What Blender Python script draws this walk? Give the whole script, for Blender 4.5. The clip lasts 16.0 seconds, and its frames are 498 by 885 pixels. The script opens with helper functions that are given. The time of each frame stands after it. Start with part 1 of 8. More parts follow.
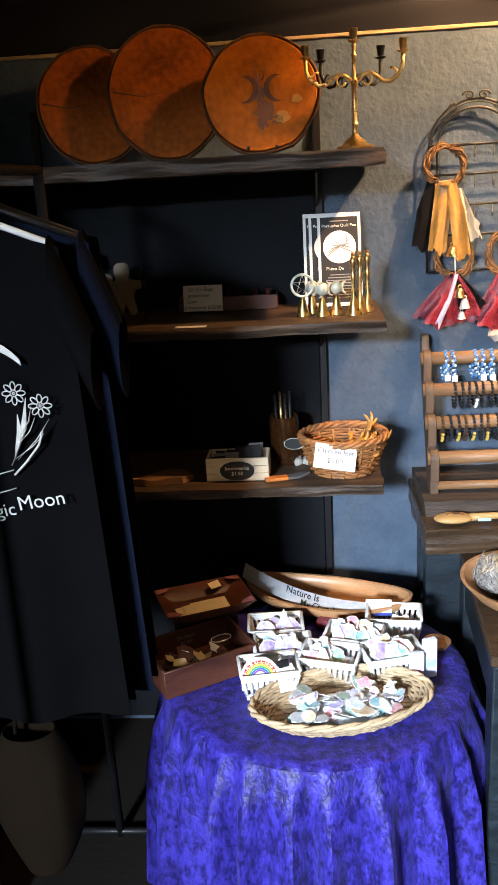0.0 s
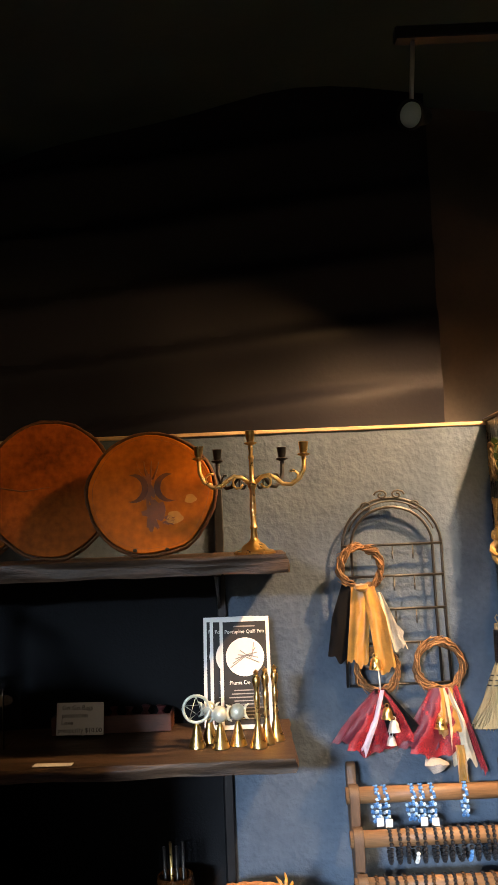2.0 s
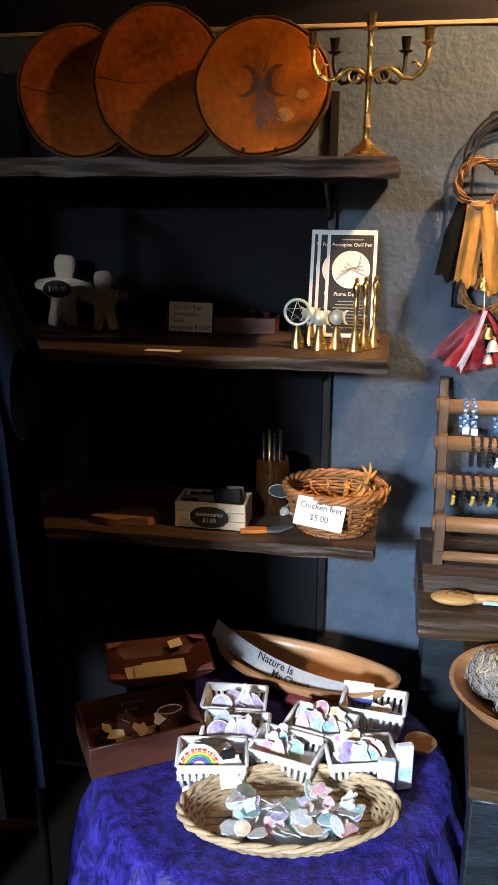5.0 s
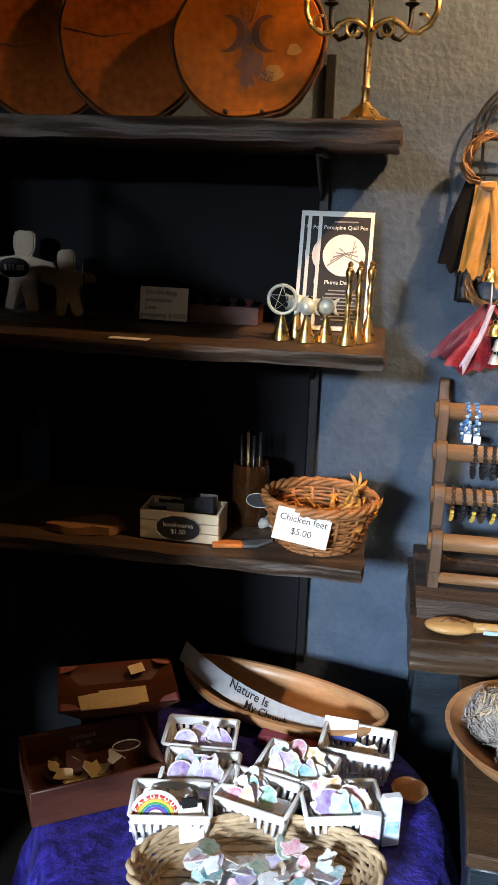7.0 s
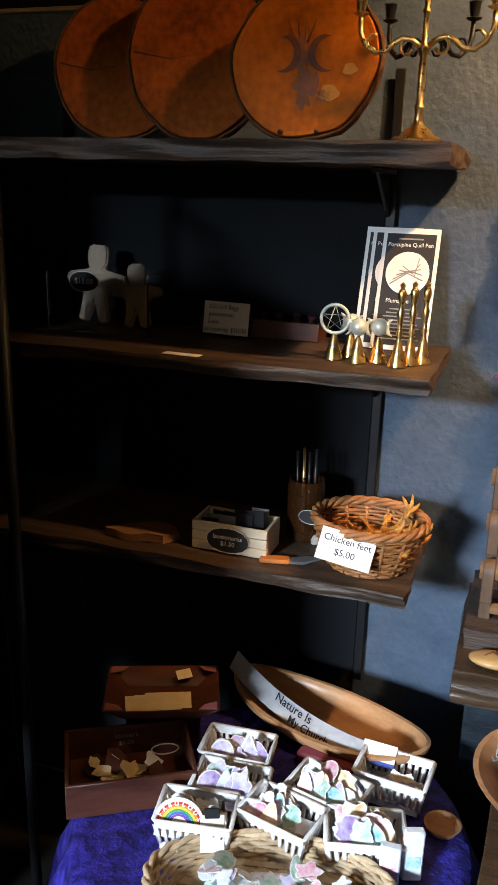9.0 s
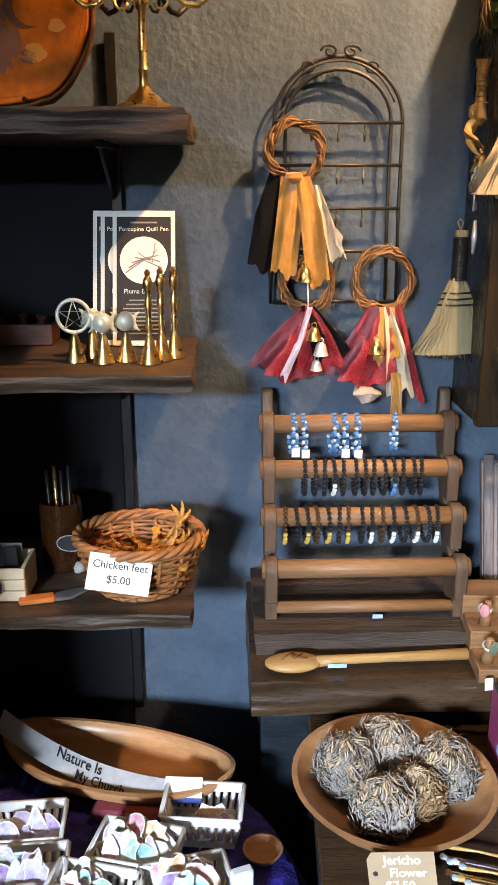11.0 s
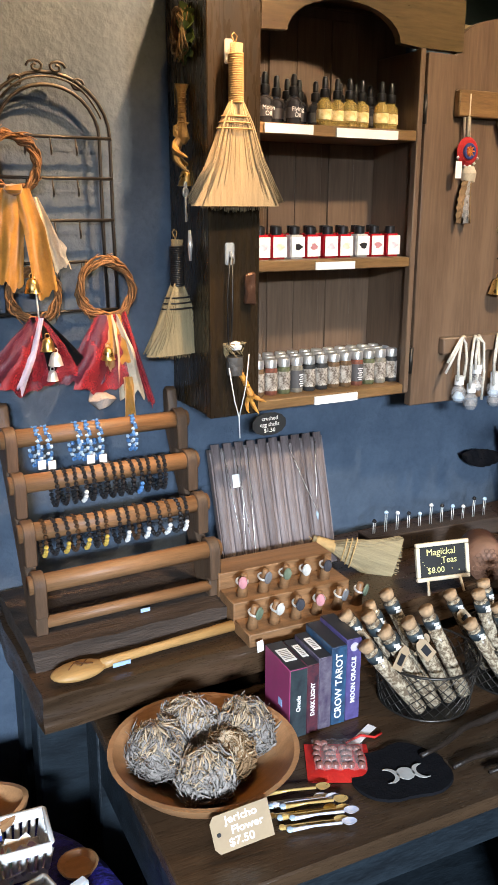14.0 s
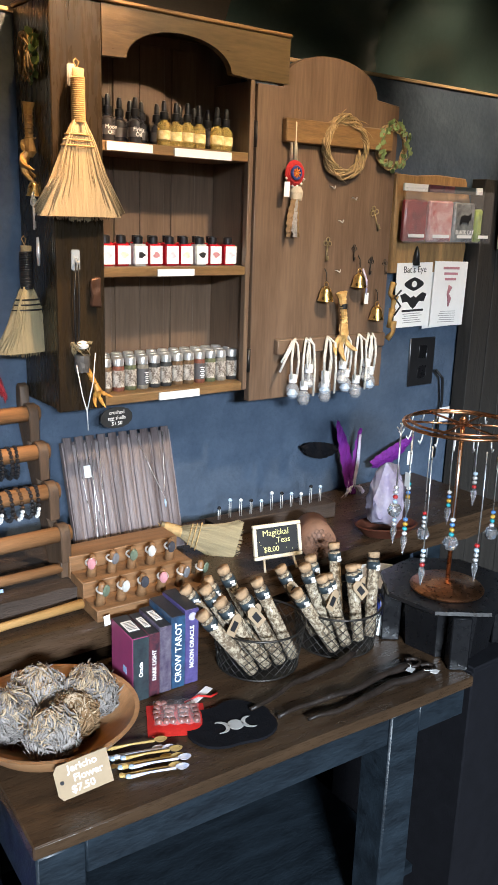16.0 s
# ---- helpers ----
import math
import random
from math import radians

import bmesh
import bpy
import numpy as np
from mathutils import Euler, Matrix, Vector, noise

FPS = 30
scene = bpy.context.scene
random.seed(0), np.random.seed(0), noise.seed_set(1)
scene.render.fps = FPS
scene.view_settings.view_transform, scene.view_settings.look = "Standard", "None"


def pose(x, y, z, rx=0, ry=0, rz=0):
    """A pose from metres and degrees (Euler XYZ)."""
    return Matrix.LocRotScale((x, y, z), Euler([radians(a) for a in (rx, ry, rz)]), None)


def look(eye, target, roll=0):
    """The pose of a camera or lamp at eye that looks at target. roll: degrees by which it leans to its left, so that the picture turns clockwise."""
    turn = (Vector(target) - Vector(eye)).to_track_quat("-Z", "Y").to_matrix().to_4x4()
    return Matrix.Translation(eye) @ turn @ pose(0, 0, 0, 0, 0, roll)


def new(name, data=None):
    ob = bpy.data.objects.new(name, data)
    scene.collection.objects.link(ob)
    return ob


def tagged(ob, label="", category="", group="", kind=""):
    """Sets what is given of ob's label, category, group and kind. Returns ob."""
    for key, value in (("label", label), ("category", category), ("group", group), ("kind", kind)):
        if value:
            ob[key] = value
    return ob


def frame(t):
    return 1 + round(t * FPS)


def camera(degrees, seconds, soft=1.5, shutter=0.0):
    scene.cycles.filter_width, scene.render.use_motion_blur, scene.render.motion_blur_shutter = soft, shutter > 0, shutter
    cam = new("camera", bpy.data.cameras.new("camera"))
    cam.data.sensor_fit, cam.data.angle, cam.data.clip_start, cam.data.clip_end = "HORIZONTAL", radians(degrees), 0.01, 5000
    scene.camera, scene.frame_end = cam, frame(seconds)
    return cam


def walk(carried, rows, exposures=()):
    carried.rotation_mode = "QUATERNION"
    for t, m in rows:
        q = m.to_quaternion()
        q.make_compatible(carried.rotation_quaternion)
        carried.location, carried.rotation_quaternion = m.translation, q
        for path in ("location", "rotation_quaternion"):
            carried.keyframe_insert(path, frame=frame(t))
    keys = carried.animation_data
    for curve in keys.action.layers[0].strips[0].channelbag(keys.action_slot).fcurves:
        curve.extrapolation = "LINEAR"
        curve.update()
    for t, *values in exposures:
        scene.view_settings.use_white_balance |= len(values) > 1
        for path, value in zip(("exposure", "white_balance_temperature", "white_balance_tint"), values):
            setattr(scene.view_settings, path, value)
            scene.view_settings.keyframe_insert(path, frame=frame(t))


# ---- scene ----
cam = camera(33.3, 16.0)
PATH = [
    (0, (0.129, 0.073, 1.775), (-0.027, 1.974, 1.175), -3.4),
    (0.5, (0.189, 0.214, 1.768), (-0.045, 2.135, 1.263), -2.1),
    (1, (0.266, 0.337, 1.826), (0.0, 2.287, 1.472), -0.9),
    (1.5, (0.254, 0.393, 1.856), (0.15, 2.391, 1.849), -1.3),
    (2, (0.251, 0.425, 1.879), (0.249, 2.413, 2.093), -2.4),
    (2.5, (0.256, 0.432, 1.883), (0.33, 2.415, 2.134), -2.2),
    (3, (0.257, 0.454, 1.872), (0.292, 2.453, 1.934), -2.0),
    (3.5, (0.256, 0.439, 1.856), (0.228, 2.435, 1.734), -0.3),
    (4, (0.27, 0.422, 1.793), (0.049, 2.38, 1.454), 1.0),
    (4.2, (0.282, 0.403, 1.773), (-0.013, 2.335, 1.348), 1.5),
    (6.3, (0.341, 0.449, 1.77), (0.029, 2.321, 1.138), -0.9),
    (6.5, (0.325, 0.47, 1.739), (0.035, 2.352, 1.127), -0.8),
    (7, (0.313, 0.611, 1.701), (0.016, 2.506, 1.133), 1.8),
    (7.5, (0.363, 0.716, 1.692), (-0.006, 2.606, 1.149), 1.7),
    (8, (0.452, 0.696, 1.704), (-0.129, 2.517, 1.116), 1.2),
    (8.2, (0.478, 0.655, 1.756), (-0.139, 2.446, 1.113), 1.5),
    (10.3, (0.43, 0.674, 1.748), (0.096, 2.588, 1.272), -1.6),
    (10.5, (0.398, 0.698, 1.742), (0.205, 2.624, 1.239), -1.7),
    (11, (0.373, 0.823, 1.721), (0.428, 2.733, 1.131), -0.0),
    (11.5, (0.348, 0.961, 1.724), (0.238, 2.895, 1.229), -1.2),
    (12, (0.309, 1.007, 1.722), (0.448, 2.935, 1.207), 0.5),
    (12.5, (0.223, 0.995, 1.712), (0.663, 2.885, 1.227), -0.3),
    (13, (0.14, 0.949, 1.696), (0.854, 2.742, 1.172), -0.7),
    (13.3, (0.119, 0.925, 1.7), (0.948, 2.664, 1.165), -0.2),
    (13.5, (0.119, 0.899, 1.691), (0.986, 2.62, 1.158), -0.6),
    (14, (0.118, 0.82, 1.703), (1.037, 2.511, 1.161), 0.2),
    (14.5, (0.108, 0.728, 1.72), (1.097, 2.369, 1.144), 1.4),
    (15, (0.087, 0.684, 1.728), (1.122, 2.314, 1.205), 0.9),
    (15.5, (0.089, 0.654, 1.722), (1.167, 2.257, 1.203), 0.9),
    (16, (0.094, 0.634, 1.716), (1.26, 2.173, 1.194), 1.9),
]
walk(cam, [(t, look(eye, target, roll)) for t, eye, target, roll in PATH], [(0, 0.33), (1, 0.28), (2.5, 0.12), (4, 0.0), (6.5, -0.10), (8, -0.12), (11, -0.06), (14, -0.06), (16, 0.0)])

# ---- light ----
world = bpy.data.worlds.new("world")
scene.world = world
world.use_nodes = True
sky = world.node_tree.nodes.new("ShaderNodeTexSky")
sky.sky_type, sky.sun_disc = "NISHITA", False
sky.sun_elevation, sky.sun_rotation = radians(35), radians(200)
back = world.node_tree.nodes["Background"]
world.node_tree.links.new(sky.outputs[0], back.inputs[0])
back.inputs[1].default_value = 0.1


def lamp(name, kind, eye, target, watts, colour, **more):
    data = bpy.data.lights.new(name, kind)
    data.energy, data.color = watts, colour
    for key, value in more.items():
        if key == "size":
            if kind == "AREA":
                data.shape, data.size, data.size_y = "RECTANGLE", value[0], value[1]
            else:
                data.shadow_soft_size = value
        elif key == "spot":
            data.spot_size, data.spot_blend = radians(value[0]), value[1]
    ob = new(name, data)
    ob.matrix_world = look(eye, target)
    return ob


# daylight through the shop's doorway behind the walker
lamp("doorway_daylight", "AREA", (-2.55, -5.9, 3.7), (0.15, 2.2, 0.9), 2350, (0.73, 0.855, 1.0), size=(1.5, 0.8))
# the lit track spot over the wall rack, its neighbours, and two added fills
LAMP_A = (0.77, 1.93, 2.60)
LAMP_B = (1.065, 1.93, 2.70)
lamp("warm_spot_light", "SPOT", LAMP_A, (0.12, 2.28, 1.78), 29, (1.0, 0.56, 0.20), size=0.02, spot=(104, 0.4))
lamp("warm_spot_light", "SPOT", LAMP_B, (0.54, 2.53, 1.84), 225, (1.0, 0.57, 0.27), size=0.02, spot=(60, 0.8))
# Unseen fill spot off the track, added to brighten the cabinet.
lamp("warm_spot_light", "SPOT", (1.35, 1.15, 2.75), (1.28, 2.4, 1.60), 180, (1.0, 0.77, 0.52), size=0.05, spot=(62, 0.8))
LAMP_C = (2.30, 1.93, 2.66)
lamp("warm_spot_light", "SPOT", LAMP_C, (2.50, 2.53, 2.02), 62, (1.0, 0.74, 0.48), size=0.03, spot=(70, 0.9))
# Unseen fill spot, added to lift the goods on the left shelves and table.
lamp("warm_spot_light", "SPOT", (0.12, 0.95, 2.78), (-0.10, 2.10, 0.95), 7, (1.0, 0.66, 0.36), size=0.05, spot=(46, 0.9))

# ---- helpers of this scene ----
def thing(name, label, category, loc=(0, 0, 0), rz=0.0, group="", kind="", rx=0.0, ry=0.0):
    ob = new(name)
    ob.empty_display_size = 0.05
    ob.matrix_basis = pose(*loc, rx, ry, rz)
    return tagged(ob, label, category, group, kind)


def finish(bm):
    for f in bm.faces:
        f.smooth = True
    for e in bm.edges:
        if len(e.link_faces) == 2 and e.calc_face_angle(0) > 0.7:
            e.smooth = False


def part(name, bm, material, parent=None, label=""):
    finish(bm)
    me = bpy.data.meshes.new(name)
    bm.to_mesh(me)
    bm.free()
    me.materials.append(material)
    ob = new(name, me)
    ob.parent = parent
    if label:
        ob["label"] = label
    return ob


def share(name, ob, m, parent, label=""):
    """Another object on ob's mesh, at the pose m under parent."""
    o = new(name, ob.data)
    o.parent = parent
    o.matrix_basis = m
    if label:
        o["label"] = label
    return o


def solid(name, bm, material, label, category="", kind="", group="", loc=(0, 0, 0), rz=0.0):
    ob = part(name, bm, material, None)
    ob.matrix_basis = pose(*loc, 0, 0, rz)
    return tagged(ob, label, category, group, kind)


def box(x0, x1, y0, y1, z0, z1, bev=0.003, bm=None, m=None, seg=1):
    b = bmesh.new()
    bmesh.ops.create_cube(b, size=1)
    bmesh.ops.transform(b, matrix=Matrix.Translation(((x0 + x1) / 2, (y0 + y1) / 2, (z0 + z1) / 2)) @ Matrix.Diagonal((x1 - x0, y1 - y0, z1 - z0, 1)), verts=b.verts)
    if bev:
        bmesh.ops.bevel(b, geom=b.edges[:], offset=bev, segments=seg, affect="EDGES")
    if m:
        bmesh.ops.transform(b, matrix=m, verts=b.verts)
    return merge(bm, b)


def merge(bm, b):
    if bm is None:
        return b
    me = bpy.data.meshes.new("tmp")
    b.to_mesh(me)
    b.free()
    bm.from_mesh(me)
    bpy.data.meshes.remove(me)
    return bm


def tube(points, r, seg=6, closed=False, bm=None, flat=1.0):
    """A round (or flattened) rod along points; r is a number or one for each point."""
    bm = bm or bmesh.new()
    pts = [Vector(p) for p in points]
    n = len(pts)
    rs = [r] * n if not hasattr(r, "__len__") else r
    up = None
    rings = []
    for i, p in enumerate(pts):
        a = pts[(i - 1) % n] if closed or i else p
        b = pts[(i + 1) % n] if closed or i < n - 1 else p
        d = (b - a).normalized()
        if up is None:
            up = Vector((0, 0, 1)) if abs(d.z) < 0.9 else Vector((0, 1, 0))
        side = d.cross(up)
        if side.length < 1e-5:
            side = d.orthogonal()
        side.normalize()
        up = side.cross(d).normalized()
        rings.append([bm.verts.new(p + (side * math.cos(2 * math.pi * k / seg) + up * math.sin(2 * math.pi * k / seg) * flat) * rs[i]) for k in range(seg)])
    for i in range(n if closed else n - 1):
        u, v = rings[i], rings[(i + 1) % n]
        for k in range(seg):
            bm.faces.new((u[k], u[(k + 1) % seg], v[(k + 1) % seg], v[k]))
    if not closed:
        bm.faces.new(rings[0][::-1])
        bm.faces.new(rings[-1])
    return bm


def cyl(p, q, r, r2=None, seg=12, bm=None):
    return tube([p, q], [r, r if r2 is None else r2], seg, bm=bm)


def lathe(profile, seg=20, bm=None, m=None, sx=1.0, sy=1.0):
    """Turns (radius, height) points round z; ends at radius 0 are closed."""
    b = bmesh.new()
    rings = []
    for r, z in profile:
        if r < 1e-6:
            rings.append([b.verts.new((0, 0, z))])
        else:
            rings.append([b.verts.new((r * sx * math.cos(2 * math.pi * k / seg), r * sy * math.sin(2 * math.pi * k / seg), z)) for k in range(seg)])
    for u, v in zip(rings, rings[1:]):
        for k in range(seg):
            a = [u[k % len(u)], u[(k + 1) % len(u)], v[(k + 1) % len(v)], v[k % len(v)]]
            a = list(dict.fromkeys(a))
            if len(a) > 2:
                b.faces.new(a)
    for ring, flip in ((rings[0], True), (rings[-1], False)):
        if len(ring) > 2:
            b.faces.new(ring[::-1] if flip else ring)
    bmesh.ops.recalc_face_normals(b, faces=b.faces)
    if m:
        bmesh.ops.transform(b, matrix=m, verts=b.verts)
    return merge(bm, b)


def slab(outline, depth, m=None, bm=None, bev=0.0):
    """A flat outline in x, y, thickened by depth along z."""
    b = bmesh.new()
    f = b.faces.new([b.verts.new((x, y, 0)) for x, y in outline])
    g = bmesh.ops.extrude_face_region(b, geom=[f])
    bmesh.ops.translate(b, vec=(0, 0, depth), verts=[v for v in g["geom"] if isinstance(v, bmesh.types.BMVert)])
    bmesh.ops.recalc_face_normals(b, faces=b.faces)
    if bev:
        bmesh.ops.bevel(b, geom=b.edges[:], offset=bev, segments=1, affect="EDGES")
    if m:
        bmesh.ops.transform(b, matrix=m, verts=b.verts)
    return merge(bm, b)


UPRIGHT = pose(0, 0, 0, 90)  # lays an x, y outline into the x, z plane, thick towards -y


def sheet(f, nu, nv, thick=0.001, bm=None):
    """A cloth or shell through f(u, v), with thickness."""
    b = bmesh.new()
    g = [[b.verts.new(f(i / nu, j / nv)) for j in range(nv + 1)] for i in range(nu + 1)]
    for i in range(nu):
        for j in range(nv):
            b.faces.new((g[i][j], g[i + 1][j], g[i + 1][j + 1], g[i][j + 1]))
    b.normal_update()
    bmesh.ops.solidify(b, geom=b.faces[:], thickness=thick)
    return merge(bm, b)


def circle(c, r, n=24, axis="y", r2=None, a0=0.0, a1=360.0):
    full = abs(a1 - a0) >= 360
    out = []
    for k in range(n if full else n + 1):
        a = radians(a0 + (a1 - a0) * k / n)
        u, v = r * math.cos(a), (r2 or r) * math.sin(a)
        out.append({"y": (c[0] + u, c[1], c[2] + v), "z": (c[0] + u, c[1] + v, c[2]), "x": (c[0], c[1] + u, c[2] + v)}[axis])
    return out


def jitter(bm, amount, scale, seed=0.0):
    for v in bm.verts:
        v.co += noise.noise_vector(v.co * scale + Vector((seed, seed * 1.7, seed * 0.3))) * amount
    return bm


def cut(bm, n):
    bmesh.ops.subdivide_edges(bm, edges=bm.edges[:], cuts=n, use_grid_fill=True)
    return bm


def text(name, body, size, m, material, parent, width=0.0, label="", align="CENTER"):
    cu = bpy.data.curves.new("tmp_text", "FONT")
    cu.body, cu.size, cu.extrude, cu.align_x, cu.align_y, cu.resolution_u = body, size, 0.00025, align, "CENTER", 3
    cu.offset = width
    ob = new("tmp_text", cu)
    bpy.context.view_layer.update()
    me = bpy.data.meshes.new_from_object(ob)
    bpy.data.objects.remove(ob)
    bpy.data.curves.remove(cu)
    me.name = name
    me.transform(m)
    me.materials.clear()
    me.materials.append(material)
    o = new(name, me)
    o.parent = parent
    if label:
        o["label"] = label
    return o


# ---- materials ----
MATS = {}


def M(name, col, rough=0.6, metal=0.0, var=0.3, scale=14.0, fine=90.0, bump=0.15, stretch=(1, 1, 1), col2=None, glass=0.0, grain=0.0, sheen=0.0, rand=0.0, coat=0.0, ior=1.45, alpha=1.0, sharp=0.0, dist=0.01, spec=0.5):
    """A procedural material: broad variation between two colours, fine grain, relief."""
    if name in MATS:
        return MATS[name]
    ma = bpy.data.materials.new(name)
    ma.use_nodes = True
    nt = ma.node_tree
    N, L = nt.nodes, nt.links
    p = N["Principled BSDF"]
    tc = N.new("ShaderNodeTexCoord")
    mp = N.new("ShaderNodeMapping")
    mp.inputs["Scale"].default_value = stretch
    L.new(tc.outputs["Object"], mp.inputs["Vector"])
    a = N.new("ShaderNodeTexNoise")
    a.inputs["Scale"].default_value, a.inputs["Detail"].default_value = scale, 4
    b = N.new("ShaderNodeTexNoise")
    b.inputs["Scale"].default_value, b.inputs["Detail"].default_value = fine, 3
    L.new(mp.outputs[0], a.inputs["Vector"])
    L.new(mp.outputs[0], b.inputs["Vector"])
    col2 = col2 or tuple(c * (1 - var) for c in col)
    ramp = N.new("ShaderNodeValToRGB")
    ramp.color_ramp.elements[0].position, ramp.color_ramp.elements[1].position = 0.35 + sharp, 0.65 - sharp
    ramp.color_ramp.elements[0].color, ramp.color_ramp.elements[1].color = (*col2, 1), (*col, 1)
    mixf = N.new("ShaderNodeMath")
    mixf.operation = "MULTIPLY_ADD"
    mixf.inputs[1].default_value, mixf.inputs[2].default_value = 0.35, 0.0
    L.new(b.outputs["Fac"], mixf.inputs[0])
    add = N.new("ShaderNodeMath")
    add.operation = "MULTIPLY_ADD"
    add.inputs[1].default_value = 0.65
    L.new(a.outputs["Fac"], add.inputs[0])
    L.new(mixf.outputs[0], add.inputs[2])
    L.new(add.outputs[0], ramp.inputs[0])
    out = ramp.outputs[0]
    if rand:
        info = N.new("ShaderNodeObjectInfo")
        hsv = N.new("ShaderNodeHueSaturation")
        mr = N.new("ShaderNodeMapRange")
        mr.inputs["To Min"].default_value, mr.inputs["To Max"].default_value = 1 - rand, 1 + rand
        L.new(info.outputs["Random"], mr.inputs["Value"])
        L.new(mr.outputs[0], hsv.inputs["Value"])
        L.new(out, hsv.inputs["Color"])
        out = hsv.outputs[0]
    L.new(out, p.inputs["Base Color"])
    p.inputs["Metallic"].default_value = metal
    rr = N.new("ShaderNodeMapRange")
    rr.inputs["To Min"].default_value, rr.inputs["To Max"].default_value = max(rough - 0.12, 0.02), min(rough + 0.12, 1)
    L.new(b.outputs["Fac"], rr.inputs["Value"])
    L.new(rr.outputs[0], p.inputs["Roughness"])
    if bump:
        bu = N.new("ShaderNodeBump")
        bu.inputs["Strength"].default_value, bu.inputs["Distance"].default_value = bump, dist
        L.new(add.outputs[0], bu.inputs["Height"])
        L.new(bu.outputs[0], p.inputs["Normal"])
    p.inputs["Transmission Weight"].default_value = glass
    p.inputs["IOR"].default_value = ior
    p.inputs["Specular IOR Level"].default_value = spec
    p.inputs["Sheen Weight"].default_value = sheen
    p.inputs["Coat Weight"].default_value = coat
    if alpha < 1:
        p.inputs["Alpha"].default_value = alpha
    MATS[name] = ma
    return ma


PLASTER = M("plaster_slate_blue", (0.068, 0.096, 0.138), 0.7, scale=11, fine=62, bump=0.8, col2=(0.040, 0.061, 0.095), dist=0.012, spec=0.35)
BLACKCLOTH_SHADE = M("black_cloth_and_shade", (0.010, 0.011, 0.013), 0.9, spec=0.1, scale=6, fine=200, bump=0.2)
CANVAS = M("tent_canvas", (0.050, 0.082, 0.080), 0.38, scale=5, fine=60, bump=0.1)
FLOORWOOD = M("floor_boards", (0.016, 0.013, 0.011), 0.8, spec=0.15, scale=6, fine=60, stretch=(1, 12, 1))
SHELFWOOD = M("shelf_wood", (0.085, 0.052, 0.032), 0.5, spec=0.35, col2=(0.022, 0.014, 0.010), scale=5, fine=40, stretch=(1.2, 9, 9), bump=0.3)
DARKMETAL = M("dark_metal", (0.02, 0.02, 0.022), 0.45, metal=0.6, scale=30, bump=0.05)
WIRE = M("blackened_wire", (0.06, 0.055, 0.05), 0.4, metal=0.8, scale=40, bump=0.1)
CABWOOD = M("stained_pine", (0.172, 0.112, 0.073), 0.42, col2=(0.088, 0.054, 0.034), scale=2, fine=18, stretch=(8, 8, 0.7), bump=0.12)
# One dark stain twice: header with lamp sheen, stile with shade in the colour.
CABDARK = M("lit_stained_wood", (0.105, 0.070, 0.032), 0.33, col2=(0.042, 0.027, 0.013), scale=3, fine=30, stretch=(0.8, 8, 6), bump=0.12)
STILE = M("shaded_stained_wood", (0.012, 0.0085, 0.006), 0.28, col2=(0.032, 0.021, 0.010), scale=3, fine=26, stretch=(7, 7, 0.7), bump=0.12)
CABEDGE = M("rubbed_edge_wood", (0.24, 0.135, 0.055), 0.45, var=0.5, scale=6, fine=50, stretch=(1, 8, 8), bump=0.1)
STANDWOOD = M("oiled_dowel_wood", (0.26, 0.135, 0.060), 0.5, var=0.5, scale=6, fine=45, stretch=(0.8, 9, 9), bump=0.2)
STANDSIDE = M("worn_stand_wood", (0.105, 0.062, 0.036), 0.55, var=0.5, scale=6, fine=45, stretch=(8, 8, 1), bump=0.2)
WEATHERED = M("weathered_grey_wood", (0.060, 0.040, 0.029), 0.7, var=0.6, scale=7, fine=50, stretch=(0.8, 7, 7), bump=0.6)
TABLEPAINT = M("blue_black_paint", (0.016, 0.024, 0.032), 0.42, col2=(0.0055, 0.008, 0.011), scale=7, fine=50, stretch=(1, 4, 4), bump=0.25)
TABLETOP = M("table_board_wood", (0.064, 0.037, 0.020), 0.30, col2=(0.032, 0.019, 0.011), scale=4, fine=40, stretch=(0.8, 8, 8), bump=0.2)
VELVET = M("purple_crushed_velvet", (0.034, 0.024, 0.30), 0.5, scale=46, fine=150, bump=0.9, col2=(0.007, 0.004, 0.085), sheen=0.04, dist=0.008, sharp=0.06, stretch=(1, 1, 0.55))
OAKBOWL = M("turned_bowl_wood", (0.48, 0.25, 0.115), 0.36, var=0.35, scale=6, fine=50, stretch=(1, 6, 6), bump=0.1)
BRASS = M("polished_brass", (0.88, 0.60, 0.23), 0.3, metal=1.0, var=0.25, scale=30, bump=0.04)
WICKER = M("wicker", (0.40, 0.165, 0.055), 0.5, var=0.5, scale=30, fine=150, bump=0.3, rand=0.25)
ROUNDWOOD = M("cedar_slice", (0.58, 0.155, 0.006), 0.6, spec=0.15, var=0.6, scale=7, fine=60, bump=0.15)
BARK = M("bark", (0.15, 0.060, 0.020), 0.9, var=0.5, scale=30, fine=120, bump=0.8)
PAPER = M("white_paper", (0.78, 0.77, 0.75), 0.7, var=0.06, scale=20, bump=0.03)
INK = M("black_ink", (0.015, 0.015, 0.017), 0.6, var=0.1, bump=0)
KRAFT = M("kraft_card", (0.36, 0.26, 0.16), 0.75, var=0.15, scale=30, bump=0.05)
PLASTIC = M("white_plastic", (0.80, 0.80, 0.80), 0.4, var=0.04, scale=10, bump=0.02)
BROWNBOX = M("mahogany_stain", (0.10, 0.032, 0.018), 0.45, var=0.5, scale=7, fine=60, stretch=(1, 6, 6), bump=0.15)
SPLINT = M("woven_splint", (0.52, 0.38, 0.23), 0.6, var=0.35, scale=25, fine=120, bump=0.25, rand=0.2)
SHINYBOLT = M("dull_steel", (0.45, 0.45, 0.46), 0.4, metal=0.6)
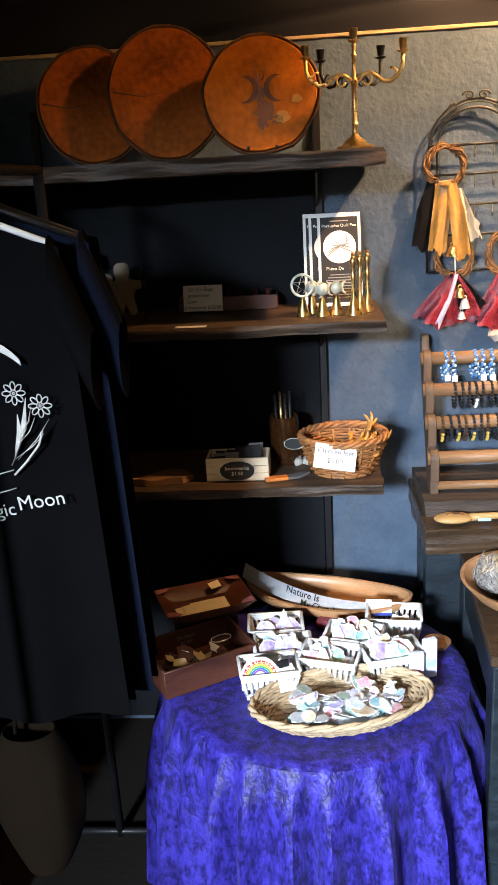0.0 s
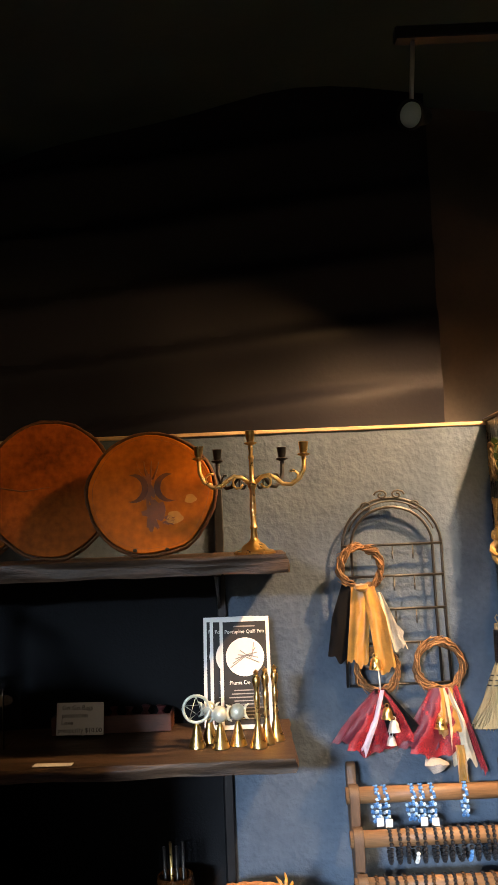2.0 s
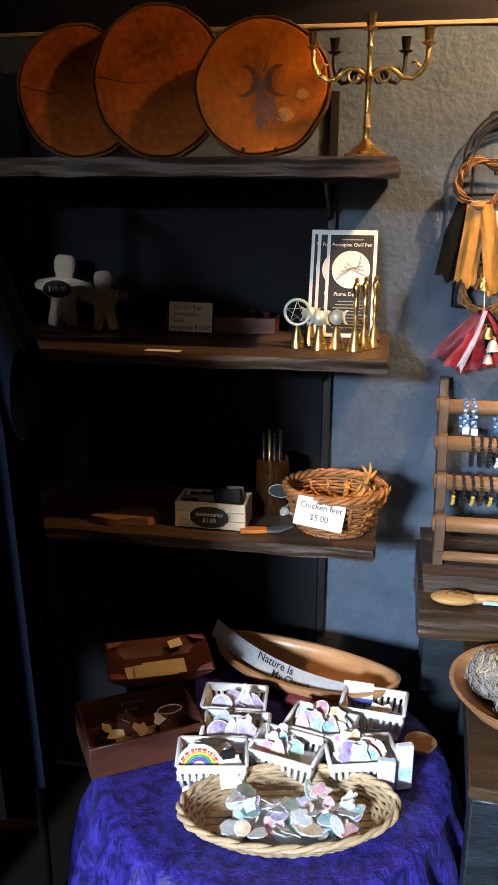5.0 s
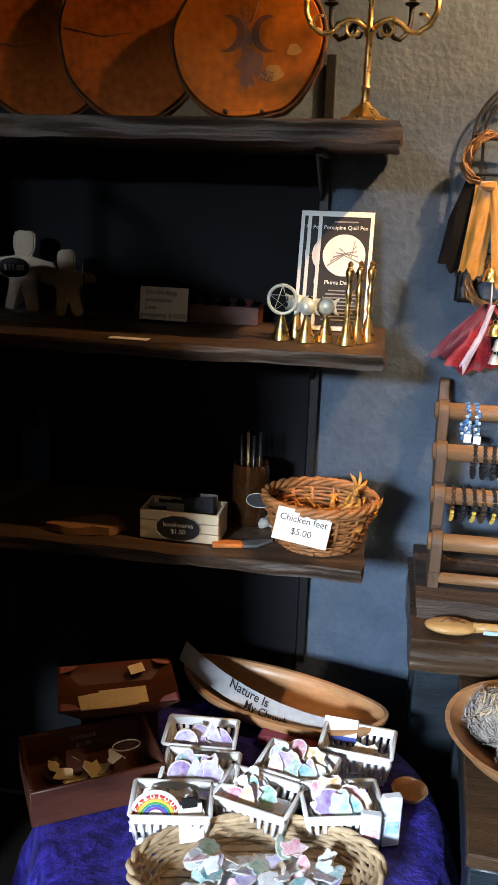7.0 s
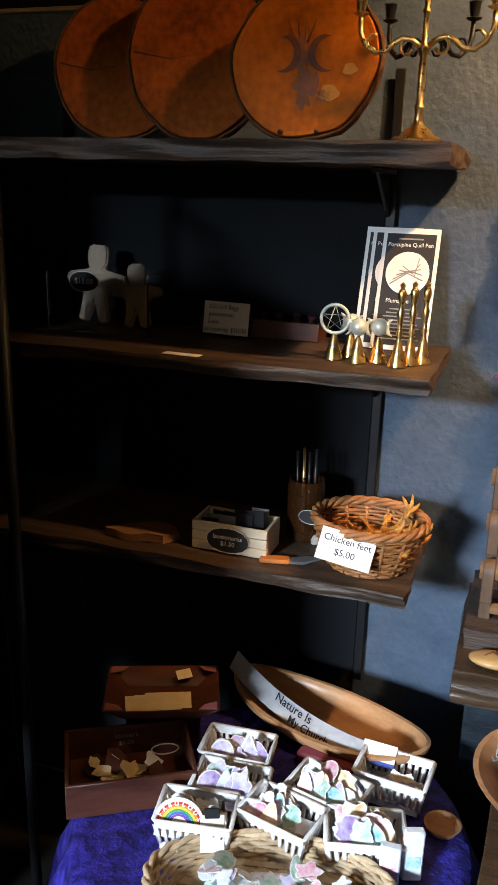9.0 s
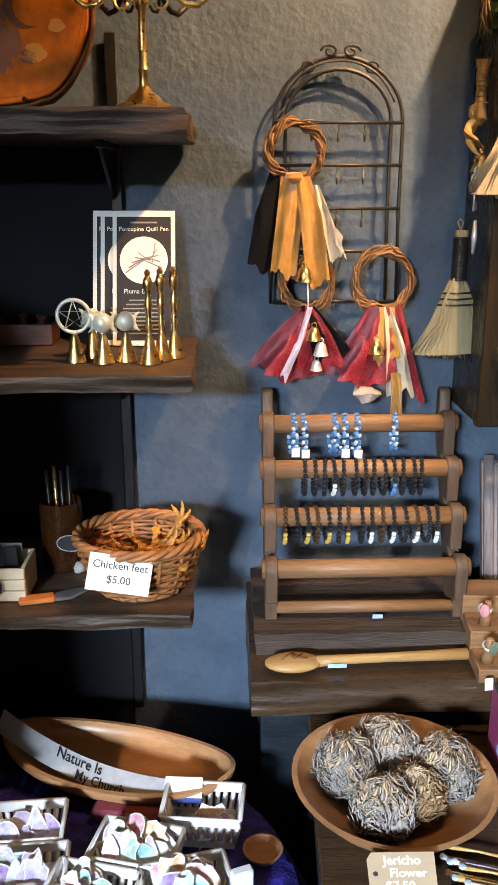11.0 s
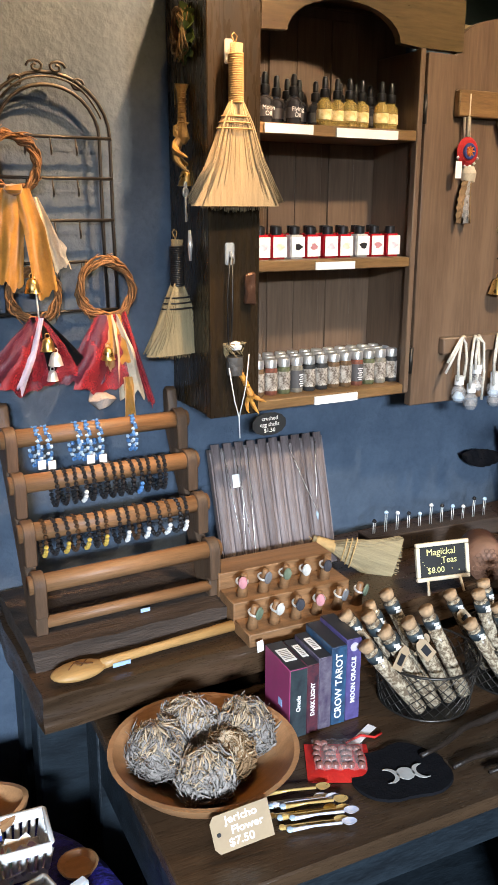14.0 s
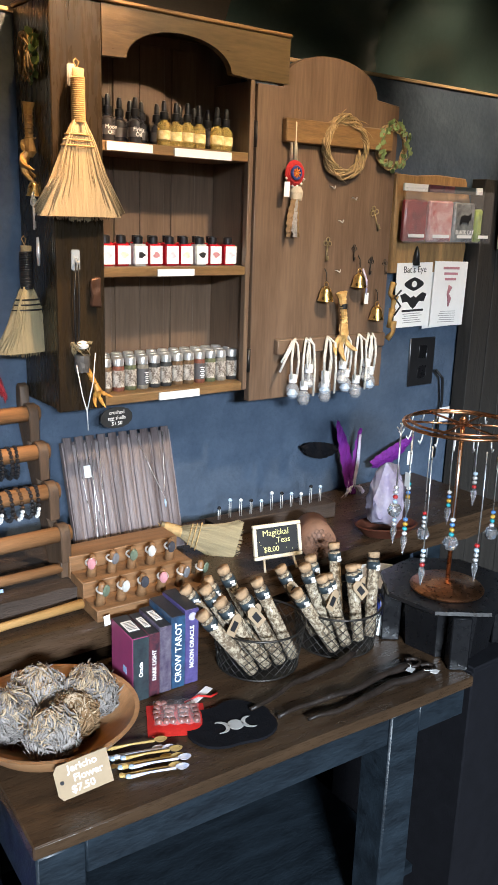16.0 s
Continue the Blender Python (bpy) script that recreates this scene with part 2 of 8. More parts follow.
BLACKPLASTIC = M("black_plastic", (0.014, 0.014, 0.015), 0.35, var=0.2, bump=0.03)

# ---- structure ----
# north wall: a plastered partition that ends below the tent's black lining
wall = bmesh.new()
NX, NZ = 120, 60
gv = [[wall.verts.new((-2.0 + 4.9 * i / NX, 2.53 + 0.0035 * noise.noise(Vector((i * 0.9, 0, j * 0.8))) + 0.003 * noise.noise(Vector((i * 0.23, 7, j * 0.25))), 2.125 * j / NZ)) for j in range(NZ + 1)] for i in range(NX + 1)]
for i in range(NX):
    for j in range(NZ):
        wall.faces.new((gv[i][j], gv[i + 1][j], gv[i + 1][j + 1], gv[i][j + 1]))
ext = bmesh.ops.extrude_face_region(wall, geom=wall.faces[:])
for v in ext["geom"]:
    if isinstance(v, bmesh.types.BMVert):
        v.co.y = 2.63
bmesh.ops.recalc_face_normals(wall, faces=wall.faces)
solid("wall_north", wall, PLASTER, "slate blue plastered partition wall, rough trowelled", kind="structure")
solid("trim", box(-2.0, 2.9, 2.524, 2.64, 2.125, 2.135, 0.002), M("raw_board_edge", (0.45, 0.32, 0.18), 0.7, stretch=(1, 8, 8)), "raw board capping the plastered wall", kind="structure")
# Black sheet added over the blue plaster, standing in for the shelf bay's shade.
solid("wall_backing", box(-2.0, 0.153, 2.518, 2.524, 0.02, 1.79, 0.002), BLACKCLOTH_SHADE, "black sheet added behind the shelves in place of shade", kind="structure")
solid("floor", box(-2.1, 3.5, -2.6, 2.7, -0.05, 0.0, 0), FLOORWOOD, "dark worn wooden shop floor", kind="structure")
solid("wall_west", box(-2.1, -2.0, -2.6, 2.7, 0, 3.2, 0), BLACKCLOTH_SHADE, "dark cloth-lined side wall", kind="structure")
solid("wall_east", box(3.4, 3.5, -2.6, 2.7, 0, 3.2, 0), BLACKCLOTH_SHADE, "dark cloth-lined side wall", kind="structure")
# Unseen wall added here; the header and jamb of its doorway trim the daylight.
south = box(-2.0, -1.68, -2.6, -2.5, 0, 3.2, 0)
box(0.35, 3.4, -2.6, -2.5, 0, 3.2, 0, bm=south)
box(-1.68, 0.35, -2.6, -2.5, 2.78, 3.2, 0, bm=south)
solid("wall_south", south, BLACKCLOTH_SHADE, "unseen dark wall, its doorway edges set to trim the daylight", kind="structure")


def lining(u, v):
    z = 2.05 + 1.15 * v
    fold = (v * 6.2 + 0.35 * math.sin(u * 4) + 0.30 * (1 - u)) % 1.0
    sag = -0.055 * (fold ** 2.2) * (1 - fold ** 9) * (0.4 + 0.6 * math.sin(math.pi * min(1, u * 1.02)))
    return (-2.0 + 2.78 * u, 2.66 + sag + 0.012 * noise.noise(Vector((u * 9, 0, v * 6))), z)


solid("black_lining", sheet(lining, 70, 60, 0.002), M("black_sheen_cloth", (0.008, 0.008, 0.014), 0.55, spec=0.22, scale=5, fine=90, bump=0.1), "black tent lining with sagging horizontal folds", "fabric", kind="structure")


def lining_mid(u, v):
    return (0.775 + 0.78 * u, 2.665 + 0.09 * noise.noise(Vector((u * 2 + v * 2, 1, v * 3))) + 0.03, 2.05 + 1.15 * v)


# The brown tone holds the warm lamplight that falls on this stretch of cloth.
solid("black_lining", sheet(lining_mid, 24, 30, 0.002), M("lamplit_brown_cloth", (0.060, 0.050, 0.042), 0.6, spec=0.3, scale=5, fine=90, bump=0.1), "dark cloth behind the partition wall, lamplight put into its brown colour", "fabric", kind="structure")


def lining_east(u, v):
    x = 1.50 + 1.95 * u
    gather = abs(x - 2.02 - 0.35 * v)
    pull = 0.05 * math.sin(11 * v - 6 * x) * min(1, gather * 3) + 0.07 * math.exp(-gather * 14)
    return (x, 2.70 + 0.05 * noise.noise(Vector((u * 5 + v * 2, 1, v * 3))) - pull, 2.05 + 1.15 * v)


solid("tent_lining", sheet(lining_east, 90, 60, 0.002), CANVAS, "green-black tent cloth gathered at a seam", "fabric", kind="structure")


def tent(u, v):
    x, y = -2.1 + 5.6 * u, -2.6 + 5.35 * v
    return (x, y, 2.98 + 0.10 * math.sin(x * 2.1 + 0.6) - 0.04 * math.cos(y * 3.0 + x) + 0.07 * noise.noise(Vector((x * 1.6 + y, y * 1.2, 0))))


solid("ceiling", sheet(tent, 60, 60, 0.003), CANVAS, "dark green-black tent canvas ceiling", kind="structure")

# ---- left shelves ----
def shelf(z, x0, x1, y0, thick, seed, label):
    b = box(x0, x1, y0, 2.510, z - thick, z, 0)
    cut(b, 34)
    for v in b.verts:
        x, y = v.co.x, v.co.y
        if y < y0 + 0.001:
            v.co.y += 0.011 * noise.noise(Vector((x * 9 + seed, v.co.z * 40, seed))) + 0.006 * noise.noise(Vector((x * 37, v.co.z * 90, seed))) + 0.006 * (z - v.co.z) / thick
        if x > x1 - 0.001:
            v.co.x += 0.010 * noise.noise(Vector((y * 14 + seed, v.co.z * 40, seed)))
        v.co.z += (0.004 if v.co.z < z - 0.001 else 0.0) * noise.noise(Vector((x * 12, y * 16, seed)))
    t = thing("wall_shelf", label, "shelf", (0, 0, 0))
    part("board", b, SHELFWOOD, t)
    for bx in (0.165, -0.62):
        br = box(bx - 0.008, bx + 0.008, 2.30, 2.510, z - thick - 0.012, z - thick - 0.001, 0.002)
        slab([(0, 0), (0.16, 0), (0.0, -0.09)], 0.006, pose(bx - 0.003, 2.516, z - thick - 0.012) @ pose(0, 0, 0, 90, 0, -90) , br)
        part("bracket", br, DARKMETAL, t, "black steel bracket")
    return t


shelf(1.832, -1.25, 0.318, 2.145, 0.038, 1.0, "thick live-edged wooden shelf with rounds and a candelabra")
shelf(1.425, -1.25, 0.318, 2.15, 0.030, 5.0, "rough wooden shelf holding bells, booklets and cloth dolls")
shelf(0.988, -1.25, 0.308, 2.155, 0.030, 9.0, "rough wooden shelf with baskets and a bookmark box")
for sx in (0.165, -0.62):
    b = box(sx - 0.011, sx + 0.011, 2.511, 2.517, 0.55, 1.99, 0.002)
    solid("shelf_standard", b, DARKMETAL, "black slotted steel shelf standard on the wall", "shelf rail", group="shelf standards")

# ---- tables ----
cloth_c = (0.115, 1.925)


def tablecloth(u, v):
    a = 2 * math.pi * u
    top = 0.58
    if v < 0.45:
        r = 0.375 * v / 0.45
        return (cloth_c[0] + r * math.cos(a), cloth_c[1] + r * math.sin(a), top + 0.002 * noise.noise(Vector((r * 14 * math.cos(a), r * 14 * math.sin(a), 3))))
    k = (v - 0.45) / 0.55
    fold = math.sin(a * 25 + 1.6 * math.sin(a * 3)) * 0.7 + 0.3 * math.sin(a * 41 + 2)
    r = 0.375 + 0.022 * min(1, k * 8) + k * 0.05 + 0.036 * fold * min(1, k * 3.0)
    return (cloth_c[0] + r * math.cos(a), cloth_c[1] + r * math.sin(a), top - 0.014 * min(1, k * 12) - (top - 0.02) * k)


t = thing("round_table", "round side table hidden under a velvet cloth", "table", (cloth_c[0], cloth_c[1], 0))
part("tabletop", lathe([(0, 0.555), (0.36, 0.555), (0.365, 0.562), (0.36, 0.572), (0, 0.572)], 32), TABLETOP, t)
part("pedestal", lathe([(0.17, 0), (0.17, 0.03), (0.05, 0.07), (0.04, 0.5), (0.1, 0.554)], 20), TABLETOP, t)
solid("tablecloth", sheet(tablecloth, 260, 46, 0.002), VELVET, "purple crushed velvet cloth draped over the round table", "tablecloth")

# display table with its raised back tier
TR = -3.0
t = thing("display_table", "blue-black painted table with a worn brown board top", "table", (0.50, 1.69, 0), TR)
top = cut(box(0, 1.0, 0, 0.60, 0.726, 0.752, 0.003), 4)
for v in top.verts:
    if v.co.y < 0.004 or v.co.x < 0.004:
        v.co += noise.noise_vector(v.co * 14) * 0.003
part("tabletop", top, TABLETOP, t, "worn brown wooden board")
for x, y in ((0.004, 0.006), (0.765, 0.006), (0.004, 0.51), (0.905, 0.51)):
    part("leg", box(x, x + 0.085, y, y + 0.085, 0, 0.725, 0.004), TABLEPAINT, t)
part("apron", box(0.090, 0.764, 0.010, 0.032, 0.655, 0.725, 0.003), TABLEPAINT, t)
part("apron", box(0.851, 0.99, 0.010, 0.032, 0.655, 0.725, 0.003), TABLEPAINT, t)
part("apron", box(0.008, 0.030, 0.092, 0.509, 0.60, 0.725, 0.003), TABLEPAINT, t)
part("apron", box(0.962, 0.985, 0.092, 0.509, 0.60, 0.725, 0.003), TABLEPAINT, t)
part("back_board", box(0.095, 0.90, 0.555, 0.575, 0.22, 0.725, 0.003), TABLEPAINT, t)
part("lower_shelf", box(0.02, 0.98, 0.10, 0.50, 0.16, 0.185, 0.003), TABLEPAINT, t)

t = thing("back_tier", "raised plank tier along the wall behind the table", "shelf", (0, 0, 0))
b = box(0.415, 2.25, 2.125, 2.52, 0.797, 0.868, 0)
cut(b, 28)
for v in b.verts:
    if v.co.y < 2.13:
        v.co.y += 0.014 * noise.noise(Vector((v.co.x * 8, v.co.z * 30, 2))) + 0.006 * noise.noise(Vector((v.co.x * 30, v.co.z * 70, 5))) + 0.10 * (0.868 - v.co.z) ** 1.5
    elif v.co.x < 0.42:
        v.co.x += 0.010 * noise.noise(Vector((v.co.y * 9, v.co.z * 30, 4)))
part("plank", b, TABLETOP, t, "rough-edged brown plank")
for x in (0.44, 1.25, 2.1):
    part("post", box(x, x + (0.15 if x < 1 else 0.07), 2.30, 2.36, 0, 0.796, 0.004), TABLEPAINT, t)
    part("post", box(x, x + 0.07, 2.43, 2.50, 0, 0.796, 0.004), TABLEPAINT, t)
part("bolt", lathe([(0, -0.004), (0.006, -0.003), (0.007, 0), (0, 0.001)], 10, None, pose(0.485, 2.298, 0.735, 90)), SHINYBOLT, t, "pale bolt head")

# ---- cabinet ----
CX0, CX1, CZ0, CZ1, CY = 0.850, 1.466, 1.285, 2.132, 2.332
OX0, OX1 = 0.963, 1.352
t = thing("wall_cabinet", "open dark-stained wall cabinet with an arched front and three shelves", "cabinet")
part("back_panel", box(CX0 + 0.02, CX1 - 0.02, 2.505, 2.522, CZ0 + 0.01, CZ1 - 0.01, 0), CABWOOD, t, "brown pine back boards")
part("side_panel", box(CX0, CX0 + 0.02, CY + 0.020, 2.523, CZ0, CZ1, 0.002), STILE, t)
part("side_panel", box(OX1 + 0.012, OX1 + 0.030, CY + 0.02, 2.503, CZ0 + 0.02, 2.03, 0.002), CABWOOD, t)
part("stile", box(CX0 - 0.002, OX0, CY, CY + 0.019, CZ0 - 0.004, CZ1, 0.002), STILE, t, "dark-stained front stile, shade put into its near-black colour")
part("stile", box(OX1, OX1 + 0.014, CY, CY + 0.019, CZ0, 2.03, 0.002), CABWOOD, t)
arch = [(OX0 + 0.0005, 2.032), (OX0 + 0.055, 2.034)]
for k in range(0, 17):
    a = math.pi * (1 - k / 16)
    arch.append((1.158 + 0.137 * math.cos(a), 2.034 + 0.066 * math.sin(a)))
arch += [(OX1, 2.030), (OX1 + 0.114, 2.030), (OX1 + 0.114, CZ1), (OX0 + 0.0005, CZ1)]
part("arched_header", slab(arch, 0.019, pose(0, CY + 0.019, 0) @ UPRIGHT), CABDARK, t)
part("top_board", box(CX0 - 0.006, CX1 + 0.004, CY - 0.006, 2.524, CZ1 + 0.001, CZ1 + 0.010, 0.003), CABEDGE, t, "worn lighter top edge")
for z in (1.866, 1.598, 1.305):
    part("shelf_board", box(OX0 - 0.06, OX1 + 0.011, CY + 0.004, 2.504, z - 0.022, z, 0.002), CABEDGE, t, "golden brown shelf board")
for k, x in enumerate((1.03, 1.11, 1.18, 1.27)):
    part("back_board", box(x - 0.033, x + 0.036, 2.499, 2.504, CZ0 + 0.02, 2.10, 0.001), CABWOOD, t)
part("price_strip", box(0.972, 1.085, CY - 0.001, CY + 0.003, 1.846, 1.864, 0), PAPER, t, "white label strip")
part("price_strip", box(1.142, 1.300, CY - 0.001, CY + 0.003, 1.844, 1.862, 0), PAPER, t, "white label strip")
part("price_strip", box(1.100, 1.200, CY - 0.001, CY + 0.003, 1.577, 1.593, 0), PAPER, t, "white label strip")
part("price_strip", box(1.105, 1.220, CY - 0.001, CY + 0.003, 1.283, 1.301, 0), PAPER, t, "white label strip")

door = [(0, 0), (0.475, 0), (0.475, 0.768), (0.392, 0.776)]
for k in range(1, 20):
    a = math.pi * k / 20
    door.append((0.23 + 0.160 * math.cos(a), 0.780 + 0.080 * math.sin(a)))
door += [(0.075, 0.775), (0, 0.775)]
d = thing("cabinet_door", "open arched cabinet door of brown stained pine, hung with charms", "cabinet door", (1.378, 2.338, 1.250), -1.0)
part("panel", slab(door, 0.022, pose(0, 0.022, 0) @ UPRIGHT, bev=0.002), CABWOOD, d)
part("rail", box(0.075, 0.44, -0.020, -0.0005, 0.648, 0.704, 0.003), CABEDGE, d, "peg rail")
part("rail", box(0.075, 0.465, -0.020, -0.0005, 0.120, 0.160, 0.003), CABWOOD, d, "lower peg rail")
for z in (0.08, 0.63):
    part("hinge", cyl((-0.006, -0.003, z), (-0.006, -0.003, z + 0.06), 0.005, seg=8), WIRE, d)

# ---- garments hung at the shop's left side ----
# Garment and print colours sit below real cloth: the corner's shade is in them.
TEE = M("shaded_black_jersey", (0.0022, 0.0022, 0.0026), 0.95, spec=0.05, scale=10, fine=250, bump=0.2)
PRINT = M("dimmed_screen_print", (0.48, 0.46, 0.43), 0.8, var=0.2, scale=60, bump=0.05)
NAVY = M("shaded_navy_cloth", (0.004, 0.006, 0.014), 0.9, spec=0.05, scale=10, fine=200, bump=0.2)
TAN = M("shaded_brown_suede", (0.008, 0.0045, 0.002), 0.9, spec=0.1, scale=9, fine=120, bump=0.3)


def shirt_half(u, v, w, top, bottom, y):
    """v runs down the shirt, u across it."""
    x = (u - 0.5) * 2
    width = w * (0.86 + 0.14 * v)
    sh = 0.055 * abs(x) ** 1.3
    z = top - sh * (1 - v) - (top - bottom) * v
    return (x * width, y - 0.028 * math.cos(x * 1.5) + 0.012 * math.sin(x * 9 + v * 2) * v, z)


def tee(loc, cloth, label, printed=False, top=1.745, bottom=0.82, w=0.25):
    t = thing("tee_shirt", label, "shirt", (loc[0], loc[1], 0), group="hanging shirts")
    body = sheet(lambda u, v: shirt_half(u, v, w, top, bottom, 0), 26, 26, 0.002)
    sheet(lambda u, v: shirt_half(u, v, w, top, bottom, 0.05), 20, 12, 0.002, body)
    part("body", body, cloth, t)
    for s in (-1, 1):
        part("sleeve", sheet(lambda u, v: (s * (w * 0.80 + 0.055 * v), 0.035 * math.sin(u * 2 * math.pi), top - 0.11 - 0.15 * v + 0.075 * math.cos(u * 2 * math.pi) * (1 - 0.1 * v)), 18, 6, 0.002), cloth, t)
    hanger = tube([(-0.20, 0.01, top - 0.05), (-0.05, 0.01, top + 0.012), (0, 0.01, top + 0.035), (0.05, 0.01, top + 0.012), (0.20, 0.01, top - 0.05)], 0.006, 8)
    tube([(0, 0.01, top + 0.035), (0, 0.01, top + 0.085)] + [(0.018 - 0.018 * math.cos(a), 0.01, top + 0.085 + 0.02 * math.sin(a)) for a in (0.6, 1.2, 1.8, 2.4, 3.0)], 0.0025, 6, bm=hanger)
    part("hanger", hanger, PAPER if printed else DARKMETAL, t, "white plastic hanger" if printed else "")
    if printed:
        def at(x, z):
            return pose(x, -0.036, z, 90)
        def front(pts, m, name, lab):
            part(name, slab(pts, 0.0012, m), PRINT, t, lab)
        crescent = [(0.115 * math.cos(radians(a)), 0.115 * math.sin(radians(a))) for a in range(38, 161, 8)]
        crescent += [(0.117 * math.cos(radians(a)), 0.100 * math.sin(radians(a)) - 0.002) for a in range(158, 37, -8)]
        front(crescent, at(0.048, 1.447), "printed_crescent", "white printed moon")
        for fx, fz in ((0.121, 1.461), (0.163, 1.438)):
            fl = bmesh.new()
            for k in range(8):
                a = math.pi * 2 * k / 8
                c, q = math.cos(a), math.sin(a)
                petal = []
                for j in range(10):
                    g = 2 * math.pi * j / 10
                    u, w2 = 0.0125 + 0.0075 * math.cos(g), 0.0042 * math.sin(g)
                    petal.append((fx + u * c - w2 * q, -0.0375, fz + u * q + w2 * c))
                tube(petal, 0.0012, 4, True, fl)
            tube(circle((fx, -0.0375, fz), 0.002, 8, "y"), 0.0012, 4, True, fl)
            part("printed_flower", fl, PRINT, t, "white outlined flower print")
        for x0, z0, x1, z1 in ((0.108, 1.350, 0.140, 1.453), (0.112, 1.345, 0.176, 1.416), (0.110, 1.360, 0.122, 1.425), (0.115, 1.370, 0.152, 1.420), (0.105, 1.345, 0.166, 1.392), (0.120, 1.385, 0.148, 1.440), (0.100, 1.335, 0.128, 1.410)):
            mx, mz = (x0 + x1) / 2 + 0.006, (z0 + z1) / 2
            part("printed_leaf", tube([(x0, -0.0375, z0), (mx, -0.0375, mz), (x1, -0.0375, z1)], [0.0012, 0.0052, 0.0006], 6, False, None, 0.2), PRINT, t)
        part("printed_stem", tube([(0.103, -0.0375, 1.318), (0.128, -0.0375, 1.342), (0.152, -0.0375, 1.370), (0.161, -0.0375, 1.394)], 0.0022, 5), PRINT, t, "white leafy stem print")
        for z in (1.321, 1.288):
            part("printed_band", tube([(0.02, -0.0375, z - 0.004), (0.07, -0.0375, z - 0.002), (0.102, -0.0375, z + 0.006)], [0.004, 0.0045, 0.0035], 5, False, None, 0.2), PRINT, t)
        text("lettering", "Moon", 0.036, pose(0.100, -0.0385, 1.264, 90) @ pose(0, 0, 0, 0, 0, 7), PRINT, t, align="LEFT")
        text("lettering", "gic", 0.034, pose(0.096, -0.0385, 1.256, 90) @ pose(0, 0, 0, 0, 0, 7), PRINT, t, align="RIGHT")
    return t


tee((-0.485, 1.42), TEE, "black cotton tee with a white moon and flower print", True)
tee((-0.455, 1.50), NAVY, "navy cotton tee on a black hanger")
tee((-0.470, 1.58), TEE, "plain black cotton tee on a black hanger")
r = thing("garment_rack", "black steel garment rail carrying tees", "rack", (-0.465, 1.5, 0))
part("rail", cyl((0, -0.3, 1.822), (0, 0.5, 1.822), 0.011), DARKMETAL, r)
for y in (-0.29, 0.49):
    part("upright", cyl((0, y, 0.0), (0, y, 1.815), 0.012), DARKMETAL, r)
    part("foot", cyl((-0.25, y, 0.012), (0.25, y, 0.012), 0.011), DARKMETAL, r)
t = thing("suede_bag", "brown suede bag hanging below the tees", "bag", (-0.48, 1.50, 0))
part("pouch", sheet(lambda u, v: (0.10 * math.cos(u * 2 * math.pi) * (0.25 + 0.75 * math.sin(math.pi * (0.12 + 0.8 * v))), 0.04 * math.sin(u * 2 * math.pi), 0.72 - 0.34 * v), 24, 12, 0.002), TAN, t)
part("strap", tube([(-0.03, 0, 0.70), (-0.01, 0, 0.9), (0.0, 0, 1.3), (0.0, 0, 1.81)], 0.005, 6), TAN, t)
# Unseen panel added to keep the doorway light off the left shelves.
solid("partition", box(-2.0, -0.70, 1.66, 1.70, 0, 2.75, 0.004), BLACKCLOTH_SHADE, "unseen dark panel added to block the doorway light", kind="structure")

# ---- top shelf ----
RINGS = M("heart_stain", (0.16, 0.045, 0.010), 0.6, var=0.4, scale=20, bump=0.1)
REDROUND = M("red_cedar_slice", (0.44, 0.105, 0.012), 0.7, spec=0.1, var=0.7, scale=6, fine=60, bump=0.15)
GROWTH = M("growth_ring", (0.25, 0.075, 0.013), 0.55, var=0.4, scale=20, bump=0.1)
PALE = M("pale_engraving", (0.62, 0.27, 0.03), 0.6, var=0.3, scale=20, bump=0.1)


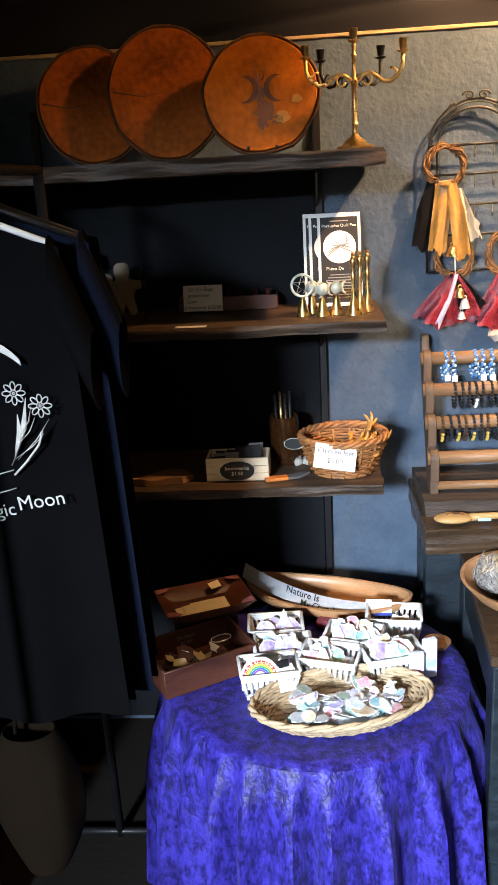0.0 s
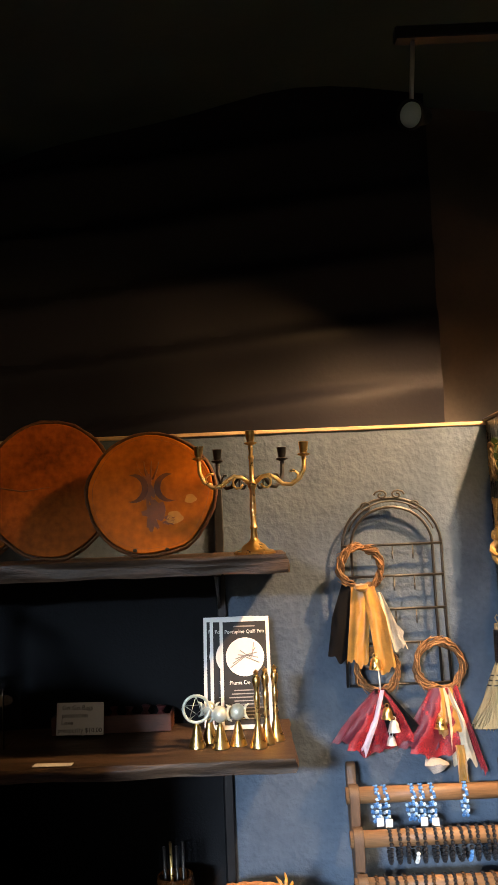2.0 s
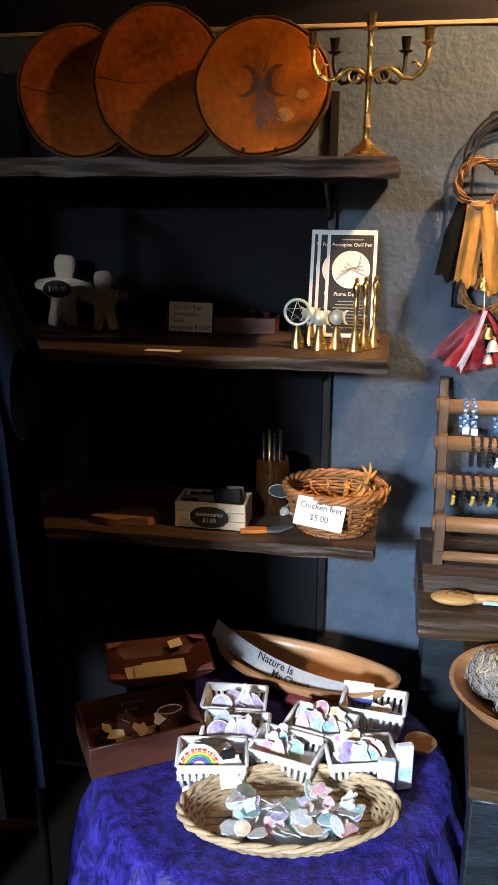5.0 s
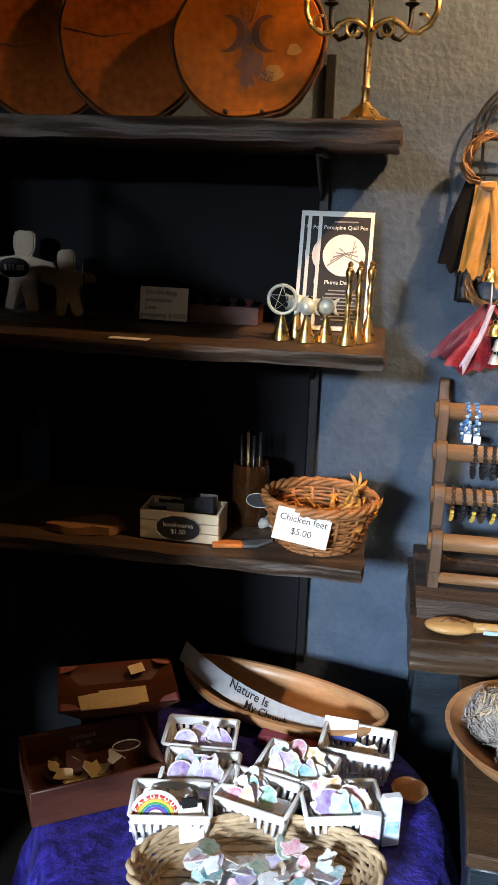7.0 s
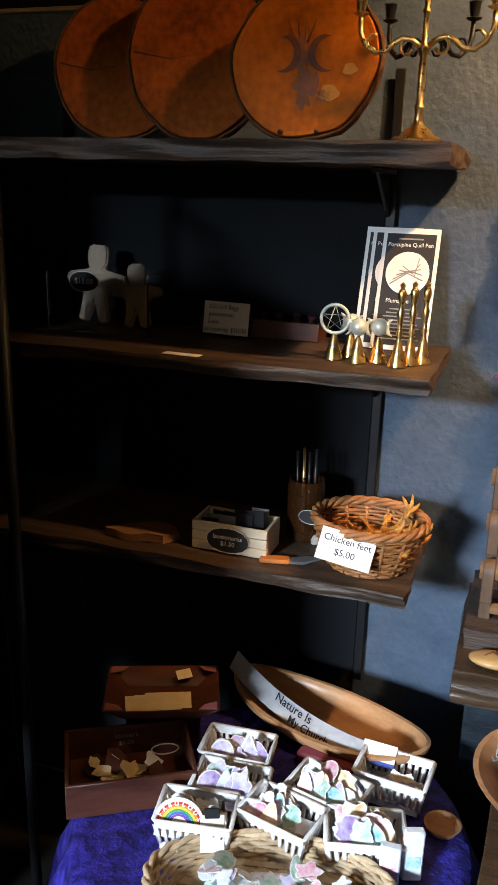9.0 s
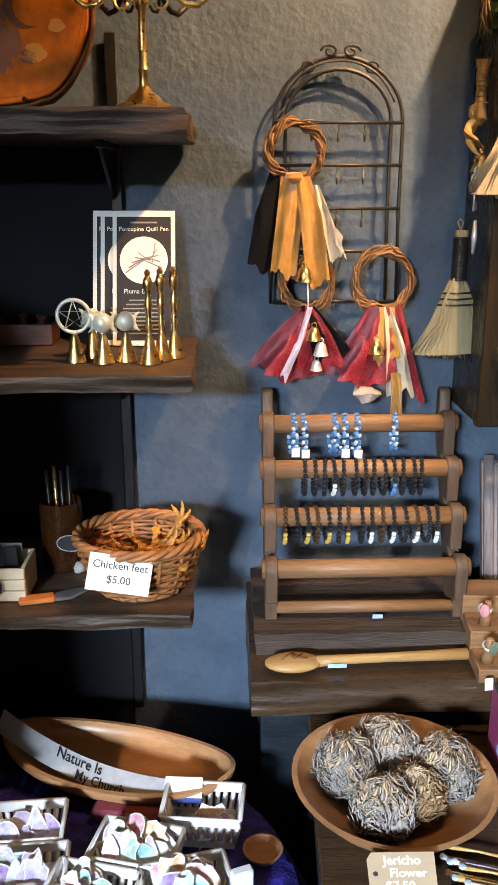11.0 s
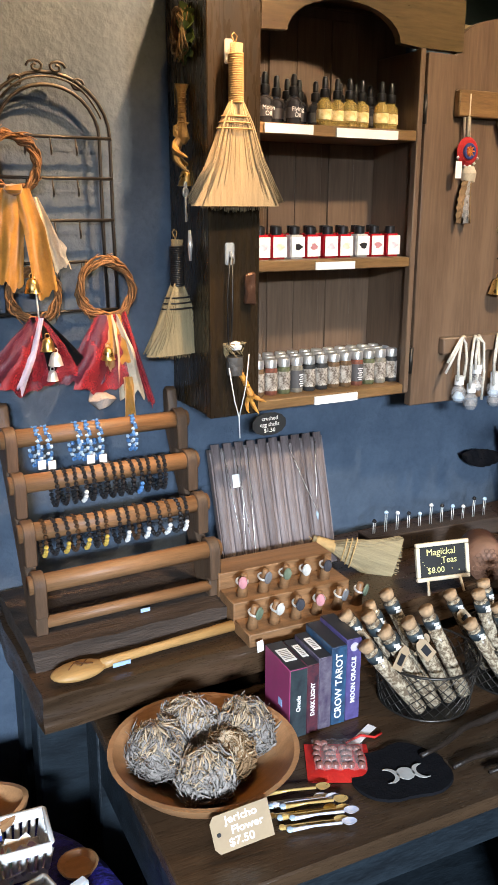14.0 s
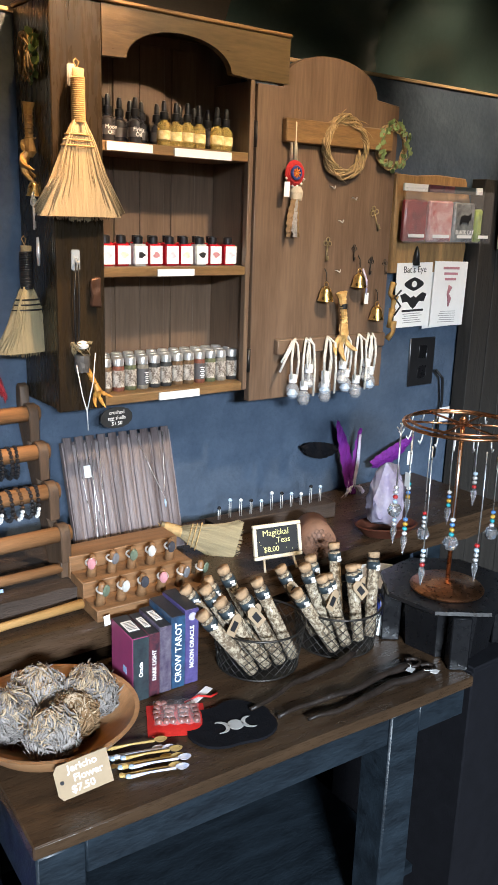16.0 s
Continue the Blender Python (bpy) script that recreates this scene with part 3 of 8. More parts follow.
def slice_of_wood(loc, rx, rz_, rot, lean, label, marks):
    t = thing("wood_slice", label, "wood round", loc, rot, group="wood slices on the top shelf", rx=lean)
    seed = loc[0] * 10
    def edge(a, k=1.0):
        w = 1 + 0.035 * noise.noise(Vector((2 * math.cos(a), 2 * math.sin(a), seed)))
        return (rx * w * k * math.cos(a), rz_ * w * k * math.sin(a))
    n = 48
    pts = [edge(2 * math.pi * k / n, 0.965) for k in range(n)]
    part("face", slab(pts, 0.034, pose(0, 0.017, rz_, 90), bev=0.002), ROUNDWOOD if marks else REDROUND, t)
    bark = tube([(x, 0, rz_ + z) for x, z in [edge(2 * math.pi * k / n) for k in range(n)]], 0.0045, 8, True, None, 3.2)
    part("bark", jitter(bark, 0.003, 60), BARK, t, "dark bark rim")
    if marks:
        for cx, flip in ((-0.036, -1), (0.040, 1)):
            c = [(0.032 * math.cos(radians(a)), 0.032 * math.sin(radians(a))) for a in range(95, 281, 15)]
            c += [(0.031 * math.cos(radians(a)) + 0.013, 0.029 * math.sin(radians(a))) for a in range(275, 94, -15)]
            c = [(flip * x, y) for x, y in c][::flip]
            part("engraved_crescent", slab(c, 0.0012, pose(cx, -0.0172, rz_ + 0.012, 90)), RINGS, t, "burnt crescent mark")
        for cx, cz, r0, st in ((0.004, -0.048, 0.021, 1.5), (-0.004, 0.006, 0.012, 2.8), (0.040, -0.062, 0.014, 0.8)):
            root = []
            for j in range(28):
                g = 2 * math.pi * j / 28
                rr = r0 * (1 + 0.7 * noise.noise(Vector((2.4 * math.cos(g), 2.4 * math.sin(g), cx * 90))) + 0.4 * noise.noise(Vector((6 * math.cos(g), 6 * math.sin(g), cz * 70))))
                root.append((rr * math.cos(g), st * rr * math.sin(g)))
            part("engraved_figure", slab(root, 0.001, pose(cx, -0.0172, rz_ + cz, 90)), GROWTH, t, "burnt dark heartwood figure")
        for x0, lean in ((-0.022, -0.014), (-0.010, -0.005), (0.002, 0.003), (0.014, 0.012)):
            part("engraved_figure", tube([(x0 * 0.4, -0.0176, rz_ + 0.030), (x0, -0.0176, rz_ + 0.048), (x0 + lean * 0.6, -0.0176, rz_ + 0.072)], [0.0030, 0.0022, 0.0006], 5, False, None, 0.2), GROWTH, t, "burnt antler stroke")
        part("growth_ring", tube([(x, -0.0172, rz_ + z) for x, z in [edge(2 * math.pi * j / n, 0.90 + 0.012 * math.sin(j * 0.5)) for j in range(n)]], 0.0004, 4, True), GROWTH, t)
        for x, z, w in ((0.052, -0.055, 0.020), (0.088, -0.015, 0.014)):
            part("pale_patch", slab([(w * math.cos(radians(a)) * (1 + 0.25 * math.sin(a)), 0.7 * w * math.sin(radians(a))) for a in range(0, 360, 24)], 0.001, pose(x, -0.0172, rz_ + z, 90)), PALE, t, "pale sapwood patch")
        for x in (-0.035, 0.035):
            part("peg", cyl((x, -0.016, 0.012), (x, -0.030, 0.012), 0.004, seg=8), DARKMETAL, t, "dark steel peg")
    else:
        part("split", tube([(-rx * 0.9, -0.0178, rz_ + 0.01), (-rx * 0.4, -0.018, rz_ - 0.004), (0.0, -0.0178, rz_ + 0.004)], [0.002, 0.0016, 0.0005], 5), RINGS, t, "dark drying crack")
    return t


slice_of_wood((0.028, 2.262, 1.836), 0.142, 0.136, 0, -4, "orange cedar slice engraved with crescent moons, bark rim", True)
slice_of_wood((-0.215, 2.345, 1.836), 0.150, 0.160, 6, -5, "large reddish cedar slice with a drying crack", False)
slice_of_wood((-0.425, 2.400, 1.836), 0.140, 0.148, 12, -6, "dark reddish cedar slice leaning at the shelf back", False)

t = thing("candelabra", "five-armed polished brass candelabra on the top shelf", "candelabra", (0.252, 2.205, 1.833), 4)
part("base", lathe([(0, 0), (0.044, 0), (0.045, 0.004), (0.038, 0.008), (0.030, 0.010), (0.024, 0.018), (0.012, 0.026), (0.007, 0.034), (0, 0.036)], 28), BRASS, t)
part("stem", lathe([(0, 0.030), (0.008, 0.032), (0.006, 0.05), (0.009, 0.056), (0.006, 0.062), (0.0065, 0.10), (0.0055, 0.135), (0.009, 0.142), (0.010, 0.150), (0.005, 0.156), (0.0045, 0.20), (0.007, 0.205), (0.004, 0.212), (0.005, 0.225), (0, 0.226)], 16), BRASS, t)


def candle_cup(m, parent, material):
    part("candle_cup", lathe([(0, 0), (0.006, 0.0), (0.004, 0.006), (0.013, 0.010), (0.014, 0.012), (0.007, 0.014), (0.0085, 0.020), (0.0105, 0.036), (0.0115, 0.037), (0.0095, 0.038), (0.0085, 0.024), (0, 0.022)], 16, None, m), material, parent)


candle_cup(Matrix.Translation((0, 0, 0.225)), t, BRASS)
# The two back arms and cups take dark metal to stand for shade on brass.
for k, (deg, mat_) in enumerate(((-8, BRASS), (172, BRASS), (48, DARKMETAL), (128, DARKMETAL))):
    c, s = math.cos(radians(deg)), math.sin(radians(deg))
    prof = [(0.006, 0.150), (0.022, 0.163), (0.038, 0.166), (0.052, 0.158), (0.066, 0.146), (0.084, 0.144), (0.102, 0.156), (0.112, 0.176), (0.113, 0.198)]
    arm = tube([(q * c, q * s, z) for q, z in prof], 0.0046, 8)
    tube([(q * c, q * s, z) for q, z in [(0.030, 0.166)] + [(0.030 + 0.011 * math.sin(a) , 0.152 + 0.013 * math.cos(a)) for a in (0.4, 1.2, 2.0, 2.8, 3.6, 4.4)]], 0.0028, 6, False, arm)
    tube([(q * c, q * s, z) for q, z in [(0.085, 0.145)] + [(0.088 + 0.012 * math.cos(a), 0.162 + 0.012 * math.sin(a)) for a in (4.6, 5.6, 6.6, 7.6, 8.4)]], 0.0026, 6, False, arm)
    part("arm", arm, mat_, t, "" if mat_ is BRASS else "back arm, its shade put into a dark metal")
    candle_cup(Matrix.Translation((0.113 * c, 0.113 * s, 0.196)), t, mat_)

# ---- middle shelf ----
GREYINK = M("grey_ink", (0.30, 0.29, 0.28), 0.6, var=0.3, scale=40, bump=0)


def booklet(x, y, label):
    t = thing("booklet", label, "booklet", (x, y, 1.427), group="booklets on the shelf", rx=-20)
    part("cover", box(-0.06, 0.06, -0.003, 0, 0, 0.262, 0.0006), PAPER, t)
    part("printed_panel", box(-0.052, 0.052, -0.0042, -0.0032, 0.010, 0.250, 0), INK, t, "black printed panel")
    part("printed_globe", slab([(0.046 * math.cos(radians(a)), 0.046 * math.sin(radians(a)) * 1.0) for a in range(0, 360, 12)], 0.001, pose(0, -0.0044, 0.165, 90)), PAPER, t, "pale round illustration")
    for k in range(5):
        part("drawn_line", tube([(-0.035 + 0.006 * k, -0.0058, 0.14 + 0.01 * k), (0.0 + 0.004 * k, -0.0058, 0.165 + 0.006 * math.sin(k)), (0.034 - 0.003 * k, -0.0058, 0.15 + 0.012 * k)], 0.0012, 4), GREYINK, t)
    text("lettering", "Porcupine Quill Pen", 0.0118, pose(0, -0.0046, 0.2255, 90), PAPER, t)
    part("title_bar", box(-0.026, 0.026, -0.0052, -0.0044, 0.237, 0.240, 0), GREYINK, t)
    text("lettering", "Pluma De", 0.0125, pose(-0.014, -0.0046, 0.1045, 90), PAPER, t)
    for k in range(9):
        w = 0.040 - 0.012 * ((k * 7) % 3) / 2
        part("text_bar", box(-w, w, -0.0052, -0.0044, 0.022 + 0.008 * k, 0.0245 + 0.008 * k, 0), GREYINK, t)


booklet(0.218, 2.408, "black and white printed booklet leaning on the wall")
booklet(0.194, 2.416, "booklet half hidden behind the first one")
booklet(0.178, 2.424, "booklet at the back of the leaning stack")

PALEMETAL = M("verdigris_silver", (0.66, 0.70, 0.62), 0.4, metal=0.3, var=0.3, scale=40, bump=0.1)
SILVER = M("pale_silver", (0.80, 0.80, 0.78), 0.35, metal=0.6, var=0.2, scale=30, bump=0.05)


def hand_bell(x, y, style, label):
    t = thing("hand_bell", label, "bell", (x, y, 1.426), (x * 900) % 40 - 20, group="brass bells on the shelf")
    part("bell", lathe([(0.0175, 0.0), (0.019, 0.001), (0.0165, 0.010), (0.011, 0.026), (0.0075, 0.042), (0.004, 0.050), (0.0, 0.051)], 18), BRASS, t)
    if style == "tall":
        part("handle", lathe([(0, 0.048), (0.005, 0.05), (0.0035, 0.056), (0.0065, 0.064), (0.004, 0.072), (0.0055, 0.09), (0.0075, 0.104), (0.004, 0.112), (0.0055, 0.122), (0.0085, 0.134), (0.0085, 0.142), (0.004, 0.150), (0.006, 0.156), (0, 0.162)], 14), BRASS, t)
    elif style == "star":
        b = tube(circle((0, 0, 0.080), 0.028, 28), 0.0034, 6, True)
        star = [(0.027 * math.sin(2 * math.pi * 2 * k / 5), 0, 0.080 + 0.027 * math.cos(2 * math.pi * 2 * k / 5)) for k in range(5)]
        tube(star, 0.0028, 6, True, b)
        part("handle", b, PALEMETAL, t, "pale pentacle handle")
    else:
        b = lathe([(0, -0.018), (0.012, -0.013), (0.017, -0.004), (0.017, 0.004), (0.012, 0.013), (0, 0.018)], 16, None, pose(0, 0, 0.07, 90))
        for s in (-1, 1):
            tube([(s * (0.030 + 0.016 * math.cos(a)), 0, 0.07 + 0.017 * math.sin(a)) for a in [1.9 + 0.42 * k for k in range(7)]], [0.001, 0.003, 0.0045, 0.005, 0.0045, 0.003, 0.001], 6, False, b)
        part("handle", b, PALEMETAL, t, "pale triple-moon handle")


hand_bell(0.112, 2.265, "star", "brass bell with a silver pentacle handle")
hand_bell(0.137, 2.305, "moon", "small brass bell at the back of the group")
hand_bell(0.163, 2.252, "moon", "brass bell with a silver triple-moon handle")
hand_bell(0.200, 2.270, "moon", "brass bell with a plain moon handle")
hand_bell(0.243, 2.245, "tall", "brass bell with a tall turned handle")
hand_bell(0.262, 2.275, "tall", "brass bell with a tall turned handle")
hand_bell(0.283, 2.300, "tall", "brass bell with a tall turned handle")

t = thing("price_card", "white handwritten card for charm bags", "sign", (-0.168, 2.395, 1.426), -6, rx=-8)
part("card", box(-0.056, 0.056, 0, 0.002, 0.006, 0.078, 0.0008), PAPER, t)
for k, line in enumerate(("Gri Gri Bags", "protection", "Love", "prosperity $10.00")):
    text("lettering", line, 0.0145, pose((-0.006, -0.012, -0.03, 0.0)[k], -0.0005, 0.066 - 0.0165 * k, 90), INK, t)
part("stand", tube([(0, 0.003, 0.03), (0.0, 0.03, 0.0)], 0.003, 5), PAPER, t)

t = thing("charm_bag_tray", "low dark red box of cloth charm bags", "box", (-0.10, 2.43, 1.426))
b = box(-0.14, 0.14, -0.004, 0.0, 0, 0.04, 0.001)
for q in ((-0.14, -0.136, 0.001, 0.075), (0.136, 0.14, 0.001, 0.075)):
    box(q[0], q[1], q[2], q[3], 0, 0.04, 0.001, b)
box(-0.136, 0.136, 0.001, 0.075, 0, 0.004, 0, b)
part("tray", b, BROWNBOX, t)
DARKRED = M("dark_red_cloth", (0.07, 0.012, 0.012), 0.8, scale=20, bump=0.3, rand=0.4)
for k in range(7):
    part("charm_bag", jitter(lathe([(0, 0), (0.016, 0.003), (0.019, 0.016), (0.008, 0.030), (0.005, 0.034), (0.011, 0.046), (0, 0.047)], 12, None, Matrix.Translation((-0.115 + 0.038 * k, 0.035 + 0.012 * (k % 2), 0.005))), 0.004, 40, k), DARKRED, t)
solid("paper_slip", box(-0.04, 0.04, -0.012, 0.012, 0, 0.0012, 0.0003), PAPER, "loose white paper slip on the shelf edge", "paper", loc=(-0.175, 2.17, 1.4265), rz=-3)

GLASS = M("clear_glass", (0.95, 0.97, 0.97), 0.05, var=0.02, bump=0, glass=1.0, ior=1.3)
t = thing("glass_case", "clear glass box holding cloth dolls", "glass case", (-0.45, 2.36, 1.426))
for nm, q in (("pane", (-0.12, 0.13, -0.045, -0.042, 0, 0.13)), ("pane", (0.1305, 0.1335, -0.045, 0.09, 0, 0.13)), ("pane", (-0.12, 0.13, 0.087, 0.09, 0, 0.13))):
    o = part(nm, box(*q, 0.0004), GLASS, t)
    o.visible_shadow = False
FELT = M("cream_felt", (0.42, 0.33, 0.24), 0.95, scale=30, fine=250, bump=0.4)


def doll(loc, s, tilt, label):
    o = [(-0.016, 0.155), (0.016, 0.155), (0.022, 0.146), (0.022, 0.118), (0.014, 0.108), (0.03, 0.104), (0.062, 0.098), (0.066, 0.080), (0.03, 0.072), (0.026, 0.05), (0.034, 0.004), (0.012, 0.0), (0.0, 0.04), (-0.012, 0.0), (-0.034, 0.004), (-0.026, 0.05), (-0.03, 0.072), (-0.066, 0.080), (-0.062, 0.098), (-0.03, 0.104), (-0.014, 0.108), (-0.022, 0.118), (-0.022, 0.146)]
    b = slab([(x * s, y * s) for x, y in o], 0.018, pose(0, 0.009, 0, 90))
    bmesh.ops.bevel(b, geom=[e for e in b.edges], offset=0.004, segments=2, affect="EDGES")
    ob = solid("cloth_doll", b, FELT, label, "doll", group="cloth dolls in the glass")
    ob.matrix_basis = pose(*loc, -6, tilt, 4)
    return ob


doll((-0.385, 2.40, 1.428), 0.95, -3, "plain cream cloth doll standing in a glass box")
doll((-0.500, 2.405, 1.434), 1.15, 3, "larger cream cloth doll standing in a glass box")
CHALKBLACK = M("chalkboard", (0.015, 0.016, 0.017), 0.7, var=0.4, scale=20, bump=0.05)
CHALK = M("chalk", (0.75, 0.74, 0.70), 0.9, var=0.3, scale=80, bump=0.1)


def plaque(name, loc, w, h, lines, size, label, rx=0, rz=0, pen=None, border=True):
    """A small scalloped chalkboard plaque with writing."""
    t = thing(name, label, "sign", loc, rz, rx=rx)
    o = []
    for k in range(40):
        a = 2 * math.pi * k / 40
        q = 1 + 0.06 * math.cos(4 * a) + 0.03 * math.cos(8 * a)
        c, s = math.cos(a), math.sin(a)
        o.append((w / 2 * q * math.copysign(abs(c) ** 0.55, c), h / 2 * q * math.copysign(abs(s) ** 0.55, s)))
    part("board", slab(o, 0.003, pose(0, 0, h / 2, 90)), CHALKBLACK, t)
    if border:
        part("border", tube([(x, -0.0032, h / 2 + y) for x, y in o], 0.0007, 4, True), CHALK, t)
    for k, line in enumerate(lines):
        text("lettering", line, size, pose(0, -0.0036, h / 2 + (len(lines) - 1) * size * 0.5 - k * size * 1.05, 90), pen or CHALK, t)
    return t


plaque("price_sign", (-0.470, 2.310, 1.520), 0.066, 0.040, ("$15.00",), 0.017, "small black chalk sign with a white border clipped to the glass")

# ---- lower shelf ----
CREAMWOOD = M("cream_painted_wood", (0.68, 0.58, 0.42), 0.6, var=0.12, scale=8, fine=60, stretch=(1, 6, 6), bump=0.1)
t = thing("bookmark_box", "cream slatted wooden box full of bookmarks", "box", (-0.083, 2.212, 0.989), -1)
for k in range(3):
    part("slat", box(-0.086, 0.086, 0, 0.007, 0.001 + 0.022 * k, 0.022 + 0.022 * k, 0.0012), CREAMWOOD, t)
part("side", box(-0.086, -0.079, 0.008, 0.085, 0, 0.066, 0.001), CREAMWOOD, t)
part("side", box(0.079, 0.086, 0.008, 0.085, 0, 0.066, 0.001), CREAMWOOD, t)
part("back", box(-0.086, 0.086, 0.086, 0.092, 0, 0.066, 0.001), CREAMWOOD, t)
part("bottom", box(-0.078, 0.078, 0.008, 0.085, 0, 0.005, 0), CREAMWOOD, t)
for k in range(9):
    part("bookmark", box(-0.02, 0.02, -0.0006, 0.0006, 0.006, 0.066 + 0.008 * ((k * 5) % 4), 0.0003, None, pose(-0.05 + 0.033 * (k % 4), 0.018 + 0.008 * k, 0, -8 + 2 * k, 4 * (k % 3) - 4)), (INK, GREYINK, INK)[k % 3], t)
plaque("price_sign", (-0.083, 2.208, 0.996), 0.088, 0.052, ("bookmarks", "$1.50"), 0.0145, "black scalloped chalk label on the cream box")

t = thing("bark_tray", "rough brown piece of bark wood on the shelf", "wood piece", (-0.292, 2.22, 0.989), 8)
b = slab([(-0.085, 0.0), (-0.05, -0.022), (0.0, -0.024), (0.055, -0.020), (0.085, 0.01), (0.06, 0.045), (0.0, 0.05), (-0.05, 0.03)], 0.018)
part("body", jitter(cut(b, 2), 0.006, 25), STANDWOOD, t)
t = thing("leather_sheath", "grey blade with an orange leather end on the shelf", "knife", (0.035, 2.215, 0.989), 12)
part("sheath", box(-0.045, 0.02, -0.014, 0.014, 0, 0.010, 0.003), M("orange_leather", (0.50, 0.16, 0.03), 0.6, bump=0.2), t, "orange leather end")
part("blade", slab([(0.02, -0.012), (0.05, -0.010), (0.085, 0.02), (0.06, 0.022), (0.02, 0.012)], 0.006, pose(0, 0, 0.002)), M("slate_grey", (0.12, 0.12, 0.125), 0.5, bump=0.2), t)
BROWNGLASS = M("brown_glass", (0.30, 0.12, 0.04), 0.06, var=0.1, bump=0, glass=0.9)
t = thing("bottle_jar", "dark brown glass jar holding metal tubes", "jar", (0.045, 2.37, 0.989))
o = part("jar", lathe([(0, 0), (0.040, 0), (0.043, 0.006), (0.043, 0.12), (0.040, 0.14), (0.037, 0.14), (0.039, 0.118), (0.039, 0.010), (0, 0.008)], 24), BROWNGLASS, t)
for k in range(4):
    part("metal_tube", cyl((-0.018 + 0.012 * k, 0.004 * (k % 2), 0.012), (-0.024 + 0.014 * k, 0.004 * (k % 2), 0.200 + 0.008 * (k % 2)), 0.0035, seg=8), BRASS if k == 1 else WIRE, t)
plaque("price_sign", (0.072, 2.315, 1.045), 0.05, 0.03, (), 0.01, "tiny black sign with a pale border before the jar")
for k in range(4):
    b = jitter(lathe([(0, 0), (0.011, 0.002), (0.013, 0.01), (0.008, 0.018), (0, 0.020)], 10), 0.004, 90, k)
    solid("pale_stone", b, M("pale_stone", (0.42, 0.40, 0.36), 0.8, bump=0.3), "small pale stone on the dark shelf", "stone", group="pale stones", loc=(0.082 + 0.024 * (k % 2), 2.335 + 0.018 * (k // 2), 0.989))


def weave(rx, ry, z0, z1, rows, stakes, flare, strand, bm=None, wob=0.004, seg=5):
    bm = bm or bmesh.new()
    for i in range(rows):
        f = i / max(1, rows - 1)
        k = 1 + flare * (f ** 0.8)
        pts = []
        for s in range(stakes * 2):
            a = math.pi * s / stakes
            d = wob * (1 if (s // 1 + i) % 2 else -1)
            pts.append(((rx * k + d) * math.cos(a), (ry * k + d) * math.sin(a), z0 + (z1 - z0) * f + 0.001 * math.sin(s * 2.3 + i)))
        tube(pts, strand, seg, True, bm)
    return bm


def wicker_basket(t, rx, ry, h, flare, mat_, rows, stakes, strand, rim=0.008):
    part("weave", weave(rx, ry, 0.006, h - 0.006, rows, stakes, flare, strand), mat_, t)
    for s in range(stakes):
        a = 2 * math.pi * (s + 0.25) / stakes
        part("stake", tube([(rx * math.cos(a) * 0.96, ry * math.sin(a) * 0.96, 0.002), (rx * (1 + flare * 0.6) * math.cos(a), ry * (1 + flare * 0.6) * math.sin(a), h * 0.5), (rx * (1 + flare) * math.cos(a), ry * (1 + flare) * math.sin(a), h)], strand * 1.1, 5), mat_, t)
    R = bmesh.new()
    for q in range(3):
        pts = []
        for s in range(60):
            a = 2 * math.pi * s / 60
            w = a * stakes * 0.55 + q * 2.09
            k = 1 + flare
            pts.append(((rx * k + rim * 0.55 * math.cos(w)) * math.cos(a), (ry * k + rim * 0.55 * math.cos(w)) * math.sin(a), h + rim * 0.6 * math.sin(w)))
        tube(pts, rim * 0.6, 6, True, R)
    part("rim", R, mat_, t)
    part("base", lathe([(0, 0.0), (rx, 0.0), (rx, 0.006), (0, 0.007)], 28, None, None, 1.0, ry / rx), mat_, t)


CHICKEN = M("dried_yellow_skin", (0.66, 0.33, 0.06), 0.45, col2=(0.26, 0.10, 0.025), scale=40, bump=0.4, rand=0.2)


def chicken_foot(name, parent, m, mat_, label=""):
    """Scaly shank with knuckled toes and curved nails."""
    b = tube([(0, 0, 0), (0.001, 0, 0.008), (0.003, 0, 0.03), (0.001, 0.001, 0.045), (0, 0.002, 0.058), (0, 0.001, 0.064)], [0.0085, 0.0055, 0.0046, 0.0050, 0.0075, 0.004], 8)
    for a, ln in ((-38, 0.036), (-6, 0.043), (30, 0.036), (175, 0.020)):
        c, s = math.sin(radians(a)), math.cos(radians(a))
        pts, rad = [], []
        for q in range(8):
            f = q / 7
            pts.append((c * ln * f, -0.007 * math.sin(f * 3.0) + 0.010 * f ** 3, 0.058 + s * ln * (f - 0.12 * f * f)))
            rad.append((0.0056, 0.0042, 0.0050, 0.0037, 0.0045, 0.0033, 0.0026, 0.0006)[q])
        tube(pts, rad, 7, False, b)
    for q in range(9):
        tube(circle((0.0015, 0.0005, 0.010 + 0.0052 * q), 0.0052, 10, "z"), 0.0007, 4, True, b)
    bmesh.ops.transform(b, matrix=m, verts=b.verts)
    return part(name, jitter(b, 0.0014, 150), mat_, parent, label)


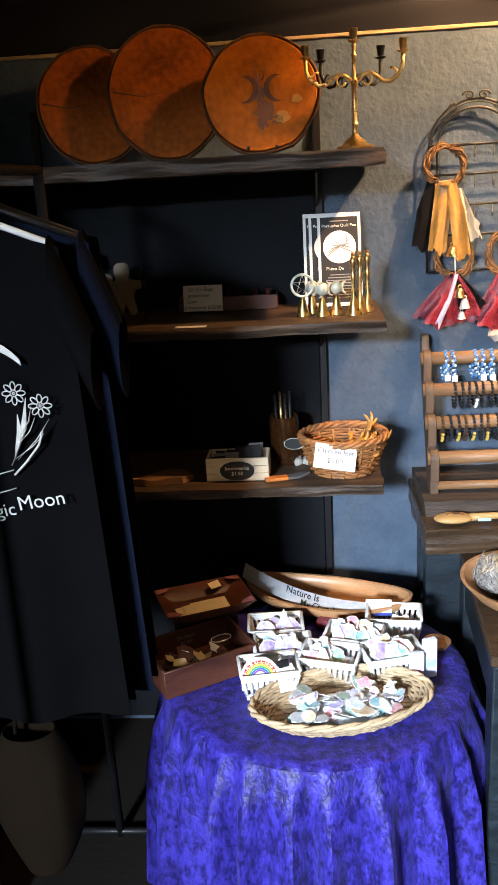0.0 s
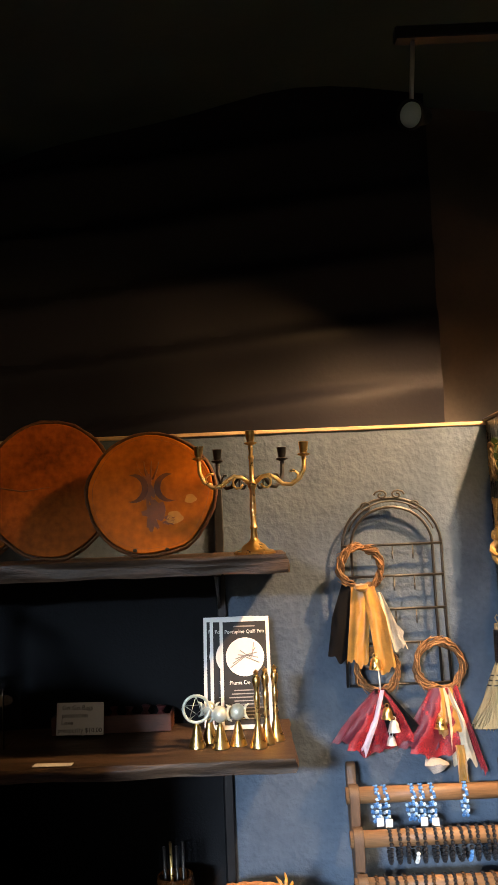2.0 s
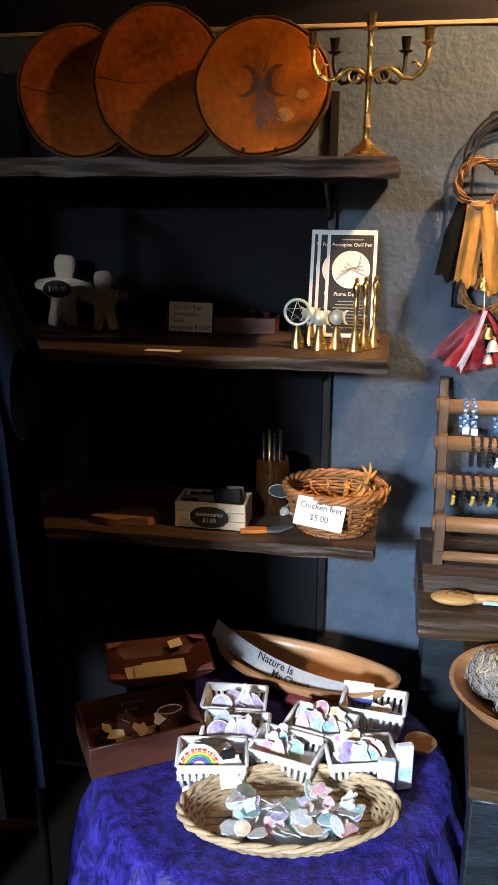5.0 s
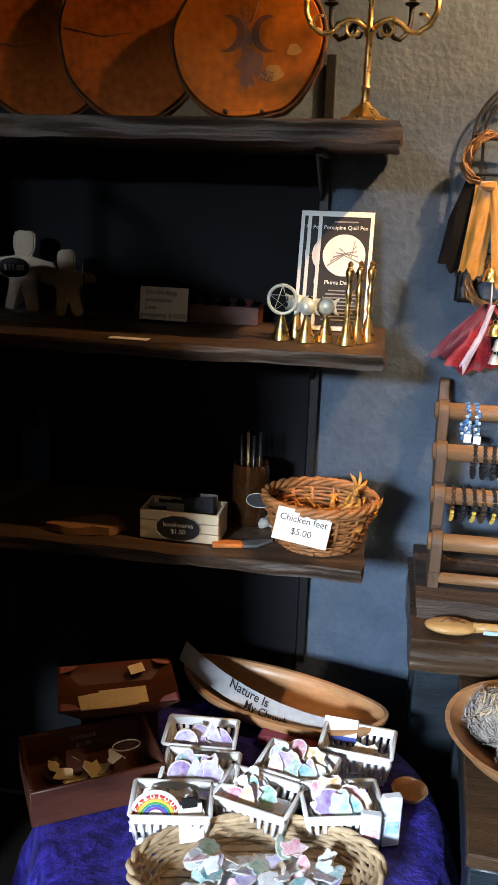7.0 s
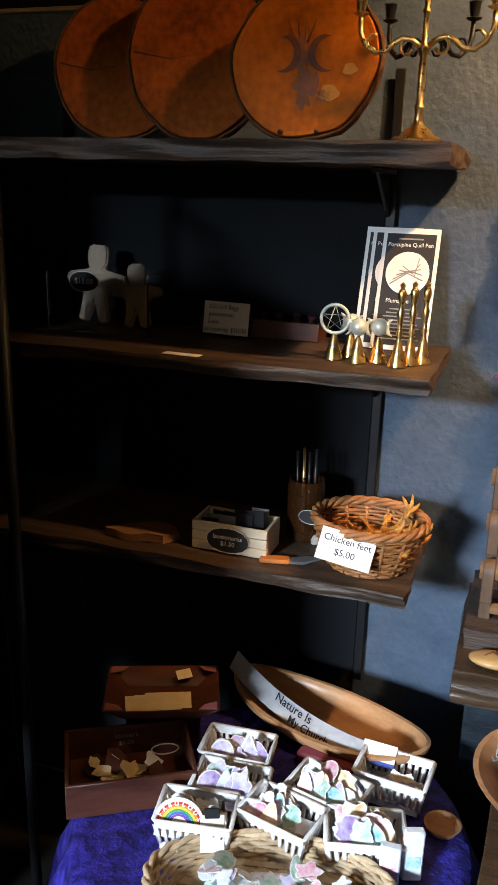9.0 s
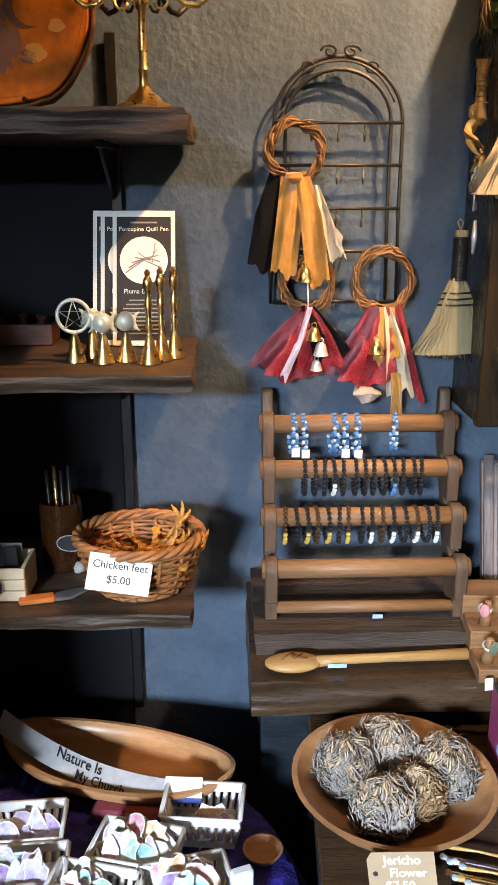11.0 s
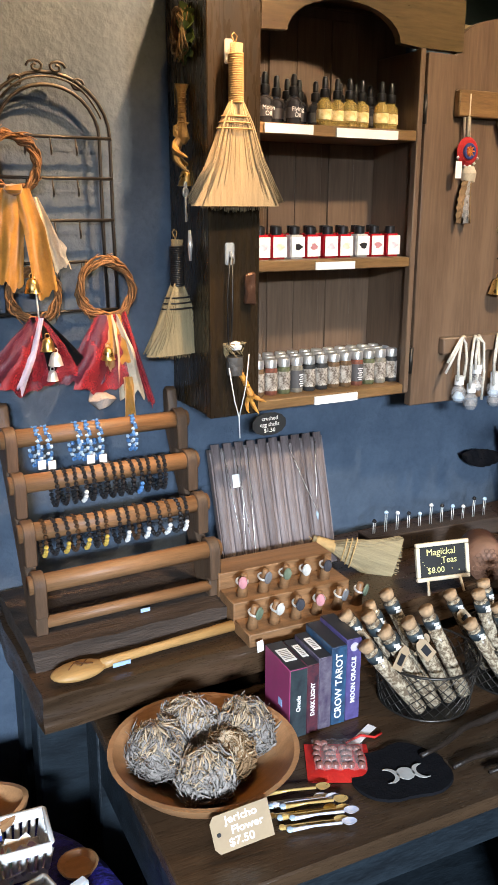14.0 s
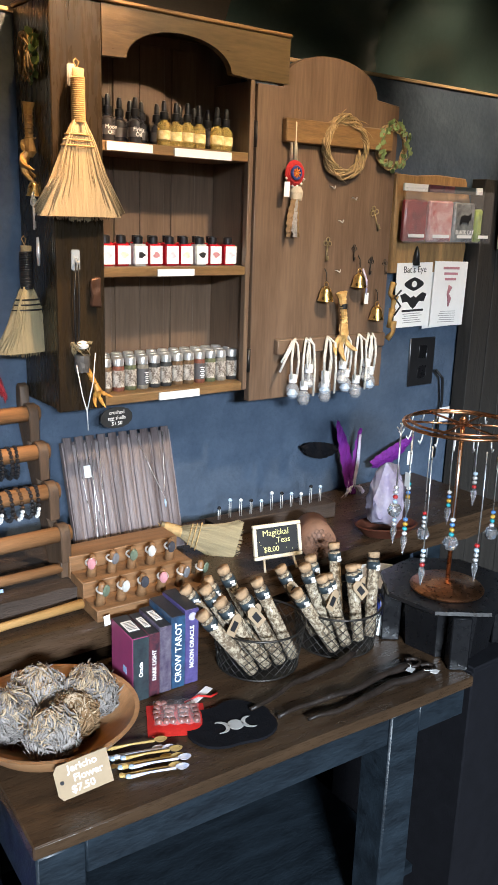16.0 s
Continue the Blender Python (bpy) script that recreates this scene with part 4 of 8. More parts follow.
t = thing("wicker_basket", "brown wicker basket on the shelf end", "basket", (0.208, 2.275, 0.989))
wicker_basket(t, 0.082, 0.072, 0.105, 0.42, WICKER, 13, 15, 0.0042, 0.010)
rng = random.Random(4)
feet = thing("chicken_feet", "heap of dried yellow chicken feet in the wicker basket", "dried feet", (0.208, 2.275, 1.06))
for k in range(24):
    a = rng.uniform(0, 6.28)
    q = rng.uniform(0, 0.070)
    chicken_foot("foot", feet, pose(q * math.cos(a), q * math.sin(a), rng.uniform(-0.030, 0.010), rng.uniform(50, 120), rng.uniform(-60, 60), rng.uniform(0, 360)), CHICKEN)
chicken_foot("foot", feet, pose(0.055, 0.0, 0.0, -10, 25, 20), CHICKEN)
t = thing("price_tag", "white handwritten tag on the wicker basket", "tag", (0.178, 2.150, 1.036), 4, rx=-20, ry=11)
part("card", box(-0.056, 0.056, -0.001, 0.001, 0, 0.066, 0.0005), PAPER, t)
text("lettering", "Chicken feet", 0.019, pose(0, -0.0013, 0.047, 90), INK, t)
text("lettering", "$5.00", 0.019, pose(0, -0.0013, 0.022, 90), INK, t)

# ---- goods on the velvet table ----
TT = 0.5845
t = thing("wooden_crate", "mahogany brown open wooden box holding stickers", "box", (-0.186, 1.93, TT), 31)
for q in ((-0.127, 0.127, -0.088, -0.080), (-0.127, 0.127, 0.080, 0.088), (-0.127, -0.119, -0.079, 0.079), (0.119, 0.127, -0.079, 0.079)):
    part("side", box(*q, 0.0, 0.075, 0.0015), BROWNBOX, t)
part("bottom", box(-0.118, 0.118, -0.079, 0.079, 0.001, 0.007, 0), BROWNBOX, t)
text("lettering", "Stickers", 0.016, pose(0.0, 0.0792, 0.052, 90), M("faint_chalk", (0.35, 0.30, 0.25), 0.9), t)
text("lettering", "$1.00", 0.014, pose(0.0, 0.0792, 0.034, 90), M("faint_chalk", (0.35, 0.30, 0.25), 0.9), t)
CREAM = M("cream_card", (0.72, 0.60, 0.38), 0.7, var=0.15, scale=30, bump=0.05)
rng = random.Random(8)
pile = thing("sticker_pile", "heap of cream die-cut stickers in the brown box", "stickers", (-0.186, 1.93, TT + 0.008), 31)
for k in range(16):
    n = rng.randint(7, 12)
    w = rng.uniform(0.014, 0.03)
    o = [(w * (1 + 0.3 * math.sin(j * 2.1 + k)) * math.cos(2 * math.pi * j / n), w * (1 + 0.3 * math.cos(j * 1.3 + k)) * math.sin(2 * math.pi * j / n)) for j in range(n)]
    part("sticker", slab(o, 0.0008, pose(rng.uniform(-0.08, 0.08), rng.uniform(-0.05, 0.05), 0.006 + 0.002 * k, rng.uniform(-25, 50), rng.uniform(-25, 25), rng.uniform(0, 360))), (CREAM, CREAM, PAPER, BROWNBOX)[k % 4], pile)
part("elastic_loop", tube(circle((0.075, 0.02, 0.045), 0.028, 20, "z", 0.016), 0.0014, 5, True), PAPER, pile, "white elastic loop")

t = thing("display_riser", "low dark block under the card tray", "riser", (-0.185, 2.10, TT), 22)
part("block", box(-0.08, 0.08, -0.05, 0.05, 0, 0.085, 0.004), BROWNBOX, t)
PINK = M("faded_pink_paint", (0.36, 0.14, 0.15), 0.6, var=0.3, scale=20, bump=0.1)
t = thing("card_tray", "dark wooden tray with pink corners and cream cards", "tray", (-0.182, 2.085, TT + 0.087), 22)
b = lathe([(0, 0), (0.105, 0), (0.155, 0.036), (0.160, 0.038), (0.150, 0.036), (0.100, 0.006), (0, 0.006)], 4, None, pose(0, 0, 0, 0, 0, 45))
bmesh.ops.transform(b, matrix=Matrix.Diagonal((1.08, 0.76, 1, 1)), verts=b.verts)
part("tray", b, BROWNBOX, t)
for sx in (-1, 1):
    for sy in (-1, 1):
        part("corner", slab([(0, 0), (sx * 0.038, 0), (sx * 0.027, sy * 0.016), (0, sy * 0.026)][::sx * sy], 0.0016, pose(-sx * 0.117 + sx * 0.0, -sy * 0.081, 0.0385)), PINK, t, "pink painted corner")
for k, (x, y, r_) in enumerate(((-0.03, -0.012, 6), (0.012, -0.006, 2), (-0.01, -0.016, 4))):
    part("card", box(-0.05, 0.05, -0.026, 0.026, 0.0, 0.0012, 0.0003, None, pose(x, y, 0.0075 + 0.002 * k, 6, 0, r_)), CREAM, t, "cream printed card")
part("card", box(-0.017, 0.017, -0.011, 0.011, 0, 0.001, 0.0003, None, pose(0.045, 0.058, 0.034, 30, 0, 20)), CREAM, t)

t = thing("dough_bowl", "long carved wooden dough bowl", "bowl", (0.150, 2.228, TT), -17)


def hull(u, v, s=1.0, dz=0.0):
    a = 2 * math.pi * u
    k = math.sin(v * math.pi / 2) ** 0.6
    return (0.245 * s * k * math.cos(a), 0.105 * s * k * math.sin(a), dz + 0.052 * v ** 1.7 + 0.022 * v * abs(math.cos(a)) ** 3)


part("bowl", sheet(hull, 48, 14, 0.009), OAKBOWL, t)
t2 = thing("paper_banner", "curled paper strip with handwriting lying in the bowl", "paper", (0.13, 2.20, TT), -17)
part("strip", sheet(lambda u, v: (-0.235 + 0.40 * u, -0.050 + 0.034 * v + 0.05 * (1 - u) ** 2, 0.030 + 0.10 * (0.75 - u) ** 2 + 0.030 * v), 28, 4, 0.0008), M("aged_paper", (0.42, 0.42, 0.43), 0.8, var=0.3, scale=12, bump=0.1), t2)


def on_strip(body, size, mid, row):
    o = text("lettering", body, size, Matrix.Identity(4), INK, t2, 0.0003)
    for v in o.data.vertices:
        u, w = mid + v.co.x / 0.42, row + v.co.y / 0.046
        v.co = (-0.235 + 0.40 * u, -0.0515 + 0.034 * w + 0.05 * (1 - u) ** 2, 0.0318 + 0.10 * (0.75 - u) ** 2 + 0.030 * w)


on_strip("Nature Is", 0.028, 0.47, 0.72)
on_strip("My Church", 0.025, 0.60, 0.20)
part("card", box(-0.035, 0.035, -0.001, 0.001, -0.018, 0.018, 0.0003, None, pose(0.175, -0.03, 0.064, -40, 0, 12)), PAPER, t2, "white card with a blue edge")
part("card_edge", box(-0.035, 0.035, -0.0014, 0.0014, -0.028, -0.0185, 0.0003, None, pose(0.175, -0.03, 0.064, -40, 0, 12)), M("blue_print", (0.03, 0.06, 0.35), 0.6), t2)


def plastic_basket(loc, rz):
    t = thing("plastic_basket", "small white slotted plastic basket of stickers", "basket", (*loc, TT), rz, group="white sticker baskets")
    W, D, H, K = 0.060, 0.040, 0.068, 1.15
    for sy in (-1, 1):
        part("upper_rail", box(-W * K, W * K, sy * D * K - 0.0012, sy * D * K + 0.0012, H - 0.017, H, 0), PLASTIC, t)
        part("lower_rail", box(-W * 1.02, W * 1.02, sy * D - 0.001, sy * D + 0.001, 0.0, 0.016, 0), PLASTIC, t)
        for k in range(10):
            x = -W * 0.97 + 2 * W * 0.97 * k / 9
            part("slat", tube([(x, sy * D, 0.010), (x * K, sy * D * K, H - 0.012)], 0.0049, 4, False, None, 0.22), PLASTIC, t)
    for sx in (-1, 1):
        part("upper_rail", box(sx * W * K - 0.0012, sx * W * K + 0.0012, -D * K, D * K, H - 0.017, H, 0), PLASTIC, t)
        part("lower_rail", box(sx * W - 0.001, sx * W + 0.001, -D * 1.02, D * 1.02, 0.0, 0.016, 0), PLASTIC, t)
        for k in range(7):
            y = -D * 0.97 + 2 * D * 0.97 * k / 6
            part("slat", tube([(sx * W, y, 0.010), (sx * W * K, y * K, H - 0.012)], 0.0047, 4, False, None, 0.22), PLASTIC, t)
    rim = [(x * W * 1.19, y * D * 1.21, H) for x, y in ((-0.96, -1), (0.96, -1), (1, -0.94), (1, 0.94), (0.96, 1), (-0.96, 1), (-1, 0.94), (-1, -0.94))]
    part("rim", tube(rim, 0.0042, 6, True, None, 0.7), PLASTIC, t)
    part("bottom", box(-W, W, -D, D, 0, 0.002, 0), PLASTIC, t)
    return t


STICK = [M("sticker_" + n, c, 0.3, var=0.35, scale=50, fine=120, bump=0.02, col2=c2, coat=0.3) for n, c, c2 in (
    ("lilac", (0.34, 0.28, 0.62), (0.74, 0.72, 0.84)), ("teal", (0.10, 0.42, 0.52), (0.70, 0.80, 0.84)), ("rose", (0.66, 0.22, 0.32), (0.82, 0.74, 0.78)),
    ("white", (0.80, 0.81, 0.83), (0.60, 0.68, 0.78)), ("violet", (0.28, 0.16, 0.46), (0.66, 0.62, 0.78)), ("green", (0.20, 0.44, 0.34), (0.74, 0.80, 0.78)), ("amber", (0.70, 0.40, 0.16), (0.82, 0.78, 0.70)))]


def sticker(parent, w, h, m, mat_, k):
    """A die-cut sticker: white backing with a coloured print, no two outlines alike."""
    n = 18
    kind = k % 4
    def out(q):
        pts = []
        for j in range(n):
            a = 2 * math.pi * j / n
            rr = (1.0, 1 + 0.22 * math.cos(5 * a), 1 + 0.12 * math.cos(3 * a + 1), 1 + 0.28 * abs(math.sin(4 * a)))[kind]
            pts.append((w * rr * q * math.cos(a), h * rr * q * math.sin(a)))
        return pts
    s = part("sticker", slab(out(1.0), 0.0008, m), PAPER, parent)
    part("print", slab(out(0.90), 0.0006, m @ Matrix.Translation((0, 0, 0.0009))), mat_, s)


rng = random.Random(21)
spots = [(0.010, 2.038, 4), (0.326, 2.080, -6), (0.214, 1.982, -14), (0.032, 1.935, 4), (0.000, 1.838, 10), (0.303, 1.898, 14), (0.150, 1.888, -14)]
for i, (x, y, rz) in enumerate(spots):
    plastic_basket((x, y), rz)
    pile = thing("stickers", "bunch of colourful glossy die-cut stickers in a white basket", "stickers", (x, y, TT + 0.003), rz, group="sticker bunches")
    # Pale lump added under the stickers so the gaps do not go black.
    fill = cut(box(-0.054, 0.054, -0.034, 0.034, 0.0, 0.010 if i == 1 else 0.038, 0.004), 5)
    part("liner", jitter(fill, 0.006, 60, i), STICK[3], pile, "pale filler added to brighten the gaps between stickers")
    for k in range((8, 6, 17, 12, 10, 18, 16)[i]):
        low = i == 1
        m = pose(rng.uniform(-0.042, 0.042), -0.028 + 0.056 * k / 16, (0.016 if low else (0.050 if i in (2, 3, 5) else 0.038)) + rng.uniform(0, 0.020), rng.uniform(24, 62), rng.uniform(-22, 22), rng.uniform(-15, 15))
        sticker(pile, rng.uniform(0.014, 0.030), rng.uniform(0.018, 0.033), m, STICK[(k * 3 + i) % 7 if i not in (0, 3) else (0, 4, 0, 3, 1)[k % 5]], k + i)

t = thing("rainbow_sticker", "arched sticker printed with a rainbow", "sticker", (-0.018, 1.792, TT + 0.030), 10, rx=-16)
part("backing", slab([(0.046 * math.cos(radians(a)), 0.046 * math.sin(radians(a)) + 0.030) for a in range(0, 181, 10)] + [(-0.046, 0), (0.046, 0)], 0.001, UPRIGHT), PAPER, t)
for k, c in enumerate(((0.55, 0.03, 0.03), (0.70, 0.24, 0.03), (0.75, 0.58, 0.06), (0.08, 0.35, 0.12), (0.04, 0.14, 0.50), (0.22, 0.06, 0.35))):
    r0, r1 = 0.042 - 0.0045 * k, 0.038 - 0.0045 * k
    part("band", slab([(r0 * math.cos(radians(a)), r0 * math.sin(radians(a)) + 0.026) for a in range(0, 181, 12)] + [(r1 * math.cos(radians(a)), r1 * math.sin(radians(a)) + 0.026) for a in range(180, -1, -12)], 0.0006, pose(0, -0.0014, 0) @ UPRIGHT), M("rainbow_band_%d" % k, c, 0.4, var=0.15, bump=0), t)
for k, ch in enumerate("FABULOUS"):
    a = radians(158 - 136 * k / 7)
    text("lettering", ch, 0.0115, pose(0.0385 * math.cos(a), -0.0024, 0.0385 * math.sin(a) + 0.026, 90) @ pose(0, 0, 0, 0, 0, math.degrees(a) - 90), PAPER, t, 0.0004)
part("tail", slab([(0.01 * math.cos(radians(a)), 0.012 * math.sin(radians(a)) + 0.02) for a in range(0, 360, 30)], 0.0006, pose(0, -0.0014, 0) @ UPRIGHT), STICK[6], t)
t = thing("crystal_sticker", "pointed lilac sticker standing in a basket", "sticker", (0.034, 2.030, TT + 0.044), 6, rx=-10)
part("backing", slab([(-0.026, 0), (0.026, 0), (0.0, 0.062)], 0.001, UPRIGHT), PAPER, t)
part("print", slab([(-0.019, 0.004), (0.019, 0.004), (0.0, 0.050)], 0.0006, pose(0, -0.0012, 0) @ UPRIGHT), STICK[0], t)
for k, (x, y) in enumerate(((0.392, 1.880), (0.357, 1.852))):
    t = thing("sticker_pack", "wrapped pack of glossy white stickers", "stickers", (x, y, TT), 20 - 18 * k, group="wrapped sticker packs")
    part("pack", box(-0.018, 0.018, -0.009, 0.009, 0, 0.105 - 0.02 * k, 0.003), STICK[3], t)
    part("label", box(-0.012, 0.012, -0.0105, -0.0095, 0.03, 0.055, 0), STICK[1 + k], t)

# long oval splint basket with crystals and holographic stickers
t = thing("oval_basket", "pale oval woven splint basket on the velvet", "basket", (0.172, 1.742, TT), 12)
bm = bmesh.new()
RX, RY = 0.168, 0.090
for i in range(7):
    f = i / 6
    k = 1 + 0.26 * f
    tube([((RX * k + 0.003 * (1 if (s + i) % 2 else -1)) * math.cos(2 * math.pi * s / 44), (RY * k + 0.003 * (1 if (s + i) % 2 else -1)) * math.sin(2 * math.pi * s / 44), 0.005 + 0.032 * f) for s in range(44)], 0.0052, 6, True, bm, 0.9)
part("weave", bm, SPLINT, t)
for s in range(22):
    a = 2 * math.pi * s / 22
    part("stake", tube([(RX * math.cos(a) * q, RY * math.sin(a) * q, z) for q, z in ((0.98, 0.002), (1.13, 0.018), (1.26, 0.038))], 0.0062, 6, False, None, 0.45), SPLINT, t)
rimb = bmesh.new()
for q in range(2):
    tube([((RX * 1.26 + 0.004 * math.cos(s * 1.1 + q * 3.1)) * math.cos(2 * math.pi * s / 64), (RY * 1.26 + 0.004 * math.cos(s * 1.1 + q * 3.1)) * math.sin(2 * math.pi * s / 64), 0.040 + 0.004 * math.sin(s * 1.1 + q * 3.1)) for s in range(64)], 0.0055, 6, True, rimb)
part("rim", rimb, SPLINT, t)
for k in range(-8, 9):
    x = k * 0.019
    h = RY * math.sqrt(max(0, 1 - (x / RX) ** 2)) * 0.98
    if h > 0.02:
        part("base_splint", box(x - 0.0075, x + 0.0075, -h, h, 0.001 + 0.0015 * (k % 2), 0.0035 + 0.0015 * (k % 2), 0.0005), SPLINT, t)
for k in range(-4, 5):
    y = k * 0.019
    h = RX * math.sqrt(max(0, 1 - (y / RY) ** 2)) * 0.98
    part("base_splint", box(-h, h, y - 0.0075, y + 0.0075, 0.004, 0.006, 0.0005), SPLINT, t)
pile = thing("stickers", "heap of holographic stickers in the oval basket", "stickers", (0.172, 1.742, TT + 0.008), 12, group="sticker bunches")
rng = random.Random(5)
part("base", lathe([(0, 0.0), (RX, 0.0), (RX, 0.0008), (0, 0.0008)], 32, None, None, 1.0, RY / RX), SPLINT, bpy.data.objects["oval_basket"])
# Pale mound added here too, brightening the gaps in the heap.
part("liner", jitter(lathe([(0, 0), (0.12, 0.0), (0.10, 0.012), (0.05, 0.020), (0, 0.022)], 28, None, pose(0.02, -0.015, 0), 1.0, 0.60), 0.006, 60), STICK[3], pile, "pale filler added to brighten the gaps between stickers")
for k in range(60):
    m = pose(rng.uniform(-0.11, 0.13), rng.uniform(-0.075, 0.030), 0.016 + 0.0005 * k, rng.uniform(-20, 35), rng.uniform(-30, 30), rng.uniform(0, 360))
    sticker(pile, rng.uniform(0.014, 0.027), rng.uniform(0.012, 0.022), m, STICK[(0, 3, 1, 3, 2, 5, 3, 6, 3)[k % 9]], k)
part("green_sticker", slab([(0.02 * math.cos(radians(a)), 0.02 * math.sin(radians(a))) for a in range(0, 360, 20)], 0.001, pose(-0.12, -0.055, 0.02, 30, 0, 0)), STICK[5], pile)
t = thing("price_tag", "blank white tag clipped over the basket rim", "tag", (0.050, 1.788, TT + 0.024), 22, rx=-34)
part("card", box(-0.022, 0.022, -0.001, 0.001, 0, 0.062, 0.0005), PAPER, t)
part("clip", box(-0.014, 0.014, -0.004, 0.004, 0.056, 0.074, 0.002), BLACKPLASTIC, t, "black plastic clip")
t = thing("small_dish", "little round wooden dish at the cloth edge", "dish", (0.432, 2.02, TT))
part("dish", lathe([(0, 0), (0.028, 0), (0.036, 0.014), (0.032, 0.014), (0.025, 0.005), (0, 0.005)], 20), OAKBOWL, t)
t = thing("red_cloth", "folded dull red cloth behind the baskets", "cloth", (0.19, 2.12, TT), -8)
part("fold", jitter(cut(box(-0.07, 0.07, -0.03, 0.03, 0, 0.03, 0.008), 2), 0.004, 30), M("dull_red_cloth", (0.22, 0.04, 0.06), 0.85, bump=0.3), t)

# ---- wall rack with wreaths ----
AX, AY = 0.590, 2.497
t = thing("wire_wall_rack", "black wire wall rack with an arched top and hooks", "wall rack", (AX, AY, 1.495))
for w in (0.122, 0.100):
    pts = [(-w - 0.004, 0, 0.0), (-w, 0, 0.17)] + [(-w * math.cos(radians(a)), 0, 0.338 + (w - 0.006) * math.sin(radians(a))) for a in range(0, 181, 12)] + [(w, 0, 0.17), (w + 0.004, 0, 0.0)]
    part("arch", tube(pts, 0.0036, 7), WIRE, t)
for k, z in enumerate((0.339, 0.263, 0.183, 0.102, 0.004)):
    part("crossbar", cyl((-0.122, -0.003, z), (0.123, -0.003, z), 0.0032, seg=7), WIRE, t)
    if k < 4:
        for x in (-0.05, 0.0, 0.05):
            part("hook", tube([(x, -0.004, z), (x, -0.008, z - 0.022), (x - 0.002, -0.016, z - 0.034), (x - 0.004, -0.026, z - 0.030), (x - 0.005, -0.028, z - 0.018)], 0.0016, 5), WIRE, t)
for s in (-1, 1):
    curl = [(s * (0.02 + 0.018 * (1 - q / 14) * math.cos(q * 0.7)), -0.004, 0.462 + 0.012 * (1 - q / 16) * math.sin(q * 0.7)) for q in range(13)]
    part("scroll", tube(curl, 0.0028, 6), WIRE, t)
    part("scroll", tube([(s * (0.06 + 0.012 * math.cos(q * 0.8)), -0.004, 0.435 + 0.010 * math.sin(q * 0.8)) for q in range(8)], 0.0024, 6), WIRE, t)
part("wire_twist", tube([(-0.1 * math.cos(radians(a)) * 1.11, -0.004 + 0.003 * math.sin(a), 0.338 + 0.108 * math.sin(radians(a))) for a in range(20, 161, 7)], 0.0022, 5), WIRE, t)

VINE = M("grapevine", (0.24, 0.115, 0.042), 0.7, var=0.65, scale=40, fine=150, bump=0.5, rand=0.3)
DRYVINE = M("pale_grapevine", (0.40, 0.27, 0.13), 0.75, var=0.45, scale=40, fine=150, bump=0.5, rand=0.2)


def wreath(name, loc, R, mat_, label, strands=7, thick=0.0036, rx=0, rz=0, band=0.010):
    t = thing(name, label, "wreath", loc, rz, rx=rx)
    rng = random.Random(int(R * 1e4) + strands)
    for k in range(strands * 2):
        ph, n, rr = rng.uniform(0, 6.28), rng.choice((2, 3, 4, 5)), R + rng.uniform(-band, band) * 0.55
        dy = rng.uniform(-band, band) * 0.5
        pts, rad = [], []
        for q in range(44):
            a = 2 * math.pi * q / 44
            w = rr + band * 0.45 * math.sin(n * a + ph) + band * 0.5 * noise.noise(Vector((3.2 * math.cos(a), 3.2 * math.sin(a), k * 1.7)))
            pts.append((w * math.cos(a), dy + band * 0.5 * math.cos(n * a + ph), w * math.sin(a)))
            rad.append(thick * 0.62 * (1 + 0.45 * noise.noise(Vector((9 * math.cos(a), 9 * math.sin(a), k * 2.3)))))
        part("strand", tube(pts, rad, 5, True), mat_, t)
    for k in range(strands):
        a = rng.uniform(0, 6.28)
        s = rng.choice((-1, 1))
        part("tendril", tube([((R + band * (0.3 + 0.5 * q * rng.uniform(0.3, 1))) * math.cos(a + s * 0.16 * q), -band * 0.6 - 0.002 * q, (R + band * (0.3 + 0.5 * q)) * math.sin(a + s * 0.16 * q)) for q in range(4)], [thick * 0.45, thick * 0.4, thick * 0.3, 0.0003], 5), mat_, t)
    return t


def ribbon(parent, pts, w0, w1, mat_, label="", wave=0.006, ph=0.0):
    """A hanging strip of gauze along pts, w0 wide at the top and w1 at the foot."""
    P = [Vector(p) for p in pts]
    def f(u, v):
        s = v * (len(P) - 1)
        i = min(int(s), len(P) - 2)
        c = P[i].lerp(P[i + 1], s - i)
        w = w0 + (w1 - w0) * v
        return (c.x + (u - 0.5) * w, c.y + wave * 1.5 * (math.sin(u * 6.5 + v * 3 + ph) + 0.7 * noise.noise(Vector((u * 4 + ph, v * 5, ph * 3)))) * min(1, 0.3 + v), c.z + (0.010 * math.sin(u * 7 + ph) + 0.012 * noise.noise(Vector((u * 7, ph * 2, 0.3)))) * v)
    part("ribbon", sheet(f, 18, 12, 0.0006), mat_, parent, label)


GOLDGAUZE = M("gold_gauze", (0.48, 0.23, 0.035), 0.4, scale=60, fine=300, bump=0.1, sheen=0.5, alpha=0.85)
BLACKGAUZE = M("black_gauze", (0.006, 0.006, 0.007), 0.9, bump=0.1, alpha=0.92, spec=0.1)
REDGAUZE = M("red_gauze", (0.32, 0.012, 0.022), 0.5, scale=40, fine=300, bump=0.1, sheen=0.2, alpha=0.7)
WINEGAUZE = M("wine_gauze", (0.11, 0.012, 0.035), 0.5, scale=40, bump=0.1, sheen=0.15, alpha=0.75)
LILACSATIN = M("lilac_satin", (0.50, 0.46, 0.62), 0.3, bump=0.05, sheen=0.3)
CREAMLACE = M("cream_gauze", (0.66, 0.56, 0.42), 0.6, scale=40, fine=300, bump=0.2, alpha=0.9)


